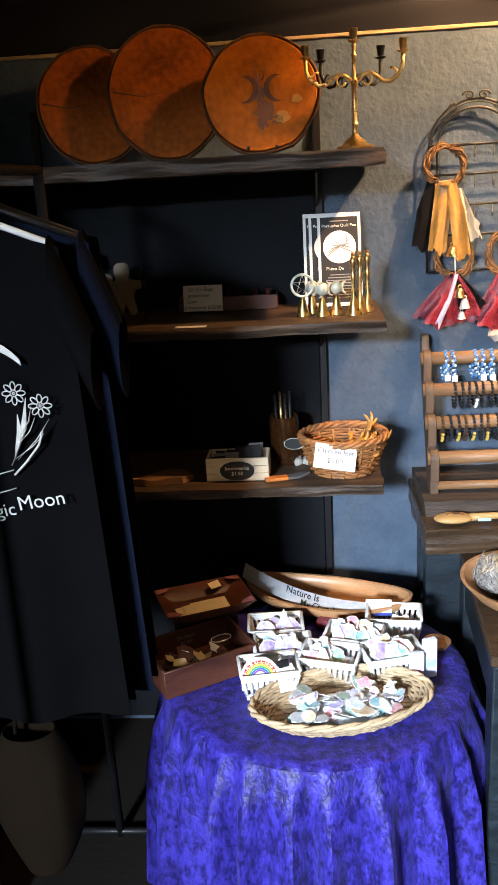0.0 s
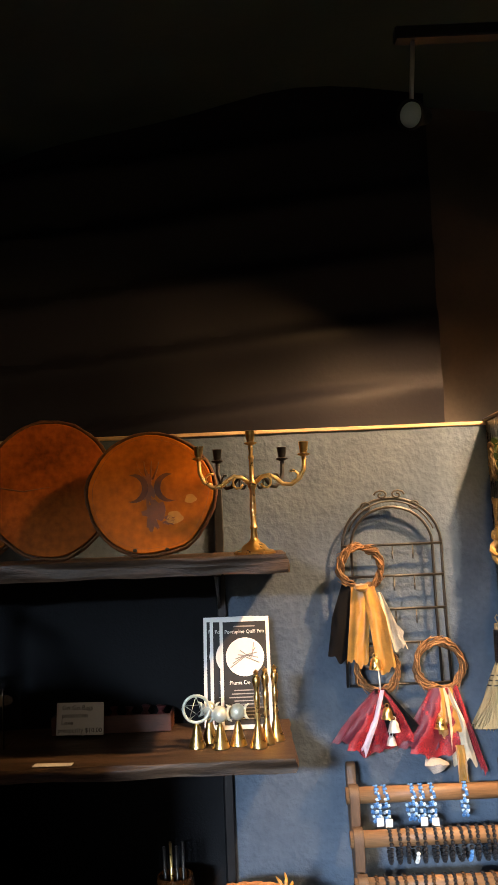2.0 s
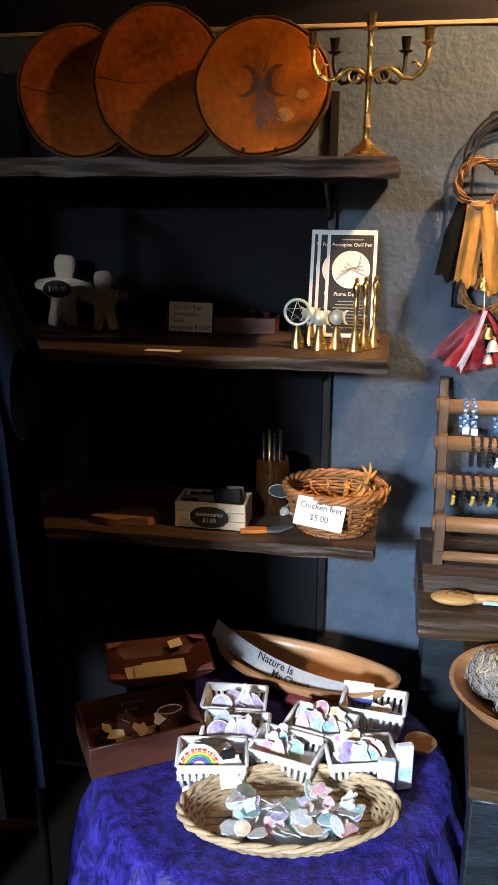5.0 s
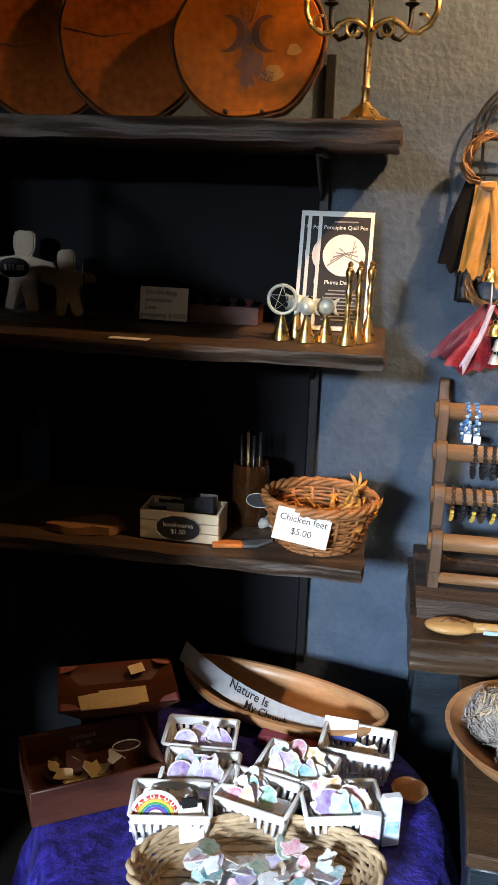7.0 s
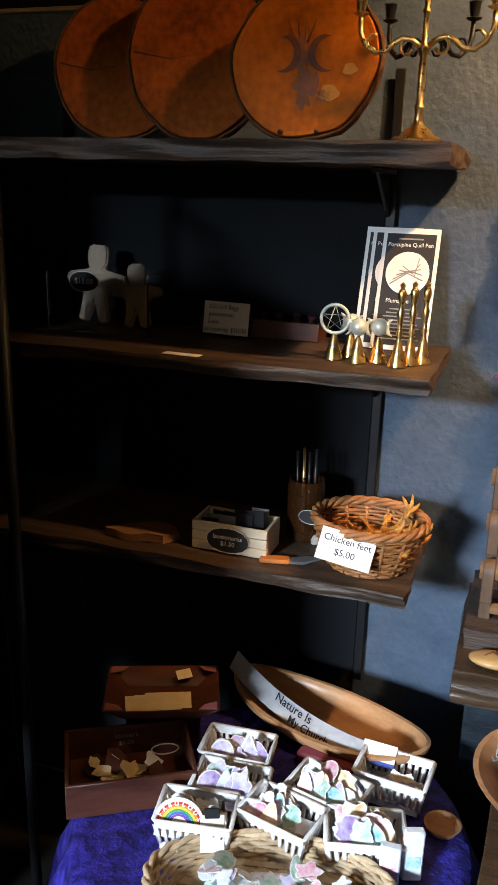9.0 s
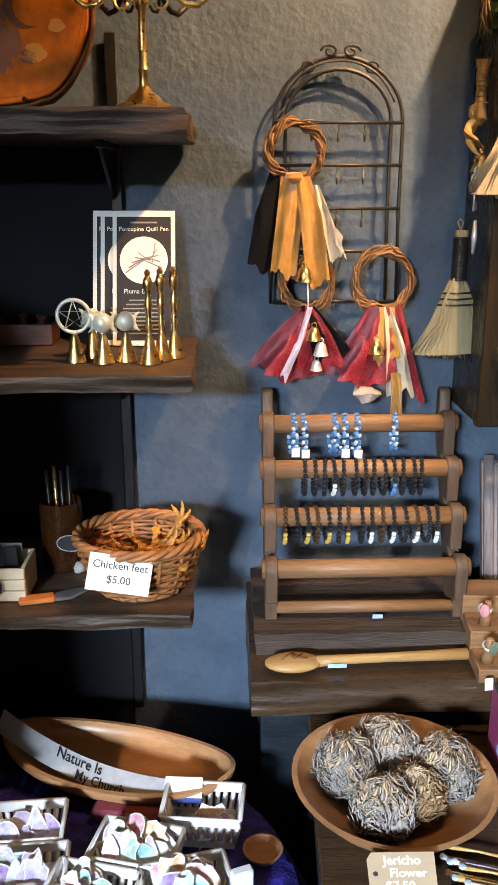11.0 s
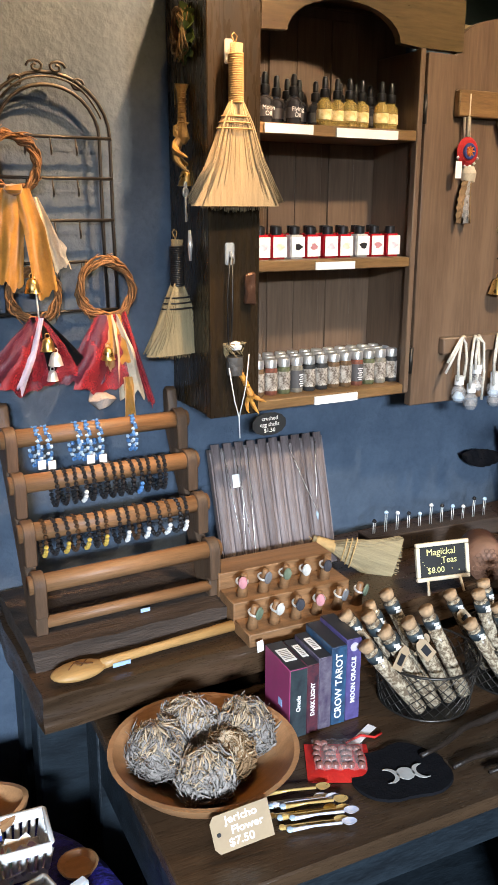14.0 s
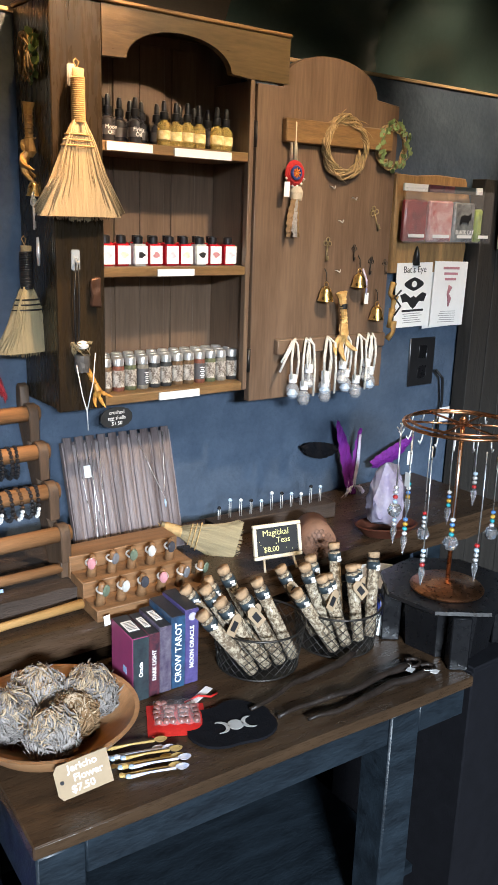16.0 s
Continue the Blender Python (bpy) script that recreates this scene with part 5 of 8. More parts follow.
def small_bell(parent, c, s=1.0, name="bell", mat_=None, loop=True):
    part(name, lathe([(0.0135 * s, 0), (0.0155 * s, 0.0005 * s), (0.0140 * s, 0.004 * s), (0.0122 * s, 0.010 * s), (0.0112 * s, 0.016 * s), (0.0090 * s, 0.022 * s), (0.0050 * s, 0.026 * s), (0, 0.027 * s)], 18, None, Matrix.Translation(c)), mat_ or BRASS, parent, "small brass bell")
    if loop:
        part("bell_loop", tube(circle((c[0], c[1], c[2] + 0.030 * s), 0.005 * s, 12, "y"), 0.0011, 5, True), mat_ or BRASS, parent)


w = wreath("ribbon_wreath", (0.507, 2.470, 1.782), 0.050, VINE, "small grapevine wreath tied with gold and black gauze", 9)
ribbon(w, [(-0.005, -0.012, -0.045), (-0.01, -0.016, -0.12), (-0.020, -0.012, -0.225)], 0.045, 0.052, GOLDGAUZE, "gold gauze ribbon")
ribbon(w, [(0.01, -0.016, -0.045), (0.03, -0.02, -0.12), (0.046, -0.014, -0.245)], 0.036, 0.046, GOLDGAUZE, "gold gauze ribbon", ph=2)
ribbon(w, [(-0.03, 0.0, -0.03), (-0.05, -0.004, -0.12), (-0.055, 0.0, -0.215)], 0.030, 0.070, BLACKGAUZE, "black gauze", ph=1)
ribbon(w, [(0.04, -0.006, -0.06), (0.06, -0.01, -0.12), (0.085, -0.008, -0.195)], 0.010, 0.034, CREAMLACE, "cream gauze end", ph=3)
part("knot", jitter(lathe([(0, -0.010), (0.014, -0.006), (0.018, 0.0), (0.014, 0.008), (0, 0.010)], 12, None, pose(-0.002, -0.014, -0.048)), 0.004, 60), GOLDGAUZE, w)
w = wreath("ribbon_wreath", (0.535, 2.474, 1.535), 0.047, VINE, "grapevine wreath with wine-red gauze and bells", 8)
for dx, dz, mt, ph in ((-0.075, -0.165, WINEGAUZE, 0), (-0.035, -0.185, REDGAUZE, 1), (0.03, -0.170, REDGAUZE, 2), (0.065, -0.155, BLACKGAUZE, 3)):
    ribbon(w, [(0.0, -0.012, -0.04), (dx * 0.55, -0.02, -0.10), (dx, -0.014, dz)], 0.026, 0.100, mt, ph=ph)
ribbon(w, [(0.004, -0.028, -0.04), (-0.015, -0.03, -0.11), (-0.045, -0.026, -0.18)], 0.010, 0.014, LILACSATIN, "lilac satin ribbon", 0.003)
small_bell(w, (-0.008, -0.026, 0.008), 1.1)
part("cord", cyl((-0.002, -0.026, 0.008), (0.0, -0.026, -0.04), 0.0018, seg=5), PAPER, w)
small_bell(w, (0.012, -0.034, -0.105), 1.0)
small_bell(w, (0.026, -0.034, -0.135), 1.0, mat_=SILVER)
small_bell(w, (0.018, -0.034, -0.165), 0.8, mat_=SILVER)
w = wreath("ribbon_wreath", (0.683, 2.474, 1.542), 0.057, VINE, "grapevine wreath with red and gold gauze tails", 9)
for dx, dz, mt, ph, a, b in ((-0.065, -0.19, WINEGAUZE, 0, 0.03, 0.10), (-0.025, -0.205, REDGAUZE, 1, 0.05, 0.12), (0.012, -0.16, GOLDGAUZE, 2, 0.045, 0.055), (0.046, -0.225, CREAMLACE, 4, 0.014, 0.058)):
    ribbon(w, [(dx * 0.2, -0.012, -0.05), (dx * 0.6, -0.02, -0.12), (dx, -0.014, dz)], a, b, mt, ph=ph)
ribbon(w, [(0.03, -0.008, -0.045), (0.055, -0.01, -0.13), (0.09, -0.008, -0.245)], 0.014, 0.014, REDGAUZE, "red ribbon tail", 0.003)
small_bell(w, (-0.012, -0.030, -0.14), 1.0)
ribbon(w, [(0.03, -0.024, -0.18), (0.035, -0.024, -0.22), (0.04, -0.02, -0.27)], 0.02, 0.024, GOLDGAUZE, ph=5)
part("tuft", jitter(lathe([(0, -0.02), (0.022, -0.012), (0.026, 0.0), (0.016, 0.012), (0, 0.016)], 12, None, pose(-0.025, -0.012, -0.225)), 0.012, 60), M("grey_wool", (0.34, 0.30, 0.28), 0.95, fine=250, bump=0.8, spec=0.1), w, "grey wool tuft")

# ---- bracelet stand ----
t = thing("weathered_block", "weathered grey plank block under the bracelet stand", "plank", (0, 0, 0))
b = box(0.425, 0.868, 2.215, 2.505, 0.869, 0.912, 0)
cut(b, 10)
part("block", jitter(b, 0.005, 22), WEATHERED, t)
DW = [(2.445, 1.258), (2.395, 1.178), (2.345, 1.096), (2.288, 1.012)]
t = thing("bracelet_stand", "stepped wooden dowel stand for bracelets", "display stand", (0, 0, 0))
for x, nm in ((0.458, "side"), (0.824, "side")):
    s = bmesh.new()
    prof = [(2.270, 0.912), (2.330, 0.912), (2.500, 1.24), (2.500, 1.315), (2.490, 1.325), (2.474, 1.318), (2.468, 1.25), (2.42, 1.16), (2.37, 1.075), (2.31, 0.99), (2.285, 0.96)]
    slab([(y, z) for y, z in prof], 0.022, pose(x - 0.011, 0, 0) @ Matrix(((0, 0, 1, 0), (1, 0, 0, 0), (0, 1, 0, 0), (0, 0, 0, 1))), s, bev=0.002)
    part("side", s, STANDSIDE, t)
    for y, z in DW:
        o = [(0.026 * math.cos(radians(a)), 0.026 * math.sin(radians(a))) for a in range(0, 181, 18)] + [(-0.026, -0.062), (0.026, -0.062)]
        part("step_post", slab(o, 0.024, pose(x - 0.012, y, z) @ Matrix(((0, 0, 1, 0), (1, 0, 0, 0), (0, 1, 0, 0), (0, 0, 0, 1))), bev=0.002), STANDSIDE, t)
    part("front_post", box(x - 0.012, x + 0.012, 2.268, 2.292, 0.912, 0.952, 0.002), STANDSIDE, t)
for i, (y, z) in enumerate(DW):
    part("dowel", cyl((0.440, y - 0.004, z + 0.002), (0.842, y - 0.004, z + 0.002), 0.0185, seg=18), STANDWOOD, t)
part("dowel", cyl((0.468, 2.279, 0.934), (0.816, 2.279, 0.934), 0.012, seg=14), STANDWOOD, t)
part("price_sticker", box(0.655, 0.675, 2.262, 2.264, 0.916, 0.924, 0), M("pale_blue_paper", (0.35, 0.5, 0.75), 0.7), t)

BEADS = [M("bead_" + n, c, 0.25, var=0.3, scale=60, bump=0.05, coat=0.3) for n, c in (("black", (0.02, 0.02, 0.022)), ("brown", (0.06, 0.035, 0.02)), ("gold", (0.55, 0.38, 0.08)), ("white", (0.75, 0.74, 0.72)), ("blue", (0.10, 0.25, 0.55)), ("ice", (0.50, 0.65, 0.80)))]


BEAD_MESH = {}


def bead_ring(x, y, z, r, bead, n, base, accent, mid, tilt=0.0):
    """One stretch bracelet of beads over a dowel."""
    b = thing("bracelet", mid, "bracelet", (x, y, z - r + 0.020), tilt, group="beaded bracelets")
    for k in range(n):
        a = 2 * math.pi * k / n
        mt = BEADS[accent] if accent is not None and 3.4 < a < 4.7 else BEADS[base]
        m = pose(0, r * 0.72 * math.cos(a), r * math.sin(a))
        key = (bead, mt.name)
        if key in BEAD_MESH:
            share("bead", BEAD_MESH[key], m, b)
        else:
            o = part("bead", lathe([(0, -bead), (bead * 0.7, -bead * 0.7), (bead, 0), (bead * 0.7, bead * 0.7), (0, bead)], 7), mt, b)
            o.matrix_basis = m
            BEAD_MESH[key] = o
    return b


rng = random.Random(3)
for i in range(13):
    x = 0.530 + i * 0.0195 + rng.uniform(-0.003, 0.003)
    bead_ring(x, DW[1][0] - 0.004, DW[1][1], 0.035, 0.0052, 20, 0, (None, 4, None, 3)[i % 4] if i % 3 == 0 else None, "black beaded stretch bracelet on a wooden dowel", rng.uniform(-8, 8))
for i in range(15):
    x = 0.485 + i * 0.0215 + rng.uniform(-0.003, 0.003)
    acc = 2 if i < 7 and i % 2 == 0 else (3 if i >= 7 and i % 2 == 0 else None)
    bead_ring(x, DW[2][0] - 0.004, DW[2][1], 0.035, 0.0052, 20, 0 if i % 3 else 1, acc, "dark beaded bracelet with %s beads on a dowel" % {2: "gold", 3: "white", None: "brown"}[acc], rng.uniform(-8, 8))


def chip_strand(x, hang):
    b = thing("chip_bracelet", "blue and white chip stone bracelet hung on a dowel", "bracelet", (x, DW[0][0] - 0.004, DW[0][1] + 0.018), rng.uniform(-10, 10), group="chip stone bracelets")
    for k in range(44):
        a = 2 * math.pi * k / 44
        c = Vector((0.004 * math.sin(k * 3.1), -0.004 + 0.024 * math.cos(a), -hang / 2 + hang / 2 * math.sin(a) + 0.004 * math.cos(k * 2.3)))
        m = Matrix.Translation(c) @ pose(0, 0, 0, k * 50, k * 31, 0)
        mt = BEADS[4] if k % 3 else BEADS[5]
        key = ("chip", mt.name)
        if key in BEAD_MESH:
            share("stone", BEAD_MESH[key], m, b)
        else:
            o = part("stone", lathe([(0, -0.0042), (0.0048, -0.001), (0.0038, 0.002), (0, 0.0045)], 5), mt, b)
            o.matrix_basis = m
            BEAD_MESH[key] = o
    if hang > 0.07:
        part("tag", box(-0.008, 0.008, -0.034, -0.033, -hang - 0.004, -hang + 0.014, 0), PAPER, b)


for x, h in ((0.508, 0.072), (0.527, 0.075), (0.590, 0.070), (0.612, 0.074), (0.636, 0.076), (0.715, 0.066)):
    chip_strand(x, h)

# carved spoon
SPOONWOOD = M("olive_spoon_wood", (0.46, 0.27, 0.10), 0.45, var=0.35, scale=7, fine=50, stretch=(0.8, 8, 8), bump=0.1)
t = thing("wooden_spoon", "long carved wooden spoon lying on the plank", "spoon", (0.44, 2.158, 0.8695), 2)
def spoon_bowl(u, v):
    a = 2 * math.pi * u
    k = math.sin(v * math.pi)
    return (0.052 + 0.052 * math.cos(math.pi * (1 - v)), 0.030 * k * math.cos(a), 0.016 + 0.013 * k * math.sin(a))
part("bowl", sheet(spoon_bowl, 20, 16, 0.0008), SPOONWOOD, t)
part("handle", tube([(0.095, 0, 0.016), (0.13, 0.002, 0.017), (0.22, 0.004, 0.017), (0.38, 0.008, 0.016)], [0.011, 0.0095, 0.009, 0.0115], 10), SPOONWOOD, t)
part("burnt_mark", tube([(0.03, -0.012, 0.030), (0.045, 0.004, 0.0312), (0.055, -0.010, 0.0310), (0.07, 0.006, 0.0308)], 0.0012, 5), BARK, t, "burnt leaf drawing")
part("burnt_mark", tube([(0.05, 0.010, 0.0308), (0.062, -0.006, 0.0315), (0.078, -0.008, 0.029)], 0.0012, 5), BARK, t)
part("price_sticker", box(0.115, 0.150, -0.011, -0.0095, 0.008, 0.016, 0), M("pale_blue_paper", (0.35, 0.5, 0.75), 0.7), t)

# ---- necklace board and rings ----
GREYBOARD = M("silvery_barn_board", (0.22, 0.180, 0.178), 0.45, col2=(0.085, 0.064, 0.062), scale=4, fine=40, stretch=(14, 6, 0.6), bump=0.5)
t = thing("necklace_board", "silvery grooved board leaning on the wall with necklaces", "display board", (1.055, 2.385, 0.872), -2, rx=-17)
o = [(-0.148, 0), (0.148, 0)]
for k in range(8, -1, -1):
    x = -0.144 + 0.036 * k
    o += [(x + 0.013, 0.308), (x + 0.006, 0.300), (x - 0.006, 0.300), (x - 0.013, 0.308)]
part("board", slab([(max(-0.15, min(0.15, x)), z) for x, z in o], 0.016, pose(0, 0, 0, 90)), GREYBOARD, t)
for k in range(10):
    x = -0.135 + 0.030 * k
    part("ridge", jitter(tube([(x, -0.0165, 0.003), (x, -0.0165, 0.10), (x, -0.0165, 0.20), (x + 0.001, -0.0165, 0.318)], [0.0118, 0.0112, 0.0118, 0.0112], 10, False, None, 0.45), 0.0012, 40, k), GREYBOARD, t)
CHAIN = M("silver_chain", (0.75, 0.74, 0.72), 0.3, metal=0.9, var=0.2, scale=200, bump=0.1)
for x0, x1, foot, name in ((-0.09, -0.055, 0.012, "plain"), (-0.118, -0.075, 0.03, "tag"), (0.048, 0.125, 0.13, "crystal")):
    n = thing("necklace", "thin silver chain necklace hung on the grooved board", "necklace", (1.055, 2.385, 0.872), -2, rx=-17, group="necklaces")
    mid = (x0 + x1) / 2 + (0.02 if name == "crystal" else 0)
    part("chain", tube([(x0, -0.0245, 0.302), (x0 + (mid - x0) * 0.5, -0.0245, 0.302 - (0.302 - foot) * 0.52), (mid, -0.0245, foot), (x1 - (x1 - mid) * 0.5, -0.0245, 0.302 - (0.302 - foot) * 0.48), (x1, -0.0245, 0.302)], 0.0009, 5), CHAIN, n)
    if name == "crystal":
        part("pendant", tube([(mid, -0.022, foot), (mid, -0.023, foot - 0.008), (mid, -0.023, foot - 0.022)], [0.001, 0.004, 0.001], 6), BEADS[5], n, "small clear crystal point")
    else:
        part("tag", box(mid - 0.009, mid + 0.009, -0.0265, -0.0255, 0.215, 0.245, 0.0004), PAPER, n, "white paper tag") if name == "tag" else part("pendant", lathe([(0, 0), (0.010, 0.001), (0.010, 0.003), (0, 0.005)], 14, None, pose(mid, -0.022, foot, 90)), SILVER, n, "round silver pendant")

t = thing("ring_display", "stepped wooden peg stand for rings", "display stand", (0.955, 2.10, 0.869), -3)
for k, (y, z) in enumerate(((0.0, 0.0), (0.075, 0.0), (0.150, 0.0))):
    part("step", box(-0.135, 0.140, y, y + 0.072, 0.0, 0.028 + 0.034 * k, 0.002), STANDWOOD, t)
GEMS = [M("gem_" + n, c, 0.15, var=0.3, scale=60, bump=0.02, coat=0.5) for n, c in (("moss", (0.16, 0.20, 0.14)), ("rose", (0.62, 0.28, 0.30)), ("milk", (0.62, 0.60, 0.55)), ("smoke", (0.20, 0.20, 0.21)), ("dark", (0.06, 0.06, 0.07)))]
for row, (y, z) in enumerate(((0.030, 0.028), (0.105, 0.062))):
    for k in range(5 if row else 6):
        x = -0.115 + 0.049 * k + (0.012 if row else 0)
        part("peg", tube([(x, y, z), (x, y - 0.004, z + 0.015), (x, y - 0.013, z + 0.052), (x, y - 0.0135, z + 0.054)], [0.0125, 0.0105, 0.0070, 0.004], 12), STANDWOOD, t)
        r = thing("ring", "silver ring with a polished oval stone on a peg", "ring", (0.955 + x, 2.10 + y - 0.012 - 0.052 * x, 0.869 + z + 0.038), rng.uniform(-25, 25), group="silver rings on pegs", rx=20)
        part("band", tube(circle((0, 0, 0), 0.0115, 18, "z"), 0.0024, 6, True), SILVER, r)
        part("stone", lathe([(0, -0.002), (0.0120, 0.0), (0.0105, 0.0035), (0, 0.006)], 14, None, pose(0, -0.012, 0.007, 80), 0.8, 1.25), GEMS[(k * 2 + row) % 5], r, "polished oval stone")
t = thing("ring_tag", "small white tag hanging from a ring peg", "tag", (0.832, 2.082, 0.872), 10, rx=-10)
part("card", box(-0.008, 0.008, -0.0006, 0.0006, 0, 0.022, 0.0004), PAPER, t)

# ---- brooms ----
STRAW = M("broom_straw", (0.40, 0.305, 0.18), 0.85, var=0.35, scale=8, fine=120, stretch=(20, 20, 1), bump=0.4)
STRAW2 = M("dull_broom_straw", (0.33, 0.26, 0.145), 0.85, var=0.35, scale=8, fine=120, stretch=(20, 20, 1), bump=0.4)
TWINE = M("tan_twine", (0.48, 0.31, 0.13), 0.8, scale=60, bump=0.5)


def broom(loc, h, w, handle, mat_, label, rx=0, ry=0, rz=0, wrap=None, n=90, thick=0.020, seed=1):
    """A hand broom, bristles down; the handle is `handle` of its height."""
    t = thing("hand_broom", label, "broom", loc, rz, rx=rx, ry=ry)
    rng = random.Random(seed)
    zt = h * (1 - handle)
    top = tube([(0, 0, zt - 0.02), (0, 0, zt + 0.02), (0, 0, h * 0.9), (0.001, 0, h)], [0.012, 0.0105, 0.0105, 0.0125], 14)
    part("handle", top, mat_, t)
    br = bmesh.new()
    for k in range(n):
        f = rng.uniform(-1, 1)
        g = rng.uniform(-1, 1)
        x = f * w / 2
        foot = 0.012 * rng.random() + 0.016 * f * f
        tube([(f * 0.012, g * 0.008, zt + 0.01), (f * 0.022 + x * 0.10, g * 0.012, zt - 0.03), (x * 0.55, g * thick * 0.8, zt * 0.5), (x, g * thick * (1 - 0.5 * abs(f)), foot)], [0.0014, 0.0015, 0.0015, 0.0009], 4, False, br)
    part("bristles", br, mat_, t)
    part("core", sheet(lambda u, v: ((0.024 + (w * 0.93 - 0.024) * v ** 0.85) * 0.5 * math.cos(2 * math.pi * u), (0.010 + thick * 0.45 * v) * math.sin(2 * math.pi * u), zt - (zt - 0.012) * v), 24, 8, 0.0008), mat_, t)
    st = bmesh.new()
    for q in range(3):
        zz = zt - 0.018 - 0.011 * q
        k = 0.022 + (zt - zz) * 0.42
        tube(circle((0, 0, zz), k, 24, "z", 0.014 + 0.002 * q), 0.0018, 5, True, st)
    part("stitching", st, wrap if wrap is BLACKPLASTIC else TWINE, t)
    turns = 22
    wr = tube([(0.0128 * math.cos(q * 0.5236), 0.0128 * math.sin(q * 0.5236), zt + 0.004 + (h * 0.93 - zt) * q / (12 * turns)) for q in range(12 * turns + 1)], 0.0024, 5)
    part("wrapping", wr, wrap or TWINE, t)
    part("hang_loop", tube([(0.0, 0.004, h), (-0.006, 0.006, h + 0.014), (0, 0.008, h + 0.02), (0.006, 0.006, h + 0.014), (0.0, 0.004, h)], 0.0012, 5), TWINE, t)
    return t


broom((0.893, 2.302, 1.694), 0.300, 0.205, 0.36, STRAW, "pale straw hand broom hung on the cabinet stile", n=300, seed=2)
broom((0.818, 2.420, 1.396), 0.245, 0.172, 0.40, STRAW2, "small greenish straw broom with a black wrapped handle", wrap=BLACKPLASTIC, n=220, seed=3, rz=12)
broom((1.300, 2.245, 0.888), 0.215, 0.150, 0.28, STRAW2, "straw whisk broom lying on the plank tier", ry=-76, rx=0, rz=-38, n=180, seed=4, thick=0.014)

# clear stick-on hooks
CLEARHOOK = M("clear_plastic", (0.75, 0.76, 0.76), 0.15, var=0.05, bump=0.02, alpha=0.45, spec=0.8)
for z in (1.985, 1.615):
    t = thing("adhesive_hook", "clear plastic stick-on hook on the cabinet stile", "hook", (0.893, 2.331, z), group="clear adhesive hooks")
    part("plate", box(-0.010, 0.010, -0.003, 0, -0.022, 0.022, 0.003), CLEARHOOK, t)
    part("hook", tube([(0, -0.003, 0.004), (0, -0.012, -0.008), (0, -0.016, -0.002)], 0.0028, 6), CLEARHOOK, t)
t = thing("cord_charm", "black cord looped on the lower hook", "cord", (0.893, 2.322, 1.61))
part("cord", tube([(-0.003, 0, 0), (-0.008, 0.002, -0.08), (-0.006, 0.003, -0.17), (0.0, 0.003, -0.19), (0.004, 0.003, -0.10), (0.003, 0, 0)], 0.0018, 5), BLACKPLASTIC, t)
t = thing("copper_wallet", "crumpled copper-coloured pouch on the cabinet stile", "pouch", (0.935, 2.322, 1.545))
part("pouch", jitter(cut(box(-0.012, 0.012, -0.006, 0.006, -0.03, 0.03, 0.003), 2), 0.006, 40), M("copper_foil", (0.09, 0.045, 0.028), 0.35, metal=0.4, scale=30, bump=0.6), t)

# dried foot with straw nest and beads, egg sign
t = thing("foot_charm", "dried chicken foot charm with a straw nest", "charm", (0.898, 2.318, 1.36))
chicken_foot("foot", t, pose(0.002, -0.006, 0.028, 180, -28, 0) @ Matrix.Diagonal((1.15, 1.15, 1.15, 1)), CHICKEN)
nest = bmesh.new()
for k in range(40):
    a, b2 = rng.uniform(0, 6.28), rng.uniform(0, 3.14)
    tube([(0.026 * math.cos(a + q) * (0.6 + 0.4 * math.sin(b2)), 0.014 * math.sin(a + q), 0.062 + 0.016 * math.sin(b2 + q * 1.4)) for q in (0, 0.5, 1.0)], 0.0011, 4, False, nest)
part("nest", nest, STRAW2, t, "ragged straw nest")
part("egg", lathe([(0, -0.008), (0.012, -0.004), (0.014, 0.002), (0.009, 0.010), (0, 0.013)], 14, None, pose(0, -0.004, 0.070)), PAPER, t, "small white egg shell")
part("binding", lathe([(0, 0.01), (0.016, 0.012), (0.018, 0.03), (0.017, 0.05), (0, 0.052)], 14), M("dark_wire_wrap", (0.08, 0.075, 0.07), 0.5, scale=80, bump=0.6), t)
part("beaded_cord", tube([(-0.02, -0.014, 0.03), (-0.008, -0.016, -0.04), (0.002, -0.016, -0.075), (0.004, -0.016, -0.12)], 0.0014, 5), PAPER, t, "white beaded cord")
part("beaded_cord", tube([(0.026, -0.014, 0.055), (0.018, -0.016, -0.01), (0.002, -0.016, -0.075)], 0.0014, 5), PAPER, t)
plaque("price_sign", (0.985, 2.326, 1.233), 0.076, 0.046, ("crushed", "egg shells", "$1.50"), 0.0125, "small black chalk sign under the cabinet", border=False)

# charms down the cabinet's side
SX = 0.836
LEAF = M("ivy_leaf", (0.10, 0.17, 0.05), 0.5, var=0.4, scale=40, bump=0.2, rand=0.4)
w = wreath("vine_wreath", (SX, 2.430, 2.025), 0.040, DRYVINE, "small green leafy vine wreath", 5, 0.003, rz=78)
for k in range(64):
    a = 2 * math.pi * k / 64
    m = pose(0.042 * math.cos(a) + 0.008 * math.sin(k * 5), -0.006 - 0.004 * (k % 3), 0.042 * math.sin(a) + 0.006 * math.cos(k * 3), 70 + 40 * math.sin(k * 2.2), 50 * math.sin(k * 1.7), k * 63)
    part("leaf", slab([(0, -0.010), (0.007, -0.002), (0.005, 0.008), (0, 0.014), (-0.005, 0.008), (-0.007, -0.002)], 0.0007, m), LEAF, w)
part("flower", jitter(lathe([(0, -0.008), (0.010, -0.002), (0.008, 0.006), (0, 0.010)], 10, None, pose(0.0, -0.012, 0.040)), 0.005, 90), M("yellow_petal", (0.7, 0.5, 0.05), 0.6), w, "yellow flower")
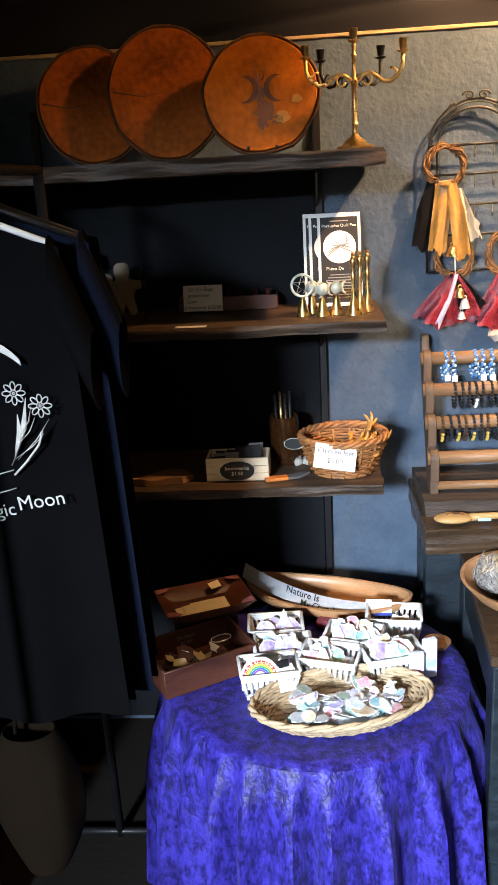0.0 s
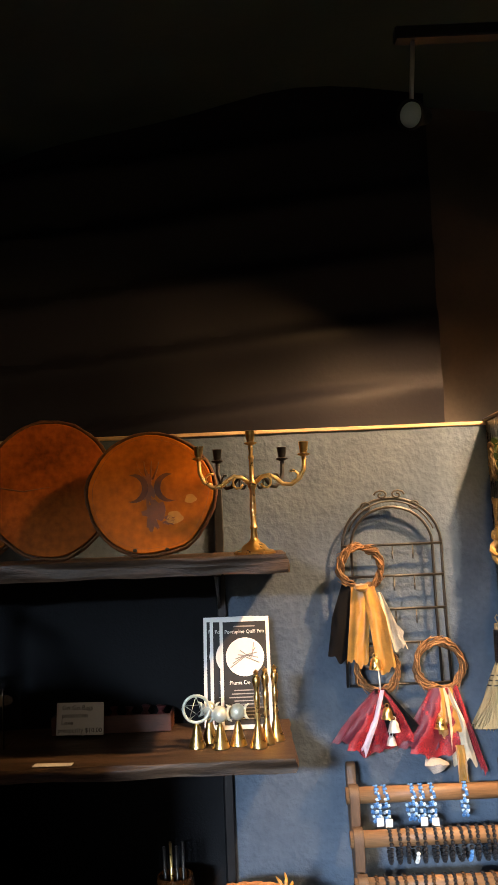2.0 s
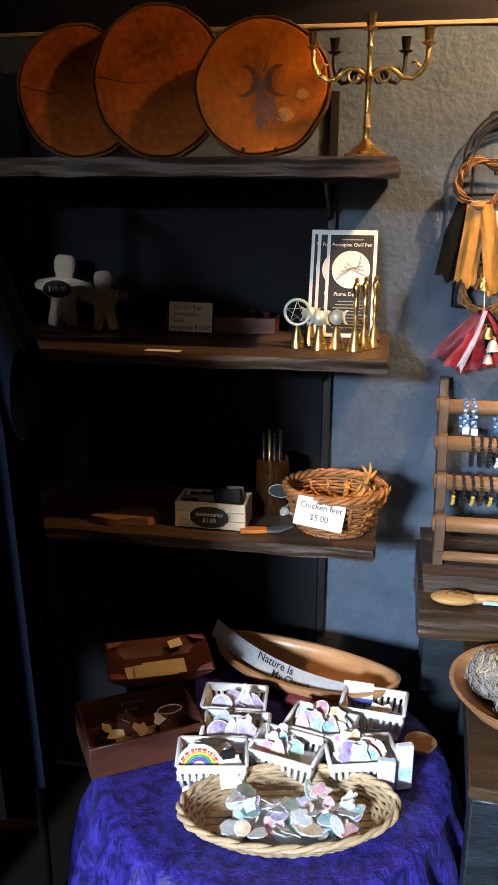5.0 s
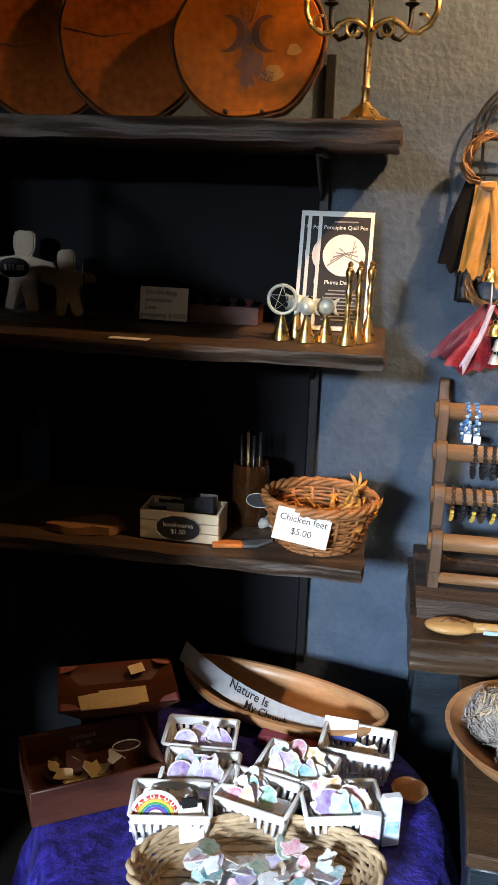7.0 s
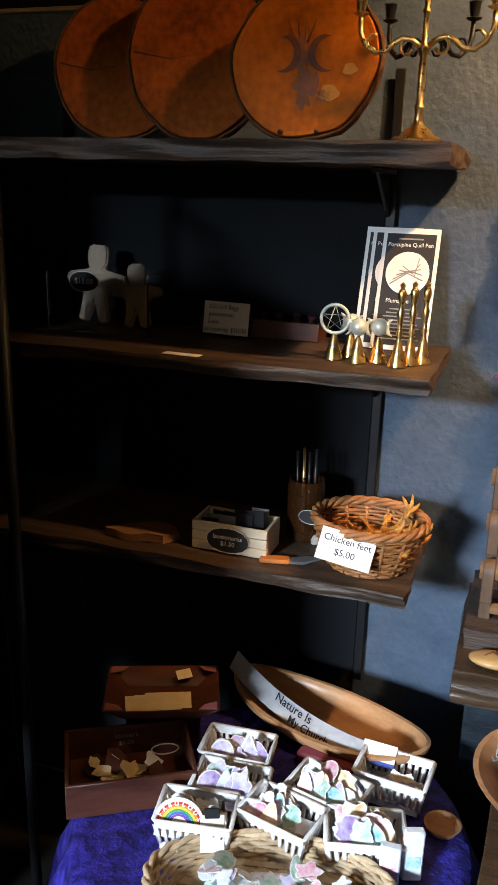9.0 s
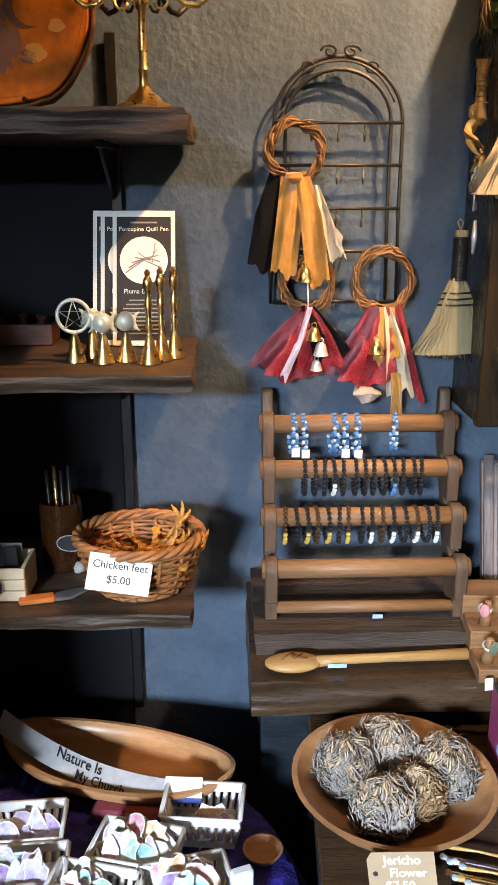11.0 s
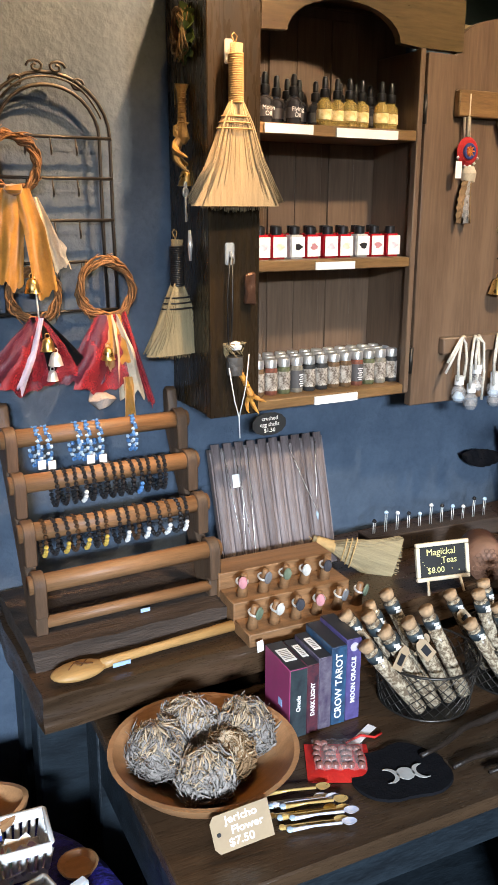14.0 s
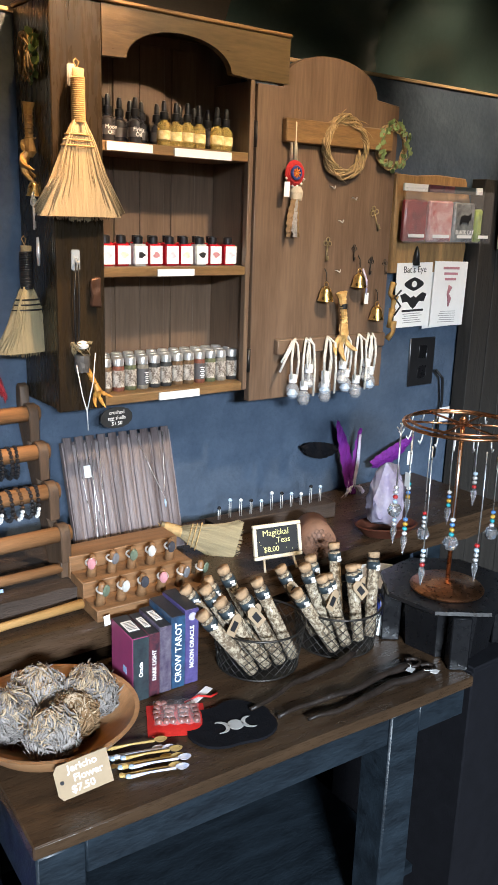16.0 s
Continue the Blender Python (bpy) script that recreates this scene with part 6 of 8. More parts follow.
BONE = M("aged_bone_skin", (0.40, 0.245, 0.075), 0.45, col2=(0.15, 0.075, 0.02), scale=40, bump=0.4)
t = thing("foot_charm", "dried claw charm with a small brass bell", "charm", (SX - 0.006, 2.430, 1.87), 60)
chicken_foot("foot", t, pose(0, -0.008, 0.065, 180, 8, 0) @ Matrix.Diagonal((1.8, 1.8, 1.75, 1)), BONE)
small_bell(t, (0.010, -0.014, -0.125), 1.2)
part("tag", box(-0.004, 0.004, -0.016, -0.0152, -0.165, -0.135, 0), PAPER, t)


def skeleton_key(loc, s, mat_, label, rz=0, flip=False, ry=0):
    t = thing("key_charm", label, "key", loc, rz, group="old keys", ry=ry)
    b = tube([(0, 0, 0), (0, 0, -0.042 * s)], 0.0018 * s, 7)
    for dx, dz in ((-0.0075, 0.004), (0.0075, 0.004), (0, 0.014)):
        tube(circle((dx * s, 0, dz * s), 0.0058 * s, 14), 0.0015 * s, 6, True, b)
    box(0, 0.009 * s, -0.0012 * s, 0.0012 * s, -0.040 * s, -0.028 * s, 0.0004, b)
    part("key", b, mat_, t)


skeleton_key((SX - 0.004, 2.402, 1.728), 1.25, SILVER, "old silver skeleton key on the cabinet side", 50)
skeleton_key((SX - 0.002, 2.45, 1.985 - 0.06), 0.7, BRASS, "tiny brass key on the cabinet side", 60)
t = thing("vial_charm", "little metal and glass charm on a cord", "charm", (SX - 0.004, 2.390, 1.63))
part("charm", tube([(0, -0.004, 0.03), (0, -0.006, 0.0), (0, -0.006, -0.03)], [0.003, 0.0055, 0.003], 8), SILVER, t)

# ---- bottles in the cabinet ----
AMBER = M("amber_oil_glass", (0.92, 0.66, 0.20), 0.06, var=0.2, scale=40, bump=0, coat=0.6, glass=0.7)
SMOKEGLASS = M("smoked_glass", (0.03, 0.03, 0.035), 0.06, var=0.2, bump=0, coat=0.6)
LABELCREAM = M("cream_label", (0.88, 0.76, 0.44), 0.35, col2=(0.60, 0.40, 0.12), scale=90, bump=0)
LABELFAINT = M("printed_grey_label", (0.50, 0.45, 0.39), 0.5, col2=(0.09, 0.065, 0.045), scale=110, fine=260, bump=0, sharp=0.05)
LABELDARK = M("charcoal_label", (0.09, 0.085, 0.085), 0.5, var=0.2, bump=0)


def dropper(loc, glass_, lab, label, words=()):
    t = thing("dropper_bottle", label, "bottle", loc, 0, group="dropper bottles")
    part("bottle", lathe([(0, 0), (0.0155, 0), (0.0165, 0.002), (0.0165, 0.046), (0.013, 0.053), (0.008, 0.056), (0.008, 0.062), (0, 0.062)], 18), glass_, t)
    part("label", lathe([(0.0163, 0.016), (0.0169, 0.016), (0.0169, 0.036), (0.0163, 0.036)], 18), lab, t)
    part("cap", lathe([(0.0098, 0.060), (0.0105, 0.061), (0.0098, 0.076), (0.006, 0.078), (0.0062, 0.092), (0.0045, 0.1), (0, 0.102)], 14), BLACKPLASTIC, t, "black rubber dropper cap")
    for k, wd in enumerate(words):
        text("lettering", wd, 0.0125, pose(0, -0.0172, 0.032 - 0.011 * k, 90), PAPER, t)


def label_marks(t, y, z0, n, w, mat_=None):
    for k in range(n):
        part("text_bar", box(-w * (0.6 + 0.4 * (k % 2)), w * (0.6 + 0.4 * (k % 2)), y - 0.0006, y, z0 + 0.005 * k, z0 + 0.0022 + 0.005 * k, 0), mat_ or INK, t)


Z1 = 1.8665
dropper((1.010, 2.40, Z1), SMOKEGLASS, LABELDARK, "dark dropper bottle of oil", ("Moon", "Oil"))
dropper((1.058, 2.435, Z1), SMOKEGLASS, LABELDARK, "dark dropper bottle at the back")
dropper((1.078, 2.398, Z1), SMOKEGLASS, LABELDARK, "dark dropper bottle of oil", ("Flying", "Oil"))
for k, x in enumerate((1.152, 1.192, 1.216, 1.256, 1.300, 1.335)):
    dropper((x, 2.395 + 0.012 * (k % 2), Z1), AMBER, LABELCREAM, "amber dropper bottle of golden oil")
for k, x in enumerate((1.033, 1.10, 1.130, 1.172, 1.236, 1.278, 1.318)):
    dropper((x, 2.462, Z1), SMOKEGLASS, LABELDARK, "dark dropper bottle in the back row")

REDLIQ = M("red_ink_bottle", (0.55, 0.02, 0.03), 0.15, var=0.2, bump=0, coat=0.5)
Z2 = 1.5985
for k in range(9):
    x = 0.992 + 0.0425 * k
    t = thing("ink_bottle", "small square bottle with a white picture label", "bottle", (x, 2.385 + 0.004 * (k % 2), Z2), group="square ink bottles")
    part("bottle", box(-0.018, 0.018, -0.016, 0.016, 0, 0.050, 0.004, seg=2), (REDLIQ, REDLIQ, GEMS[2], REDLIQ)[k % 4], t)
    part("cap", lathe([(0.010, 0.050), (0.0115, 0.051), (0.0115, 0.066), (0.010, 0.067), (0, 0.067)], 14), BLACKPLASTIC, t, "black screw cap")
    part("label", box(-0.0165, 0.0165, -0.0175, -0.0163, 0.004, 0.046, 0.0003), PAPER, t)
    o = [(0.009 * math.cos(2 * math.pi * q / 9) * (1 + 0.4 * math.sin(q * 2 + k)), 0.007 * math.sin(2 * math.pi * q / 9)) for q in range(9)]
    part("label_picture", slab(o, 0.0005, pose(0, -0.0176, 0.025, 90)), (STICK[2], STICK[6], INK, GEMS[1])[k % 4], t)
    if k < 8:
        share_b = thing("ink_bottle", "red ink bottle with a black cap behind the front row", "bottle", (x + 0.021, 2.43, Z2), group="square ink bottles")
        part("bottle", box(-0.017, 0.017, -0.016, 0.016, 0, 0.052, 0.004), REDLIQ, share_b)
        part("cap", lathe([(0.010, 0.052), (0.0115, 0.053), (0.0115, 0.068), (0, 0.069)], 12), BLACKPLASTIC, share_b)

TINCAP = M("dull_tin", (0.70, 0.70, 0.70), 0.34, metal=0.75, var=0.3, scale=60, bump=0.05)
HERBS = [M("herb_" + n, c, 0.7, var=0.5, scale=90, bump=0.3) for n, c in (("brown", (0.16, 0.09, 0.04)), ("grey", (0.26, 0.23, 0.18)), ("green", (0.12, 0.13, 0.06)), ("rust", (0.22, 0.07, 0.04)), ("black", (0.03, 0.03, 0.03)))]
Z3 = 1.3055
for row, y in enumerate((2.385, 2.422, 2.458)):
    for k in range(12):
        x = 0.990 + 0.0330 * k + 0.016 * (row % 2)
        if x > 1.375:
            continue
        t = thing("herb_vial", "little glass vial of dried herbs with a silver cap", "vial", (x, y, Z3), rng.uniform(-20, 20), group="herb vials")
        part("vial", lathe([(0, 0), (0.0135, 0), (0.0145, 0.002), (0.0145, 0.056), (0.012, 0.060), (0, 0.060)], 16), HERBS[(0, 4, 1, 3, 0, 4, 2)[(k * 3 + row * 2) % 7]], t)
        part("cap", lathe([(0.0125, 0.060), (0.0135, 0.061), (0.0135, 0.077), (0.012, 0.079), (0, 0.079)], 16), TINCAP, t, "dull silver screw cap")
        if row == 0:
            part("label", lathe([(0.0146, 0.010), (0.0151, 0.010), (0.0151, 0.050), (0.0146, 0.050)], 16), LABELDARK if k % 5 == 3 else LABELFAINT, t)
            if k % 5 == 3:
                label_marks(t, -0.0153, 0.014, 6, 0.007, PAPER)

# ---- goods on the display table ----
TZ = 0.7535
t = thing("wooden_bowl", "shallow turned wooden bowl on the table", "bowl", (0.636, 1.930, TZ))
part("bowl", lathe([(0, 0), (0.070, 0), (0.080, 0.004), (0.130, 0.030), (0.158, 0.062), (0.163, 0.069), (0.154, 0.069), (0.125, 0.038), (0.075, 0.012), (0, 0.009)], 44), OAKBOWL, t)
MOSSGREY = M("dried_rose_grey", (0.42, 0.38, 0.35), 0.95, col2=(0.27, 0.24, 0.215), spec=0.1, scale=45, fine=240, bump=1.0, rand=0.2)
MOSSTIP = M("dried_rose_tips", (0.58, 0.45, 0.31), 0.95, col2=(0.40, 0.29, 0.18), spec=0.1, scale=45, fine=200, bump=0.6)
MOSSTAN = M("dried_rose_tan", (0.34, 0.21, 0.11), 0.95, var=0.4, spec=0.1, scale=30, fine=150, bump=0.5)


def jericho(loc, r, mat_, label, seed):
    t = thing("resurrection_plant", label, "dried plant", loc, group="dried resurrection plants")
    rng = random.Random(seed)
    r *= 0.93
    part("heart", jitter(lathe([(0, -r * 0.85), (r * 0.72, -r * 0.66), (r * 1.0, 0), (r * 0.80, r * 0.64), (0, r * 0.90)], 40), 0.006, 60, seed), mat_, t)
    for name, lo, hi, count, m2 in (("fronds", -0.9, 0.8, 900, mat_), ("crown", 0.20, 1.0, 420, MOSSTIP)):
        fr = bmesh.new()
        for k in range(count):
            th, ph = rng.uniform(0, 6.283), math.acos(rng.uniform(lo, hi))
            dth, dph = rng.uniform(-0.5, 0.5), rng.uniform(-0.65, 0.10)
            top = rng.uniform(0.98, 1.20)
            lump = 1 + 0.30 * noise.noise(Vector((3 * math.sin(ph) * math.cos(th), 3 * math.sin(ph) * math.sin(th), 3 * math.cos(ph) + seed)))
            pts = []
            for q in range(4):
                p2 = ph + dph * q * 0.5
                rr = r * lump * (0.90, 0.99, 1.03, top)[q]
                pts.append((rr * math.sin(p2) * math.cos(th + dth * q * 0.5), rr * math.sin(p2) * math.sin(th + dth * q * 0.5), rr * math.cos(p2)))
            tube(pts, [0.0009, 0.0014, 0.0013, 0.0004], 4, False, fr, 0.6)
        part(name, jitter(jitter(fr, 0.0040, 150, seed), 0.010, 55, seed + 3), m2, t)


jericho((0.566, 1.958, TZ + 0.061), 0.050, MOSSGREY, "curled grey dried resurrection plant in the bowl", 1)
jericho((0.638, 1.995, TZ + 0.065), 0.051, MOSSGREY, "curled grey-brown dried plant at the bowl back", 2)
jericho((0.722, 1.945, TZ + 0.063), 0.052, MOSSGREY, "curled grey dried plant leaning on the bowl rim", 3)
jericho((0.612, 1.872, TZ + 0.055), 0.048, MOSSGREY, "pale grey dried plant at the bowl front", 4)
jericho((0.668, 1.900, TZ + 0.055), 0.044, MOSSTAN, "tan brown dried plant between the grey ones", 5)

t = thing("price_tag", "brown card tag with white handwriting against the bowl", "tag", (0.612, 1.748, TZ + 0.034), -10, rx=-11, ry=-9)
t.scale = (0.87, 0.87, 0.87)
part("card", slab([(-0.050, -0.024), (-0.042, -0.036), (0.058, -0.036), (0.058, 0.036), (-0.042, 0.036), (-0.050, 0.024)], 0.0016, pose(0, 0, 0.018, 90)), KRAFT, t)
WHITEINK = M("white_ink", (0.85, 0.84, 0.80), 0.6, var=0.05, bump=0)
for k, (line, x) in enumerate((("Jericho", 0.006), ("Flower", 0.014), ("$7.50", 0.0))):
    text("lettering", line, 0.021, pose(x, -0.0018, 0.040 - 0.0215 * k, 90), WHITEINK, t, 0.0004)
part("eyelet", lathe([(0.002, 0), (0.004, 0), (0.004, 0.001), (0.002, 0.001)], 12, None, pose(-0.038, -0.0017, 0.018, 90)), INK, t)

# card decks
def deck(x, w, h, d, spine, side, label, title="", strip=True, size=0.017):
    t = thing("card_deck", label, "card box", (x, 1.960, TZ), -4, group="boxed card decks")
    part("box", box(0, w, 0, d, 0, h, 0.0012), side, t)
    part("spine", box(0.001, w - 0.001, -0.0012, -0.0002, 0.001, h - 0.001, 0), spine, t)
    part("top", box(0.001, w - 0.001, 0.001, d - 0.001, h + 0.0002, h + 0.0012, 0), M("deck_top_dark", (0.03, 0.03, 0.035), 0.4, bump=0.02), t)
    if strip:
        part("barcode_label", box(0.006, w - 0.006, 0.03, 0.075, h + 0.0014, h + 0.0022, 0), PAPER, t)
        for k in range(6):
            part("barcode_bar", box(0.009, w - 0.009, 0.036 + 0.006 * k, 0.0385 + 0.006 * k, h + 0.0023, h + 0.0027, 0), GREYINK, t)
    if title:
        text("lettering", title, size, pose(w / 2, -0.0016, h * 0.50, 90) @ pose(0, 0, 0, 0, 0, 90), PAPER, t, 0.0003)
    return t


SP = [M("deck_" + n, c, 0.35, var=0.6, scale=40, fine=150, bump=0.02, col2=c2) for n, c, c2 in (
    ("charcoal", (0.035, 0.05, 0.055), (0.02, 0.025, 0.03)), ("wine", (0.12, 0.03, 0.04), (0.03, 0.02, 0.03)), ("plum", (0.05, 0.035, 0.07), (0.15, 0.13, 0.16)),
    ("navy", (0.03, 0.09, 0.17), (0.02, 0.03, 0.06)), ("violet", (0.10, 0.08, 0.22), (0.05, 0.04, 0.12)), ("magenta", (0.32, 0.05, 0.14), (0.26, 0.05, 0.12)))]
deck(0.824, 0.036, 0.142, 0.105, SP[0], SP[5], "magenta and charcoal boxed card deck", "Oracle", size=0.012)
deck(0.861, 0.025, 0.142, 0.100, SP[1], SP[1], "wine-red boxed card deck", "DARK LIGHT", size=0.012)
deck(0.887, 0.027, 0.150, 0.100, SP[2], SP[2], "dark plum boxed card deck", "", size=0.011)
deck(0.915, 0.032, 0.164, 0.105, SP[3], SP[3], "navy boxed tarot deck with white title", "CROW TAROT", strip=False, size=0.0205)
t = deck(0.948, 0.032, 0.172, 0.105, SP[4], SP[4], "violet boxed oracle deck with a moon", "MOON ORACLE", strip=False, size=0.0135)
part("moon_print", slab([(0.009 * math.cos(radians(a)), 0.009 * math.sin(radians(a))) for a in range(0, 360, 20)], 0.0006, pose(0.016, -0.0014, 0.156, 90)), LILACSATIN, t)
part("price_sticker", box(-0.0008, -0.0002, 0.03, 0.045, 0.05, 0.065, 0), M("pale_blue_paper", (0.35, 0.5, 0.75), 0.7), bpy.data.objects["card_deck"])

# tea tubes in wire baskets
TEA = M("herbal_tea_mix", (0.52, 0.43, 0.30), 0.85, scale=110, fine=260, bump=0.8, col2=(0.16, 0.11, 0.065), sharp=0.08)
CORK = M("cork", (0.42, 0.27, 0.15), 0.85, scale=90, bump=0.4)
TUBEGLASS = M("tube_glass", (0.05, 0.05, 0.05), 0.04, var=0.02, bump=0, alpha=0.18, spec=1.0)


def wire_basket(loc, r, h):
    t = thing("wire_basket", "black diamond-mesh wire basket of tea tubes", "basket", loc, group="black wire baskets")
    for z, k in ((0.002, 0.86), (h, 1.0)):
        part("hoop", tube(circle((0, 0, z), r * k, 36, "z"), 0.0026, 6, True), WIRE, t)
    mesh = bmesh.new()
    n = 26
    for s in (-1, 1):
        for k in range(n):
            pts = []
            for q in range(7):
                f = q / 6
                a = 2 * math.pi * k / n + s * f * 1.05
                rr = r * (0.86 + 0.14 * f)
                pts.append((rr * math.cos(a), rr * math.sin(a), h * f))
            tube(pts, 0.0009, 4, False, mesh)
    part("mesh", mesh, WIRE, t, "black diamond wire mesh")
    part("base", lathe([(0, 0.0), (r * 0.86, 0.0), (r * 0.86, 0.002), (0, 0.002)], 28), WIRE, t)


def tea_tube(foot, top, k, tag):
    f, e = Vector(foot), Vector(top)
    d = (e - f).normalized()
    t = thing("tea_tube", "corked glass tube of loose herbal tea", "tea tube", tuple(f), group="corked tea tubes")
    L = (e - f)
    part("tea", tube([(0, 0, 0), tuple(d * 0.004), tuple(L * 0.90)], [0.007, 0.0138, 0.0138], 12), TEA, t)
    g = part("glass", tube([tuple(-d * 0.002), tuple(d * 0.003), tuple(L * 0.94)], [0.008, 0.0154, 0.0154], 14), TUBEGLASS, t)
    g.visible_shadow = False
    part("cork", tube([tuple(L * 0.935), tuple(L)], [0.0134, 0.0148], 12), CORK, t)
    part("label", tube([tuple(L * 0.80), tuple(L * 0.885)], 0.0158, 14), SP[0], t, "dark paper band")
    for q in (0.82, 0.855):
        part("label_print", box(-0.006, 0.006, -0.0172, -0.0162, -0.003, 0.003, 0, None, Matrix.Translation(L * q)), PAPER, t)
    if tag:
        m = Matrix.Translation(L * 0.80 + Vector((0.0, -0.024, -0.012))) @ pose(0, 0, 0, -10, 38 * tag, 0)
        part("tag", slab([(-0.013, -0.026), (0.013, -0.026), (0.013, 0.012), (0.006, 0.022), (-0.006, 0.022), (-0.013, 0.012)], 0.0012, m @ UPRIGHT), KRAFT, t, "brown card tag")
        part("tag_print", box(-0.007, 0.007, -0.0022, -0.0014, -0.016, 0.006, 0, None, m), INK, t)
        part("string", tube([tuple(L * 0.86), tuple(L * 0.84 + Vector((0.006, -0.016, 0.0))), tuple(L * 0.80 + Vector((0, -0.020, 0.006)))], 0.0011, 4), PAPER, t)


B1, B2 = (1.138, 1.955, TZ), (1.352, 1.930, TZ)
wire_basket(B1, 0.105, 0.102)
wire_basket(B2, 0.105, 0.102)
rng = random.Random(11)
k = 0
for bx, by, bz in (B1, B2):
    for j in range(10):
        fx, fy = -0.046 + 0.0125 * j, (-0.048, 0.034, -0.008)[j % 3]
        fan = -0.120 + 0.004 * j if bx < 1.2 else -0.100 + 0.015 * j
        top = (bx + fx + fan, by + fy + 0.030 + 0.010 * (j % 2), bz + 0.168 + 0.012 * ((j * 2) % 5) - 0.006 * (j % 3))
        tea_tube((bx + fx, by + fy, bz + 0.010), top, j, (0, -1, 0, 1, 0)[j % 5])

# red bag of beads, spoons, velvet pouch, paper
REDBAG = M("red_organza", (0.55, 0.02, 0.015), 0.5, var=0.25, scale=30, fine=250, bump=0.2)
t = thing("bead_bag", "red flat bag holding pinkish brown beads", "bag", (0.865, 1.858, TZ), -28)
part("bag", sheet(lambda u, v: (-0.058 + 0.115 * u, -0.052 + 0.104 * v, 0.003 + 0.014 * math.sin(math.pi * u) * math.sin(math.pi * v)), 12, 12, 0.003), REDBAG, t)
for k in range(26):
    a, b2 = -0.036 + 0.014 * (k % 6) + 0.004 * math.sin(k * 3), -0.032 + 0.015 * (k // 6)
    part("bead", lathe([(0, -0.0065), (0.0055, -0.004), (0.0072, 0), (0.0055, 0.004), (0, 0.0065)], 9, None, pose(a, b2, 0.0215)), M("rosewood_bead", (0.30, 0.13, 0.11), 0.35, var=0.4, scale=60, bump=0.05), t)
BAGFILM = M("clear_film", (0.9, 0.85, 0.85), 0.12, var=0.02, bump=0.0, alpha=0.07)
o = part("film", sheet(lambda u, v: (-0.045 + 0.09 * u, -0.042 + 0.085 * v, 0.020 + 0.012 * math.sin(math.pi * u) * math.sin(math.pi * v) + 0.002 * math.sin(u * 23 + v * 11)), 12, 12, 0.0006), BAGFILM, t)
o.visible_shadow = False
part("drawstring", tube([(0.02, 0.052, 0.006), (0.05, 0.075, 0.006), (0.075, 0.070, 0.005), (0.09, 0.085, 0.003)], 0.0025, 5), REDBAG, t)
SPOONGOLD = M("gilt_spoon", (0.80, 0.55, 0.20), 0.3, metal=0.35, var=0.3, scale=60, bump=0.1)
PEARL = M("pearly_enamel", (0.80, 0.78, 0.82), 0.25, col2=(0.50, 0.55, 0.75), scale=90, bump=0.05, coat=0.4)
for k in range(11):
    t = thing("mini_spoon", "tiny metal scoop spoon in a pile on the table", "spoon", (0.742 + 0.007 * (k % 4), 1.748 + 0.0075 * k - 0.02 * (k % 2), TZ + 0.002 + 0.0025 * (k % 4)), -6 + 9 * ((k * 5) % 5) - 12, group="tiny metal spoons")
    t.scale = (1.2, 1.2, 1.2)
    mt = (SPOONGOLD, PEARL, SPOONGOLD, PEARL, BRASS)[k % 5]
    part("handle", tube([(-0.040, 0, 0.002), (-0.01, 0, 0.004), (0.028, 0, 0.003)], [0.0032, 0.0018, 0.0022], 6), mt, t)
    part("bowl", lathe([(0, 0), (0.006, 0.001), (0.0085, 0.004), (0.0075, 0.004), (0, 0.002)], 12, None, pose(0.038, 0, 0.001), 1.25, 0.85), mt, t)
    part("crown", lathe([(0, 0), (0.0045, 0.001), (0.004, 0.004), (0, 0.005)], 8, None, pose(-0.043, 0, 0.001)), BEADS[5] if k % 2 else mt, t)
BLACKVELVET = M("black_velvet", (0.008, 0.008, 0.010), 0.95, spec=0.1, scale=40, fine=260, bump=0.3)
t = thing("velvet_pouch", "black velvet pouch printed with a triple moon", "pouch", (0.944, 1.786, TZ), -14)
o = [(0.090 * math.cos(radians(g)) * (1 + 0.10 * abs(math.sin(2 * radians(g)))), 0.066 * math.sin(radians(g)) * (1 + 0.18 * abs(math.sin(2 * radians(g)))) + (0.008 * math.cos(radians(5 * g)) if g < 180 else 0)) for g in range(0, 360, 12)]
b = slab(o, 0.006, bev=0.002)
part("pouch", jitter(b, 0.0015, 30), BLACKVELVET, t)
part("moon_disc", slab([(0.016 * math.cos(radians(a)), 0.016 * math.sin(radians(a))) for a in range(0, 360, 15)], 0.0008, pose(0.006, -0.012, 0.0078)), PRINT, t, "silver printed moon")
for s in (-1, 1):
    c = [(0.017 * math.cos(radians(a)), 0.019 * math.sin(radians(a))) for a in range(70, 291, 15)] + [(0.017 * math.cos(radians(a)) + 0.008, 0.017 * math.sin(radians(a))) for a in range(275, 84, -15)]
    c = [(s * x, y) for x, y in c][::s]
    part("moon_crescent", slab(c, 0.0008, pose(0.006 + 0.030 * s, -0.012, 0.0078)), PRINT, t, "silver printed crescent")
solid("paper_slip", box(-0.055, 0.055, -0.009, 0.009, 0, 0.001, 0.0003), PAPER, "narrow white paper strip on the table", "paper", loc=(0.935, 1.898, TZ + 0.0005), rz=24)

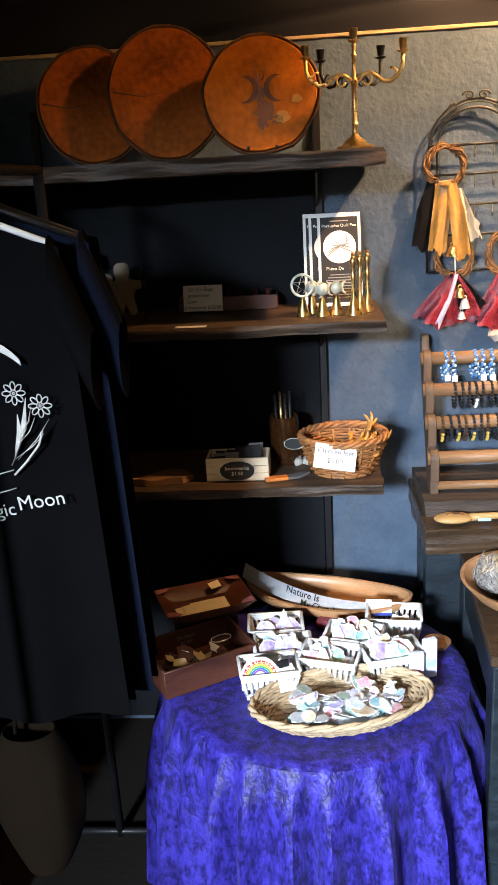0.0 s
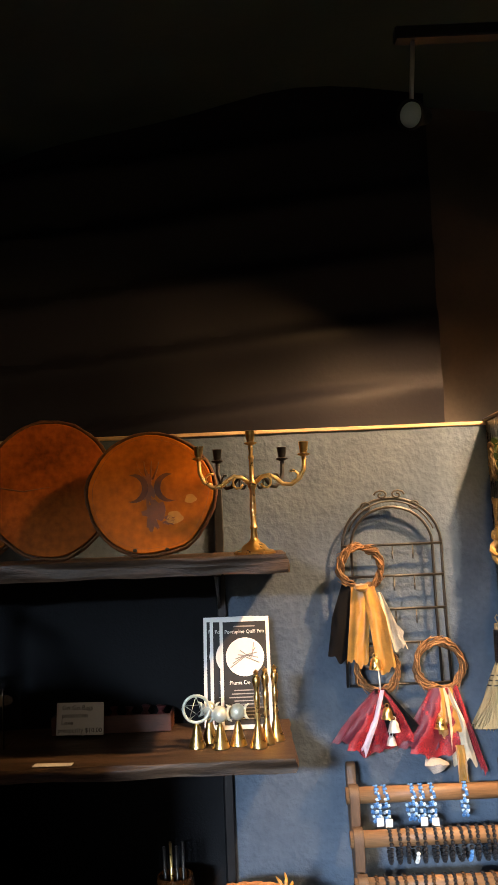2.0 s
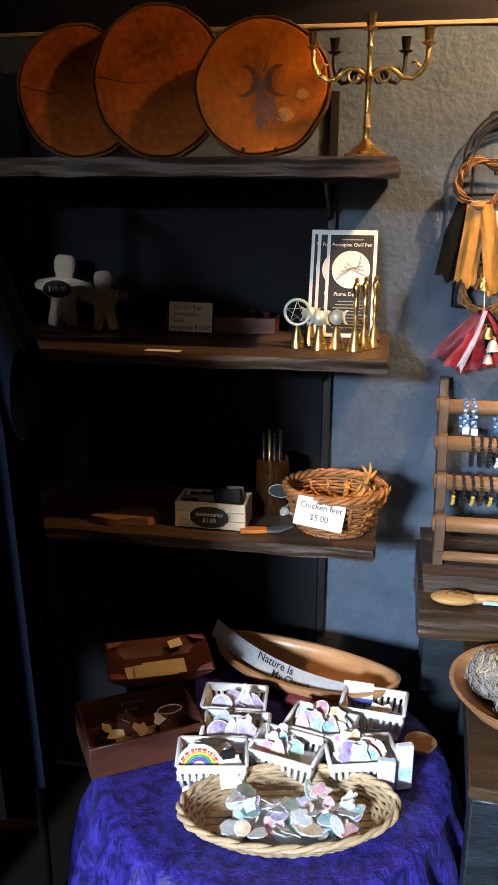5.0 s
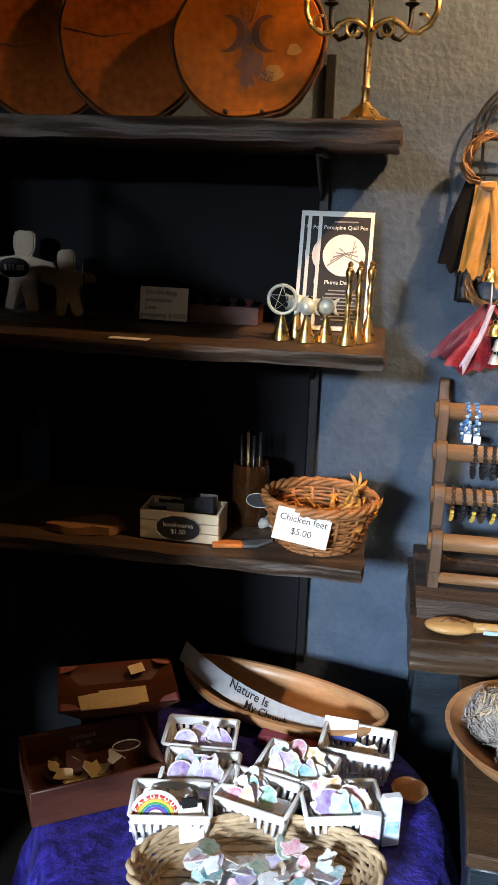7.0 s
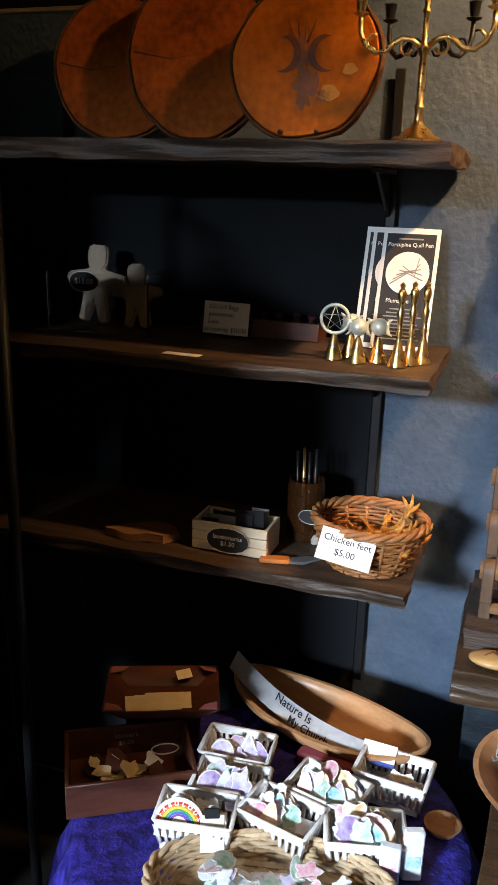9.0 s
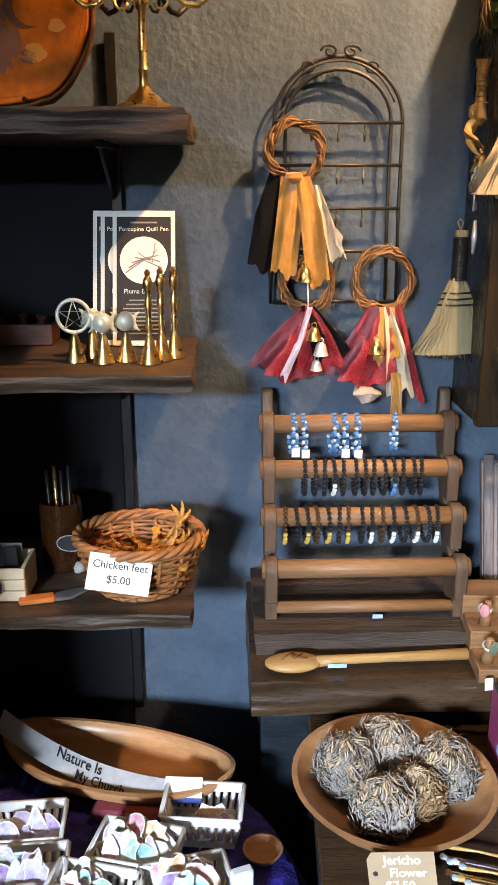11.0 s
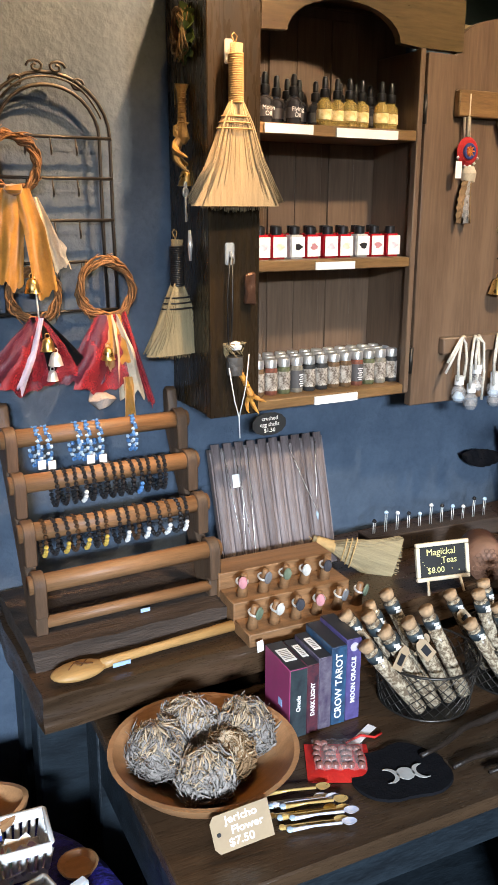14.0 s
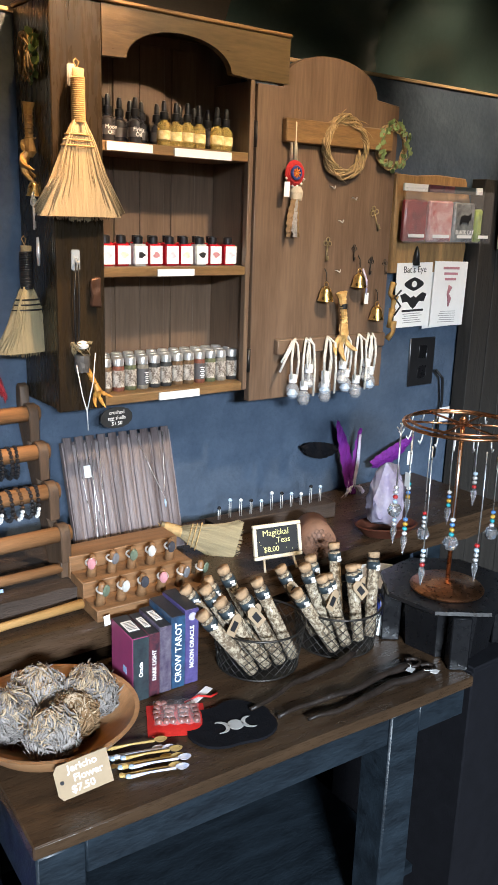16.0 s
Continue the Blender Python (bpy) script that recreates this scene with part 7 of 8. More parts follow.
WANDWOOD = M("dark_wand_wood", (0.022, 0.014, 0.010), 0.5, var=0.5, scale=30, fine=120, bump=0.4)
for k, (p, q) in enumerate((((1.03, 1.745), (1.40, 1.735)), ((1.075, 1.700), (1.41, 1.700)), ((1.00, 1.80), (1.33, 1.845)))):
    t = thing("wooden_wand", "knotted dark wooden wand lying on the table", "wand", (p[0], p[1], TZ), group="dark wooden wands")
    dx, dy = q[0] - p[0], q[1] - p[1]
    part("shaft", jitter(tube([(dx * f, dy * f + 0.005 * math.sin(f * 9 + k * 2), 0.009 + 0.002 * math.sin(f * 20)) for f in [j / 14 for j in range(15)]], [0.004 + 0.0058 * j / 14 for j in range(15)], 8), 0.002, 70, k), WANDWOOD, t)
    if k < 2:
        part("loop_end", tube([(dx + 0.012 + 0.02 * math.cos(a), dy + 0.006 + 0.016 * math.sin(a), 0.010) for a in [3.6 + 0.5 * j for j in range(10)]], 0.0042, 7), WANDWOOD, t)
        part("tag", box(-0.013, 0.013, -0.008, 0.008, 0, 0.0008, 0.0003, None, pose(dx - 0.02 + 0.03 * k, dy - 0.018, 0.014, 0, 8, 25)), PAPER, t, "white paper tag")
        part("string", tube([(dx - 0.01, dy, 0.018), (dx - 0.012, dy - 0.010, 0.020), (dx - 0.018 + 0.03 * k, dy - 0.016, 0.016)], 0.0009, 4), PAPER, t)

# ---- goods on the tier ----
t = thing("chalk_easel", "small pine-framed chalkboard sign on an easel", "sign", (1.325, 2.120, 0.8695), -12, rx=-14)
for q in ((-0.066, 0.066, 0.030, 0.039), (-0.066, 0.066, 0.108, 0.117)):
    part("frame_rail", box(q[0], q[1], -0.010, 0, q[2], q[3], 0.0015), CREAMWOOD, t)
for x in (-0.066, 0.057):
    part("frame_stile", box(x, x + 0.009, -0.010, 0, 0.0395, 0.1075, 0.0015), CREAMWOOD, t)
part("slate", box(-0.0565, 0.0565, -0.006, -0.002, 0.0395, 0.1075, 0), CHALKBLACK, t)
YCHALK = M("yellow_chalk", (0.70, 0.66, 0.30), 0.9, var=0.3, scale=80, bump=0.1)
text("lettering", "Magickal", 0.0215, pose(-0.004, -0.0066, 0.094, 90), YCHALK, t)
text("lettering", "Teas", 0.0205, pose(0.016, -0.0066, 0.074, 90), YCHALK, t)
text("lettering", "$8.00", 0.019, pose(-0.018, -0.0066, 0.053, 90), YCHALK, t)
rng = random.Random(9)
for k in range(14):
    part("chalk_dot", box(-0.001, 0.001, -0.0068, -0.0062, -0.001, 0.001, 0, None, pose(rng.uniform(-0.05, 0.05), 0, rng.uniform(0.044, 0.104))), YCHALK, t)
part("easel_leg", tube([(-0.04, -0.008, 0.034), (-0.044, -0.016, 0.0)], 0.0035, 6), CREAMWOOD, t)
part("easel_leg", tube([(0.04, -0.008, 0.034), (0.044, -0.016, 0.0)], 0.0035, 6), CREAMWOOD, t)
part("easel_leg", tube([(0, 0.001, 0.10), (0, 0.06, 0.016)], 0.0035, 6), CREAMWOOD, t)

CLAY = M("honeycomb_wood", (0.20, 0.10, 0.06), 0.6, var=0.4, scale=30, bump=0.3)
t = thing("honeycomb_roller", "round brown wooden stamp carved with honeycomb", "wood stamp", (1.470, 2.150, 0.8695 + 0.047), -30)
part("roll", tube([(0, -0.045, 0), (0, 0.06, 0)], 0.046, 28), CLAY, t)
for i in range(-3, 4):
    for j in range(-3, 4):
        x, z = i * 0.0125 + (j % 2) * 0.00625, j * 0.0108
        if x * x + z * z < 0.037 ** 2:
            part("cell", tube([(x + 0.0058 * math.cos(a), -0.0455, z + 0.0058 * math.sin(a)) for a in [math.pi / 6 + math.pi / 3 * q for q in range(6)]], 0.0009, 4, True), CLAY, t)
t = thing("hairpin_holder", "low grey wooden block holding beaded hairpins", "display block", (1.50, 2.375, 0.8695), -5)
part("block", box(-0.20, 0.21, -0.028, 0.028, 0, 0.045, 0.002), WEATHERED, t)
text("lettering", "Hair", 0.034, pose(-0.05, -0.0286, 0.021, 90), INK, t)
for k in range(11):
    x = -0.17 + 0.034 * k
    h = 0.045 + 0.030 + 0.018 * ((k * 3) % 4) / 3
    p = thing("hairpin", "thin silver hairpin with a bead on top", "hairpin", (1.50 + x, 2.375 - 0.087 * x, 0.8695), group="beaded hairpins")
    part("pin", tube([(-0.003, 0, 0.040), (-0.003, 0, h)], 0.0011, 5), SILVER, p)
    part("pin", tube([(0.003, 0, 0.040), (0.003, 0, h)], 0.0011, 5), SILVER, p)
    part("bead", lathe([(0, -0.005), (0.0045, -0.003), (0.006, 0), (0.004, 0.004), (0, 0.006)], 10, None, pose(0, 0, h + 0.003)), (BEADS[0], BEADS[5], BEADS[3])[k % 3], p)

PURPLE = M("purple_feather", (0.17, 0.015, 0.26), 0.6, var=0.35, scale=20, fine=200, stretch=(6, 6, 1), bump=0.4)
def feather(name, parent, base, tip, w, mat_, bend=0.02):
    B, T = Vector(base), Vector(tip)
    side = (T - B).cross(Vector((0, 1, 0))).normalized()
    def f(u, v):
        c = B.lerp(T, v) + side * bend * math.sin(math.pi * v)
        k = math.sin(math.pi * min(1, 0.06 + v * 0.97)) ** 0.55
        return tuple(c + side * (u - 0.5) * w * k + Vector((0, -0.008 * (1 - (2 * u - 1) ** 2) + 0.0025 * math.sin(v * 40 + u * 8), 0)))
    part(name, sheet(f, 8, 26, 0.0008), mat_, parent)
    part("quill", tube([tuple(B.lerp(T, v) + side * bend * math.sin(math.pi * v) + Vector((0, -0.010, 0))) for v in (0, 0.3, 0.6, 0.95)], [0.0018, 0.0014, 0.001, 0.0005], 5), mat_, parent)


t = thing("feather_wand", "bunch of purple feathers tied with lilac ribbon", "feathers", (1.885, 2.47, 0.870))
feather("vane", t, (0.012, 0.0, 0.0), (-0.062, 0.0, 0.248), 0.044, PURPLE, -0.010)
feather("vane", t, (0.018, -0.006, 0.0), (0.040, 0.0, 0.212), 0.026, PURPLE, 0.004)
feather("vane", t, (0.100, 0.0, 0.080), (0.290, 0.0, 0.150), 0.055, PURPLE, -0.012)
feather("vane", t, (-0.050, 0.010, 0.150), (-0.185, 0.02, 0.175), 0.052, BLACKVELVET, 0.006)
ribbon(t, [(0.030, -0.014, 0.195), (0.020, -0.024, 0.11), (0.012, -0.02, 0.025)], 0.010, 0.014, LILACSATIN, "lilac satin ribbon", 0.003)
ribbon(t, [(0.015, -0.022, 0.03), (0.035, -0.026, 0.02), (0.045, -0.026, 0.003)], 0.016, 0.020, LILACSATIN, "ribbon bow", 0.004)
ribbon(t, [(0.005, -0.022, 0.03), (-0.015, -0.026, 0.022), (-0.025, -0.026, 0.004)], 0.016, 0.022, LILACSATIN, "ribbon bow", 0.004, 2.0)
part("handle", tube([(0.012, -0.006, 0.05), (0.016, -0.010, 0.0)], [0.008, 0.013], 8), PURPLE, t)

AMETHYST = M("pale_amethyst", (0.26, 0.22, 0.34), 0.2, scale=20, fine=70, bump=0.6, col2=(0.46, 0.43, 0.50), glass=0.15)
t = thing("wooden_dish", "dark oval wooden dish under the crystal", "dish", (1.735, 2.150, 0.8695), -20)
part("dish", lathe([(0, 0), (0.055, 0), (0.082, 0.030), (0.076, 0.032), (0.05, 0.010), (0, 0.008)], 28, None, None, 1.15, 0.75), BROWNBOX, t)
rng = random.Random(31)
b = bmesh.new()
for k in range(70):
    a, z = rng.uniform(0, 6.283), rng.uniform(0, 1)
    r = (0.050 + 0.018 * math.sin(math.pi * min(1, z * 1.15))) * rng.uniform(0.86, 1.08)
    b.verts.new((r * math.cos(a) * 1.08, r * math.sin(a) * 0.8, 0.205 * z * (1 - 0.10 * math.cos(a))))
bmesh.ops.convex_hull(b, input=b.verts[:])
bmesh.ops.delete(b, geom=[v for v in b.verts if not v.link_faces], context="VERTS")
bmesh.ops.triangulate(b, faces=b.faces[:])
cut(b, 2)
for v in b.verts:
    d = noise.voronoi(v.co * 60)[0]
    v.co += Vector((v.co.x, v.co.y, 0.3 * (v.co.z - 0.1))).normalized() * (0.004 - 0.016 * d[0])
bmesh.ops.recalc_face_normals(b, faces=b.faces)
solid("amethyst_crystal", b, AMETHYST, "large rough pale amethyst in a wooden dish", "crystal", loc=(1.730, 2.150, 0.880), rz=20)

t = thing("white_bowl", "glazed white bowl behind the black stand", "bowl", (1.560, 1.985, 0.7505))
part("bowl", lathe([(0, 0), (0.04, 0), (0.045, 0.006), (0.078, 0.05), (0.082, 0.095), (0.078, 0.095), (0.072, 0.05), (0, 0.012)], 32), PLASTIC, t)
t = thing("soap_pack", "white and blue wrapped packet on the table", "packet", (1.472, 1.900, TZ), 18)
part("packet", box(-0.028, 0.028, -0.012, 0.012, 0, 0.055, 0.004), PAPER, t)
part("wrapper", box(-0.029, 0.029, -0.013, 0.013, 0.0552, 0.095, 0.004), M("blue_wrapper", (0.03, 0.05, 0.22), 0.4, bump=0.05), t)

# black stand with the jewellery carousel
t = thing("plinth", "dark cloth-covered plinth beside the table", "plinth")
part("cover", box(1.535, 1.975, 1.665, 2.095, 0, 0.735, 0.004), BLACKVELVET, t)
part("top", box(1.53, 1.98, 1.66, 2.10, 0.736, 0.749, 0.003), BLACKVELVET, t)
BLACKPAINT = M("black_lacquer", (0.007, 0.007, 0.008), 0.3, var=0.3, scale=12, bump=0.05)
t = thing("octagon_stand", "black lacquered octagonal display stand", "stand", (1.580, 1.795, 0.7515), 8)
part("top", lathe([(0, 0.130), (0.160, 0.130), (0.165, 0.134), (0.163, 0.142), (0, 0.143)], 8, None, pose(0, 0, 0, 0, 0, 22.5)), BLACKPAINT, t)
part("skirt", lathe([(0.098, 0.002), (0.106, 0.002), (0.118, 0.129), (0.110, 0.129)], 8, None, pose(0, 0, 0, 0, 0, 22.5)), BLACKPAINT, t)
for k in range(4):
    a = radians(45 + 90 * k)
    part("leg", box(-0.022, 0.022, -0.022, 0.022, 0.0, 0.129, 0.003, None, pose(0.132 * math.cos(a), 0.132 * math.sin(a), 0, 0, 0, math.degrees(a))), BLACKPAINT, t)
COPPER = M("brushed_copper", (0.62, 0.30, 0.15), 0.3, metal=1.0, var=0.3, scale=12, fine=120, stretch=(1, 1, 8), bump=0.05)
CZ = 0.8955
t = thing("jewellery_carousel", "copper necklace carousel with hooks round its wheel", "jewellery stand", (1.556, 1.780, CZ))
part("base", lathe([(0, 0), (0.084, 0), (0.086, 0.004), (0.080, 0.010), (0.05, 0.014), (0.02, 0.020), (0.006, 0.024), (0, 0.025)], 40), COPPER, t, "round copper foot")
part("pole", cyl((0, 0, 0.02), (0, 0, 0.396), 0.0052, seg=12), COPPER, t)
part("finial", lathe([(0, 0.394), (0.009, 0.396), (0.010, 0.404), (0.005, 0.410), (0, 0.416)], 14), COPPER, t)
part("wheel", tube(circle((0, 0, 0.391), 0.130, 48, "z"), 0.0042, 8, True), COPPER, t)
part("wheel", tube(circle((0, 0, 0.398), 0.118, 48, "z"), 0.0028, 8, True), COPPER, t)
for k in range(6):
    a = math.pi * k / 3 + 0.3
    part("spoke", cyl((0, 0, 0.393), (0.128 * math.cos(a), 0.128 * math.sin(a), 0.393), 0.0026, seg=6), COPPER, t)
hook = None
CLIPS = 22
for k in range(CLIPS):
    a = 2 * math.pi * k / CLIPS
    m = pose(0.130 * math.cos(a), 0.130 * math.sin(a), 0.391, 0, 0, math.degrees(a))
    if hook is None:
        hook = part("hook", tube([(0, 0, 0), (0.003, 0, -0.014), (0.008, 0, -0.024), (0.013, 0, -0.016)], 0.0017, 6), SILVER, t)
        hook.matrix_basis = m
    else:
        share("hook", hook, m, t)
CRYSTAL = M("cut_crystal", (0.92, 0.93, 0.95), 0.03, var=0.02, bump=0, glass=0.9, ior=1.5)
COLB = [SILVER, BEADS[3], SILVER, BEADS[4], M("bead_red", (0.5, 0.03, 0.03), 0.2, bump=0), M("bead_amber", (0.6, 0.35, 0.05), 0.2, bump=0), BEADS[5], M("bead_teal", (0.03, 0.35, 0.40), 0.2, bump=0)]
for k in range(15):
    a = 2 * math.pi * (k * 1.43 + 0.2) / CLIPS + math.pi * 0.80
    x, y = 1.556 + 0.139 * math.cos(a), 1.780 + 0.139 * math.sin(a)
    ln = 0.16 + 0.11 * ((k * 7) % 5) / 4
    p = thing("pendant_chain", "silver chain with coloured beads and a crystal drop", "necklace", (x, y, CZ + 0.369), math.degrees(a) + 90, group="hanging crystal pendants")
    part("chain", tube([(0, 0, 0), (0.002, 0, -ln * 0.5), (0, 0, -ln)], 0.0016, 5), CHAIN, p)
    for j in range(4):
        part("bead", lathe([(0, -0.005), (0.005, -0.003), (0.0062, 0), (0.005, 0.003), (0, 0.005)], 10, None, pose(0, 0, -ln + 0.035 - 0.011 * j)), COLB[(k * 3 + j * 2) % 8], p)
    if k % 3 == 0:
        part("drop", lathe([(0, -0.018), (0.012, -0.012), (0.017, 0), (0.012, 0.012), (0, 0.017)], 8, None, pose(0, 0, -ln - 0.018)), CRYSTAL, p, "faceted crystal ball")
    else:
        part("drop", lathe([(0, -0.048), (0.008, -0.014), (0.0065, -0.004), (0, 0)], 6, None, pose(0, 0, -ln - 0.002)), CRYSTAL, p, "long faceted crystal drop")
    if k % 4 == 1:
        part("tag", box(-0.009, 0.009, -0.004, -0.0034, -0.105, -0.072, 0.0004), PAPER, p, "white price tag")

# ---- charms on the open cabinet door ----
DY = 2.322
OLDBRASS = M("tarnished_brass", (0.42, 0.33, 0.18), 0.4, metal=0.7, var=0.4, scale=60, bump=0.1)
t = thing("woven_charm", "red woven eye charm with feathers on a cord", "charm", (1.484, DY, 1.826))
part("cord", tube([(-0.008, 0, 0.03), (-0.010, 0, 0.09), (-0.005, 0, 0.125), (0.004, 0, 0.09), (0.008, 0, 0.03)], 0.0032, 6), CREAMLACE, t)
part("cord", tube([(0, -0.003, 0.03), (-0.001, -0.003, 0.12)], 0.0034, 6), CREAMLACE, t)
part("disc", lathe([(0, -0.010), (0.024, -0.008), (0.031, 0), (0.024, 0.008), (0, 0.010)], 24, None, pose(0, -0.006, 0, 90)), M("red_yarn", (0.45, 0.02, 0.02), 0.9, scale=60, bump=0.6), t)
part("eye", tube(circle((-0.004, -0.017, 0), 0.014, 20), 0.004, 6, True), M("blue_yarn", (0.04, 0.05, 0.18), 0.9, bump=0.5), t, "blue yarn ring")
for k in range(8):
    a = math.pi * k / 4
    part("star_stitch", tube([(-0.004, -0.019, 0), (-0.004 + 0.013 * math.cos(a), -0.019, 0.013 * math.sin(a))], 0.0016, 5), M("orange_yarn", (0.65, 0.2, 0.03), 0.9, bump=0.4), t)
for k in range(6):
    a = radians(200 + 28 * k)
    part("shell_bead", lathe([(0, -0.004), (0.004, 0), (0, 0.004)], 8, None, pose(0.030 * math.cos(a), -0.008, 0.028 * math.sin(a) - 0.004)), PAPER, t)
part("fur", jitter(lathe([(0, -0.03), (0.014, -0.022), (0.018, -0.006), (0.010, 0.008), (0, 0.010)], 14, None, pose(0.008, -0.004, -0.040)), 0.006, 70), CREAMLACE, t, "tuft of pale fur")
for x0, x1, mt in ((0.004, -0.014, MOSSTAN), (0.008, 0.008, MOSSGREY), (0.010, 0.016, MOSSTAN)):
    feather("feather", t, (x1, -0.004, -0.155), (x0, -0.004, -0.045), 0.016, mt, 0.003)
part("tag", box(-0.040, -0.022, -0.016, -0.0152, -0.058, -0.022, 0.0004), PAPER, t, "white paper tag")

wreath("bare_wreath", (1.650, DY - 0.004, 1.900), 0.066, DRYVINE, "bare twisted grapevine wreath on the cabinet door", 11, 0.0034, band=0.014)
w = wreath("leaf_wreath", (1.822, DY - 0.004, 1.912), 0.052, DRYVINE, "small vine wreath with pale green leaves", 5, 0.0028)
LEAF2 = M("pale_green_leaf", (0.24, 0.33, 0.13), 0.5, var=0.35, scale=40, bump=0.2, rand=0.3)
for k in range(58):
    a = 2 * math.pi * k / 58
    q = 0.054 + 0.010 * math.sin(k * 5.3)
    part("leaf", slab([(0, -0.009), (0.006, -0.001), (0.004, 0.008), (0, 0.012), (-0.004, 0.008), (-0.006, -0.001)], 0.0007, pose(q * math.cos(a), -0.010, q * math.sin(a), 80 + 40 * math.sin(k * 2), 60 * math.sin(k * 1.7), k * 70)), LEAF2, w)
for x, z, s, ry in ((1.617, 1.652, 1.0, 4), (1.785, 1.735, 1.1, -20), (1.715, 1.640, 0.7, 0), (1.782, 1.605, 0.8, 6), (1.838, 1.600, 0.7, -6)):
    skeleton_key((x, DY + 0.006, z), s, WIRE if s < 0.9 else OLDBRASS, "old metal key hung on the cabinet door", 0, ry=ry)
for x, z in ((1.604, 1.536), (1.724, 1.570), (1.800, 1.478)):
    t = thing("door_bell", "small brass bell hung on the cabinet door", "bell", (x, DY - 0.012, z), group="brass bells on the door")
    small_bell(t, (0, 0, -0.030), 1.45)
    part("hanger", tube([(0, 0, 0.024), (0.002, 0.004, 0.045), (0, 0.010, 0.055)], 0.0016, 5), WIRE, t)
    if x > 1.7 and x < 1.75:
        part("ribbon", tube([(0.008, -0.004, 0.02), (0.02, -0.008, -0.01), (0.024, -0.006, -0.05)], 0.003, 5), LILACSATIN, t)
        part("tag", box(0.017, 0.032, -0.008, -0.0072, -0.075, -0.045, 0.0004), PAPER, t)
for x, z in ((1.62, 1.80), (1.70, 1.775), (1.655, 1.715), (1.655, 1.585)):
    t = thing("hook_pin", "small metal screw hook in the cabinet door", "hook", (x, DY + 0.014, z), group="screw hooks")
    part("hook", tube([(0, 0, 0), (0, -0.010, 0.0), (0.005, -0.015, -0.005), (0.010, -0.012, 0.002)], 0.0016, 6), SILVER, t)
t = thing("foot_charm", "large dried claw charm hung on the cabinet door", "charm", (1.655, DY - 0.030, 1.455))
chicken_foot("foot", t, pose(-0.01, 0, 0.075, 180, -8, 0) @ Matrix.Diagonal((1.95, 1.6, 1.95, 1)), M("pale_claw_skin", (0.74, 0.50, 0.20), 0.45, col2=(0.42, 0.22, 0.06), scale=40, bump=0.4))
part("binding", lathe([(0, 0.03), (0.011, 0.031), (0.011, 0.045), (0, 0.046)], 12), BLACKPLASTIC, t)
t = thing("bone_charm", "bundle of dried bones tied with cord", "charm", (1.862, DY - 0.010, 1.50))
for k in range(4):
    part("bone", tube([(0.008 * math.sin(k * 2), -0.004 * k, 0.05 - 0.036 * k), (-0.012 + 0.012 * (k % 2), -0.004 * k, 0.020 - 0.036 * k), (0.010 * math.cos(k), 0, -0.002 - 0.036 * k)], [0.010, 0.006, 0.009], 8), BONE, t)
part("cord", tube([(0.012, -0.02, 0.03), (-0.012, -0.02, 0.01), (0.014, -0.02, -0.015), (-0.010, -0.02, -0.04)], 0.003, 5), BLACKPLASTIC, t)

# spell vials on white cords over the lower rail
VIALGLASS = M("vial_glass", (0.55, 0.57, 0.60), 0.06, var=0.05, bump=0.15, alpha=0.3, spec=1.0, coat=0.8)
ROPE = M("white_cotton_cord", (0.74, 0.70, 0.62), 0.9, scale=90, fine=300, bump=0.5)
rng = random.Random(6)
for k in range(10):
    x = 1.500 + 0.033 * k + 0.016 * math.sin(k * 2.7)
    ln = 0.098 + 0.026 * math.sin(k * 2.1)
    t = thing("cord_vial", "tiny glass bottle on a looped white cotton cord", "vial", (x, DY - 0.016, 1.405), group="vials on white cords")
    part("cord", tube([(-0.010, -0.006, -ln), (-0.012, -0.006, -ln * 0.5), (-0.006, -0.004, -0.006), (0.0, 0.002, 0.006), (0.008, -0.004, -0.010), (0.013, -0.006, -ln * 0.5), (0.008, -0.006, -ln)], 0.0036, 6), ROPE, t)
    if k % 3 == 1:
        part("cord", tube([(0.0, 0.0, 0.006), (0.018, -0.012, -0.01), (0.026, -0.012, -ln * 0.7), (0.024, -0.012, -ln - 0.03)], 0.0034, 6), ROPE, t)
    if k == 0:
        part("cord", tube([(0.0, -0.004, 0.008), (-0.018, -0.014, 0.004), (-0.04, -0.014, -0.03), (-0.052, -0.012, -0.05)], 0.0034, 6), ROPE, t)
        part("cord", tube([(0.0, -0.006, 0.008), (-0.02, -0.018, -0.004), (-0.045, -0.016, -0.05), (-0.056, -0.012, -0.075)], 0.0034, 6), ROPE, t)
    part("cap", lathe([(0, -ln - 0.012), (0.0115, -ln - 0.011), (0.0115, -ln + 0.010), (0, -ln + 0.011)], 12), PLASTIC, t, "white cap")
    part("vial", lathe([(0, -ln - 0.054), (0.012, -ln - 0.053), (0.0175, -ln - 0.044), (0.0175, -ln - 0.024), (0.009, -ln - 0.013), (0, -ln - 0.012)], 9), VIALGLASS, t)
    part("filling", lathe([(0, -ln - 0.051), (0.011, -ln - 0.050), (0.0155, -ln - 0.043), (0.008, -ln - 0.030), (0, -ln - 0.034)], 10), (BEADS[5], GEMS[3], GEMS[2])[k % 3], t)

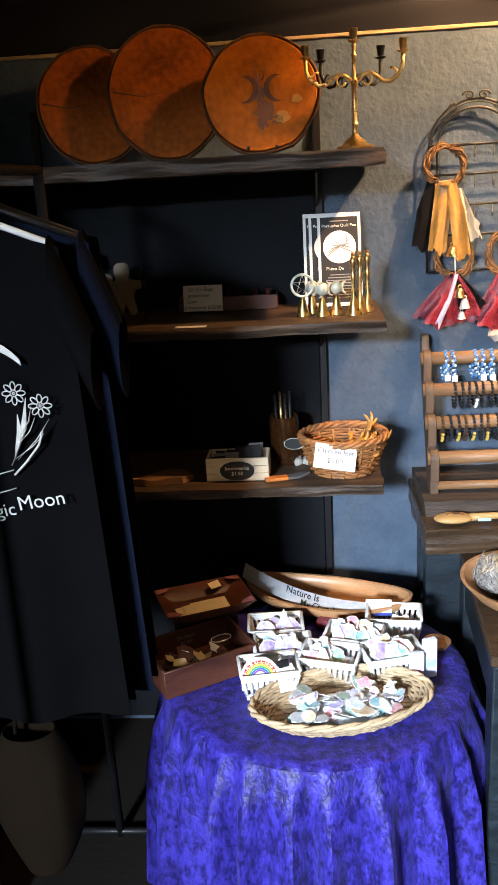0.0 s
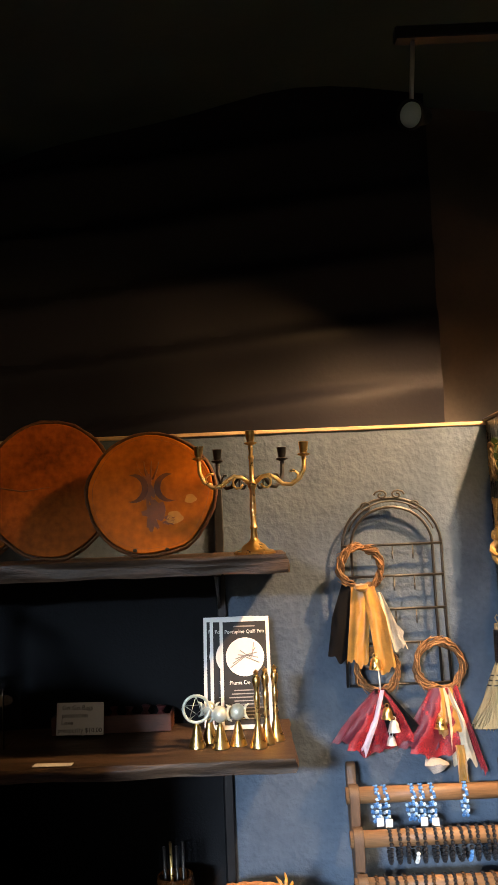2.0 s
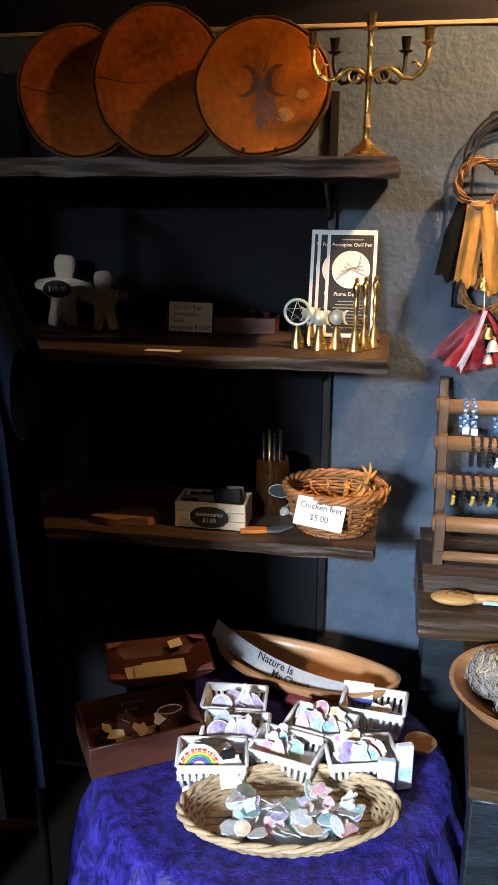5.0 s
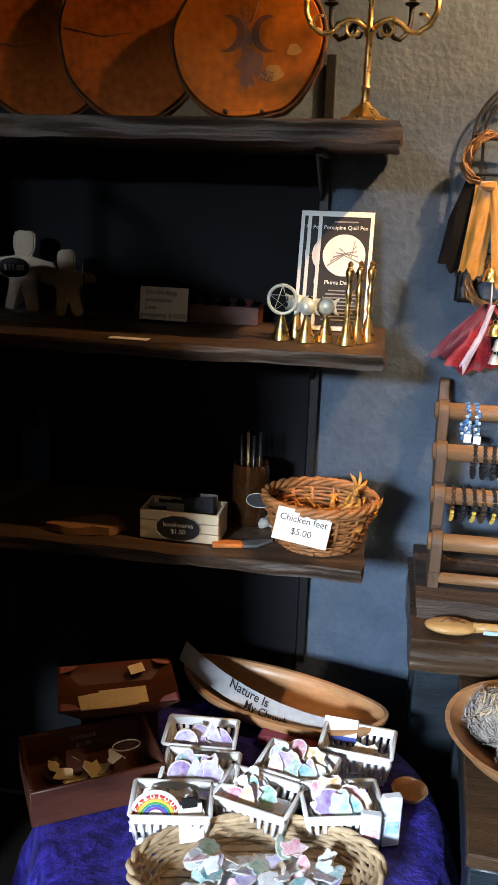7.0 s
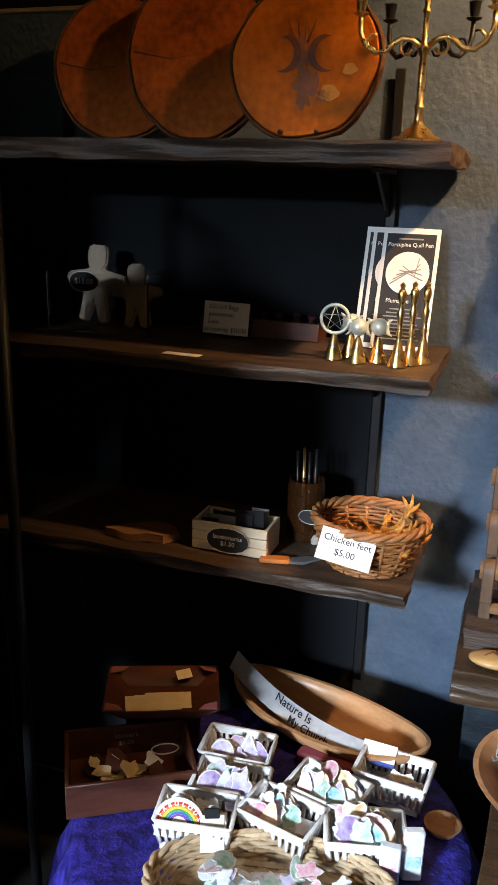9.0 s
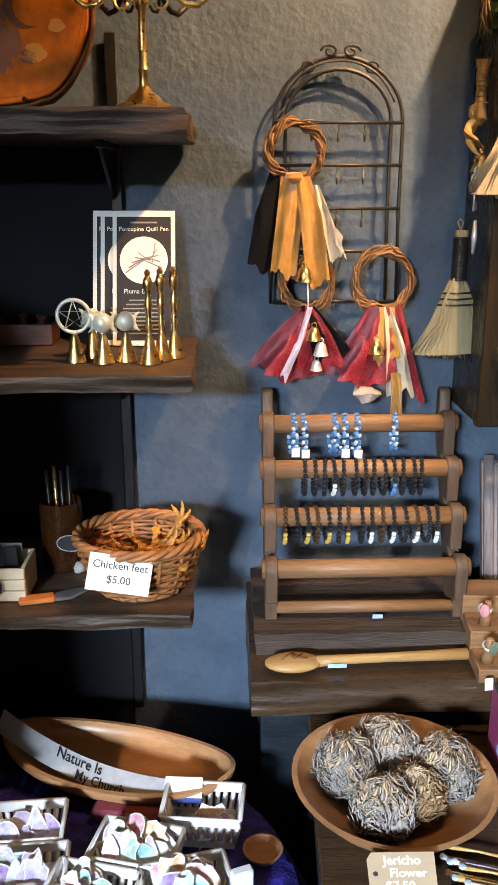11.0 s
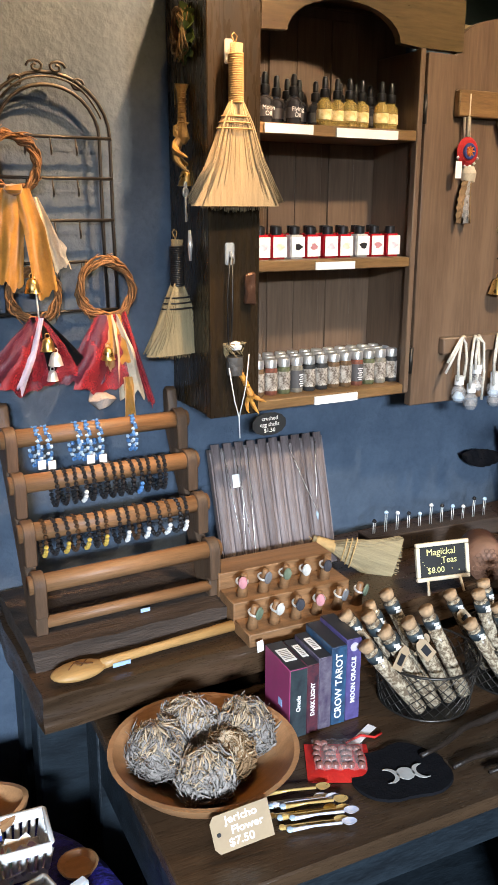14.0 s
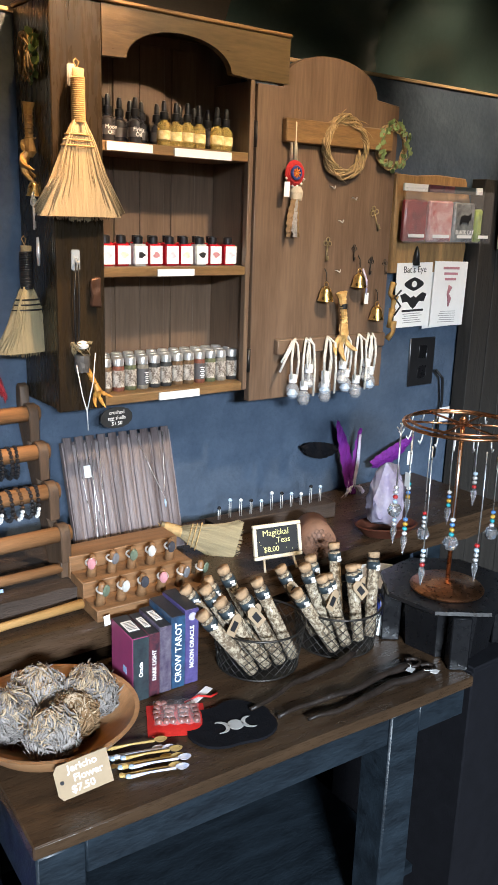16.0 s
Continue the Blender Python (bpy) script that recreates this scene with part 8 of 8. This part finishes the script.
# ---- end of the wall ----
LIVEEDGE = M("honey_live_edge", (0.42, 0.24, 0.10), 0.55, var=0.5, scale=5, fine=40, stretch=(8, 8, 1), bump=0.2)
t = thing("live_edge_board", "honey-coloured live-edge board on the wall", "board", (2.25, 2.527, 1.56))
o = [(-0.20, 0.0), (0.14, 0.0), (0.150, 0.08), (0.138, 0.16), (0.15, 0.23), (0.12, 0.30), (-0.02, 0.305), (-0.12, 0.298), (-0.205, 0.30)]
part("board", slab(o, 0.022, pose(0, 0, 0, 90), bev=0.003), LIVEEDGE, t)
for k, (x, c1, c2) in enumerate(((2.105, (0.30, 0.03, 0.03), (0.10, 0.02, 0.02)), (2.215, (0.42, 0.10, 0.10), (0.60, 0.45, 0.42)), (2.335, (0.03, 0.03, 0.035), (0.25, 0.27, 0.26)), (2.425, (0.30, 0.38, 0.06), (0.15, 0.20, 0.05)))):
    t = thing("herb_packet", "clear plastic packet of coloured contents hung on the board", "packet", (x, 2.478 - 0.006 * (k % 2), 1.66), 3 - 4 * (k % 2), group="hanging plastic packets")
    w2 = 0.055 if k < 3 else 0.035
    part("content", jitter(cut(box(-w2, w2, -0.010, 0.010, 0.0, 0.125 - 0.02 * (k == 3), 0.006), 1), 0.003, 40, k), M("packet_print_%d" % k, c1, 0.35, scale=18, fine=60, bump=0.1, col2=c2, coat=0.5), t)
    part("film", box(-w2 - 0.005, w2 + 0.005, -0.012, -0.0105, -0.004, 0.160, 0.0005), BAGFILM, t).visible_shadow = False
    part("header", box(-w2 - 0.004, w2 + 0.004, -0.003, 0.003, 0.150, 0.172, 0.001), (PAPER, SP[1], SP[0], PAPER)[k], t)
    part("label_bar", box(-w2 * 0.7, w2 * 0.7, -0.0145, -0.0136, 0.012, 0.022, 0), PAPER, t)
    if k == 2:
        text("lettering", "BLACK CAT", 0.018, pose(0, -0.0140, 0.030, 90), PAPER, t, 0.0004)
        part("printed_shape", slab([(-0.03, 0.0), (-0.026, 0.03), (-0.01, 0.036), (0.012, 0.032), (0.03, 0.044), (0.028, 0.02), (0.018, 0.018), (0.016, 0.0), (0.008, 0.012), (-0.016, 0.012)], 0.0006, pose(0, -0.0136, 0.05, 90)), INK, t)
t = thing("dark_tassel", "small dark tassel hanging from the board", "tassel", (2.15, 2.495, 1.615))
part("tassel", tube([(0, 0, 0.03), (0, 0, 0.01), (0, 0, -0.03)], [0.002, 0.009, 0.013], 8), BLACKPLASTIC, t)


def leaflet(x, z, w2, h, label, tilt, kind):
    t = thing("leaflet", label, "leaflet", (x, 2.500 if x != 2.300 else 2.508, z), 0, group="printed leaflets", ry=tilt)
    part("sheet", box(-w2, w2, -0.002, 0, 0, h, 0.0004), PAPER, t)
    if kind == "eye":
        text("lettering", "Bat's Eye", 0.030, pose(0, -0.0024, h - 0.022, 90), INK, t)
        eye = [(0.045 * math.cos(radians(a)), 0.022 * math.sin(radians(a)) * (1 - 0.4 * abs(math.cos(radians(a))))) for a in range(0, 360, 15)]
        part("printed_shape", slab(eye, 0.0006, pose(0, -0.0022, h * 0.67, 90)), INK, t)
        part("printed_shape", slab([(0.012 * math.cos(radians(a)), 0.010 * math.sin(radians(a))) for a in range(0, 360, 30)], 0.0006, pose(0, -0.0029, h * 0.67, 90)), PAPER, t)
        bat = [(-0.062, 0.018), (-0.04, 0.024), (-0.012, 0.008), (0, 0.014), (0.012, 0.008), (0.04, 0.024), (0.062, 0.018), (0.05, -0.006), (0.028, -0.004), (0.012, -0.02), (0.0, -0.028), (-0.012, -0.02), (-0.028, -0.004), (-0.05, -0.006)]
        part("printed_shape", slab(bat, 0.0006, pose(0, -0.0022, h * 0.42, 90)), INK, t)
        part("text_bar", box(-0.05, 0.05, -0.0028, -0.0021, h * 0.24, h * 0.275, 0), INK, t)
        for k in range(5):
            part("text_bar", box(-0.045 + 0.006 * (k % 2), 0.045 - 0.008 * (k % 3), -0.0028, -0.0021, 0.014 + 0.007 * k, 0.016 + 0.007 * k, 0), GREYINK, t)
    else:
        pale = M("rose_ink", (0.50, 0.22, 0.25), 0.6, bump=0)
        for k in range(3):
            part("text_bar", box(-0.04 + 0.006 * k, 0.04 - 0.006 * k, -0.0028, -0.0021, h - 0.026 - 0.018 * k, h - 0.018 - 0.018 * k, 0), pale, t)
        part("printed_shape", tube([(0, -0.0026, h * 0.30), (0.004, -0.0026, h * 0.42), (-0.006, -0.0026, h * 0.50), (0.004, -0.0026, h * 0.62)], [0.003, 0.010, 0.006, 0.011], 6, False, None, 0.05), pale, t)
        for k in range(6):
            part("text_bar", box(-0.044 + 0.004 * (k % 3), 0.04, -0.0028, -0.0021, 0.012 + 0.007 * k, 0.0138 + 0.007 * k, 0), GREYINK, t)


leaflet(2.155, 1.388, 0.083, 0.205, "white leaflet printed with an eye and a bat", -1, "eye")
leaflet(2.325, 1.384, 0.083, 0.212, "white leaflet with faint rose print", 1, "rose")
leaflet(2.300, 1.380, 0.083, 0.210, "second white leaflet behind the rose one", -2, "rose")
t = thing("wall_socket", "black double wall socket with a plugged lead", "socket", (2.248, 2.527, 1.262))
part("plate", box(-0.062, 0.062, -0.006, 0, -0.082, 0.082, 0.003), BLACKPLASTIC, t)
for z in (-0.035, 0.035):
    part("outlet", box(-0.020, 0.020, -0.0085, -0.0062, z - 0.022, z + 0.022, 0.002), BLACKPAINT, t)
part("lead", tube([(0.058, -0.02, -0.03), (0.085, -0.03, -0.06), (0.105, -0.02, -0.14), (0.100, -0.01, -0.35)], 0.005, 7), BLACKPLASTIC, t, "black cable")
part("cable_tag", box(0.085, 0.135, -0.032, -0.030, -0.215, -0.165, 0.0005), PAPER, t, "white cable tag")
OLDBOARD = M("old_dark_boards", (0.028, 0.023, 0.018), 0.75, var=0.5, scale=5, fine=40, stretch=(8, 8, 0.8), bump=0.5)
t = thing("plank_post", "old dark planks closing the end of the wall", "planks", (2.60, 2.46, 0), kind="structure")
for k in range(4):
    part("plank", jitter(cut(box(-0.185 + 0.095 * k, -0.094 + 0.095 * k, 0, 0.06, 0, 1.86 - 0.02 * (k % 2), 0.002), 1), 0.003, 10, k), OLDBOARD, t)
FUR = M("pale_fur", (0.52, 0.40, 0.26), 0.95, scale=20, fine=200, stretch=(3, 3, 1), bump=0.6)
t = thing("fur_pelt", "pale tan fur hung on the end planks", "fur", (2.50, 2.43, 1.80))
hair = bmesh.new()
rng = random.Random(12)
for k in range(420):
    x, z = rng.uniform(-0.06, 0.24), rng.uniform(-0.16, 0.17)
    if x < -0.05 + 0.10 * (0.17 - z):
        continue
    tube([(x, 0, z), (x + rng.uniform(-0.008, 0.004), -0.012, z - 0.02), (x + rng.uniform(-0.014, 0.006), -0.014, z - 0.05)], [0.003, 0.003, 0.0006], 4, False, hair)
part("hair", hair, FUR, t)
part("skin", slab([(-0.02, -0.16), (0.25, -0.16), (0.25, 0.17), (-0.05, 0.17), (-0.03, 0.05)], 0.008, pose(0, 0.010, 0, 90)), FUR, t)

# ---- track lights ----
t = thing("track_rail", "black lighting track under the tent roof", "light track", (0, 0, 0))
part("rail", box(0.56, 2.45, 1.915, 1.945, 2.80, 2.825, 0.003), BLACKPLASTIC, t)
for x in (0.9, 1.7):
    part("drop_wire", cyl((x, 1.93, 2.825), (x, 1.93, 2.95), 0.003, seg=6), SILVER, t)


def track_head(loc, target, lit, label):
    t = thing("track_spotlight", label, "spotlight", (0, 0, 0), group="track spotlights")
    L = Vector(loc)
    part("stem", cyl((L.x, L.y, L.z + 0.03), (L.x + 0.01, 1.93, 2.80), 0.0045, seg=8), SILVER, t)
    m = look(loc, target) @ Matrix.Rotation(math.pi, 4, "X")
    part("housing", lathe([(0, -0.055), (0.016, -0.052), (0.020, -0.02), (0.027, 0.0), (0.028, 0.014), (0.026, 0.014), (0.024, 0.0), (0.016, -0.02), (0, -0.022)], 24, None, m), BLACKPLASTIC, t, "black lamp housing")
    g = bpy.data.materials.new("lit_bulb" if lit else "unlit_bulb")
    g.use_nodes = True
    p = g.node_tree.nodes["Principled BSDF"]
    p.inputs["Base Color"].default_value = (0.6, 0.75, 0.75, 1)
    p.inputs["Roughness"].default_value = 0.15
    if lit:
        p.inputs["Emission Color"].default_value = (1.0, 0.80, 0.52, 1)
        p.inputs["Emission Strength"].default_value = 14
    part("bulb", lathe([(0, -0.018), (0.0225, -0.004), (0.0235, 0.006), (0.016, 0.012), (0, 0.014)], 20, None, m), g, t, "glowing warm bulb" if lit else "unlit glass bulb")


track_head((LAMP_A[0] + 0.010, LAMP_A[1] - 0.02, LAMP_A[2] + 0.035), (0.62, 1.75, 2.1), True, "black track spotlight with a glowing warm bulb")
track_head((LAMP_B[0] + 0.012, LAMP_B[1] - 0.012, LAMP_B[2] + 0.035), (0.52, 2.53, 1.86), True, "black track spotlight turned to the plastered wall")
track_head((LAMP_C[0], LAMP_C[1] - 0.012, LAMP_C[2] + 0.035), (2.36, 2.56, 2.06), True, "black track spotlight over the end of the wall")
track_head((0.585, 1.93, 2.652), (0.30, 1.6, 2.52), False, "unlit black track spotlight with a glass bulb")
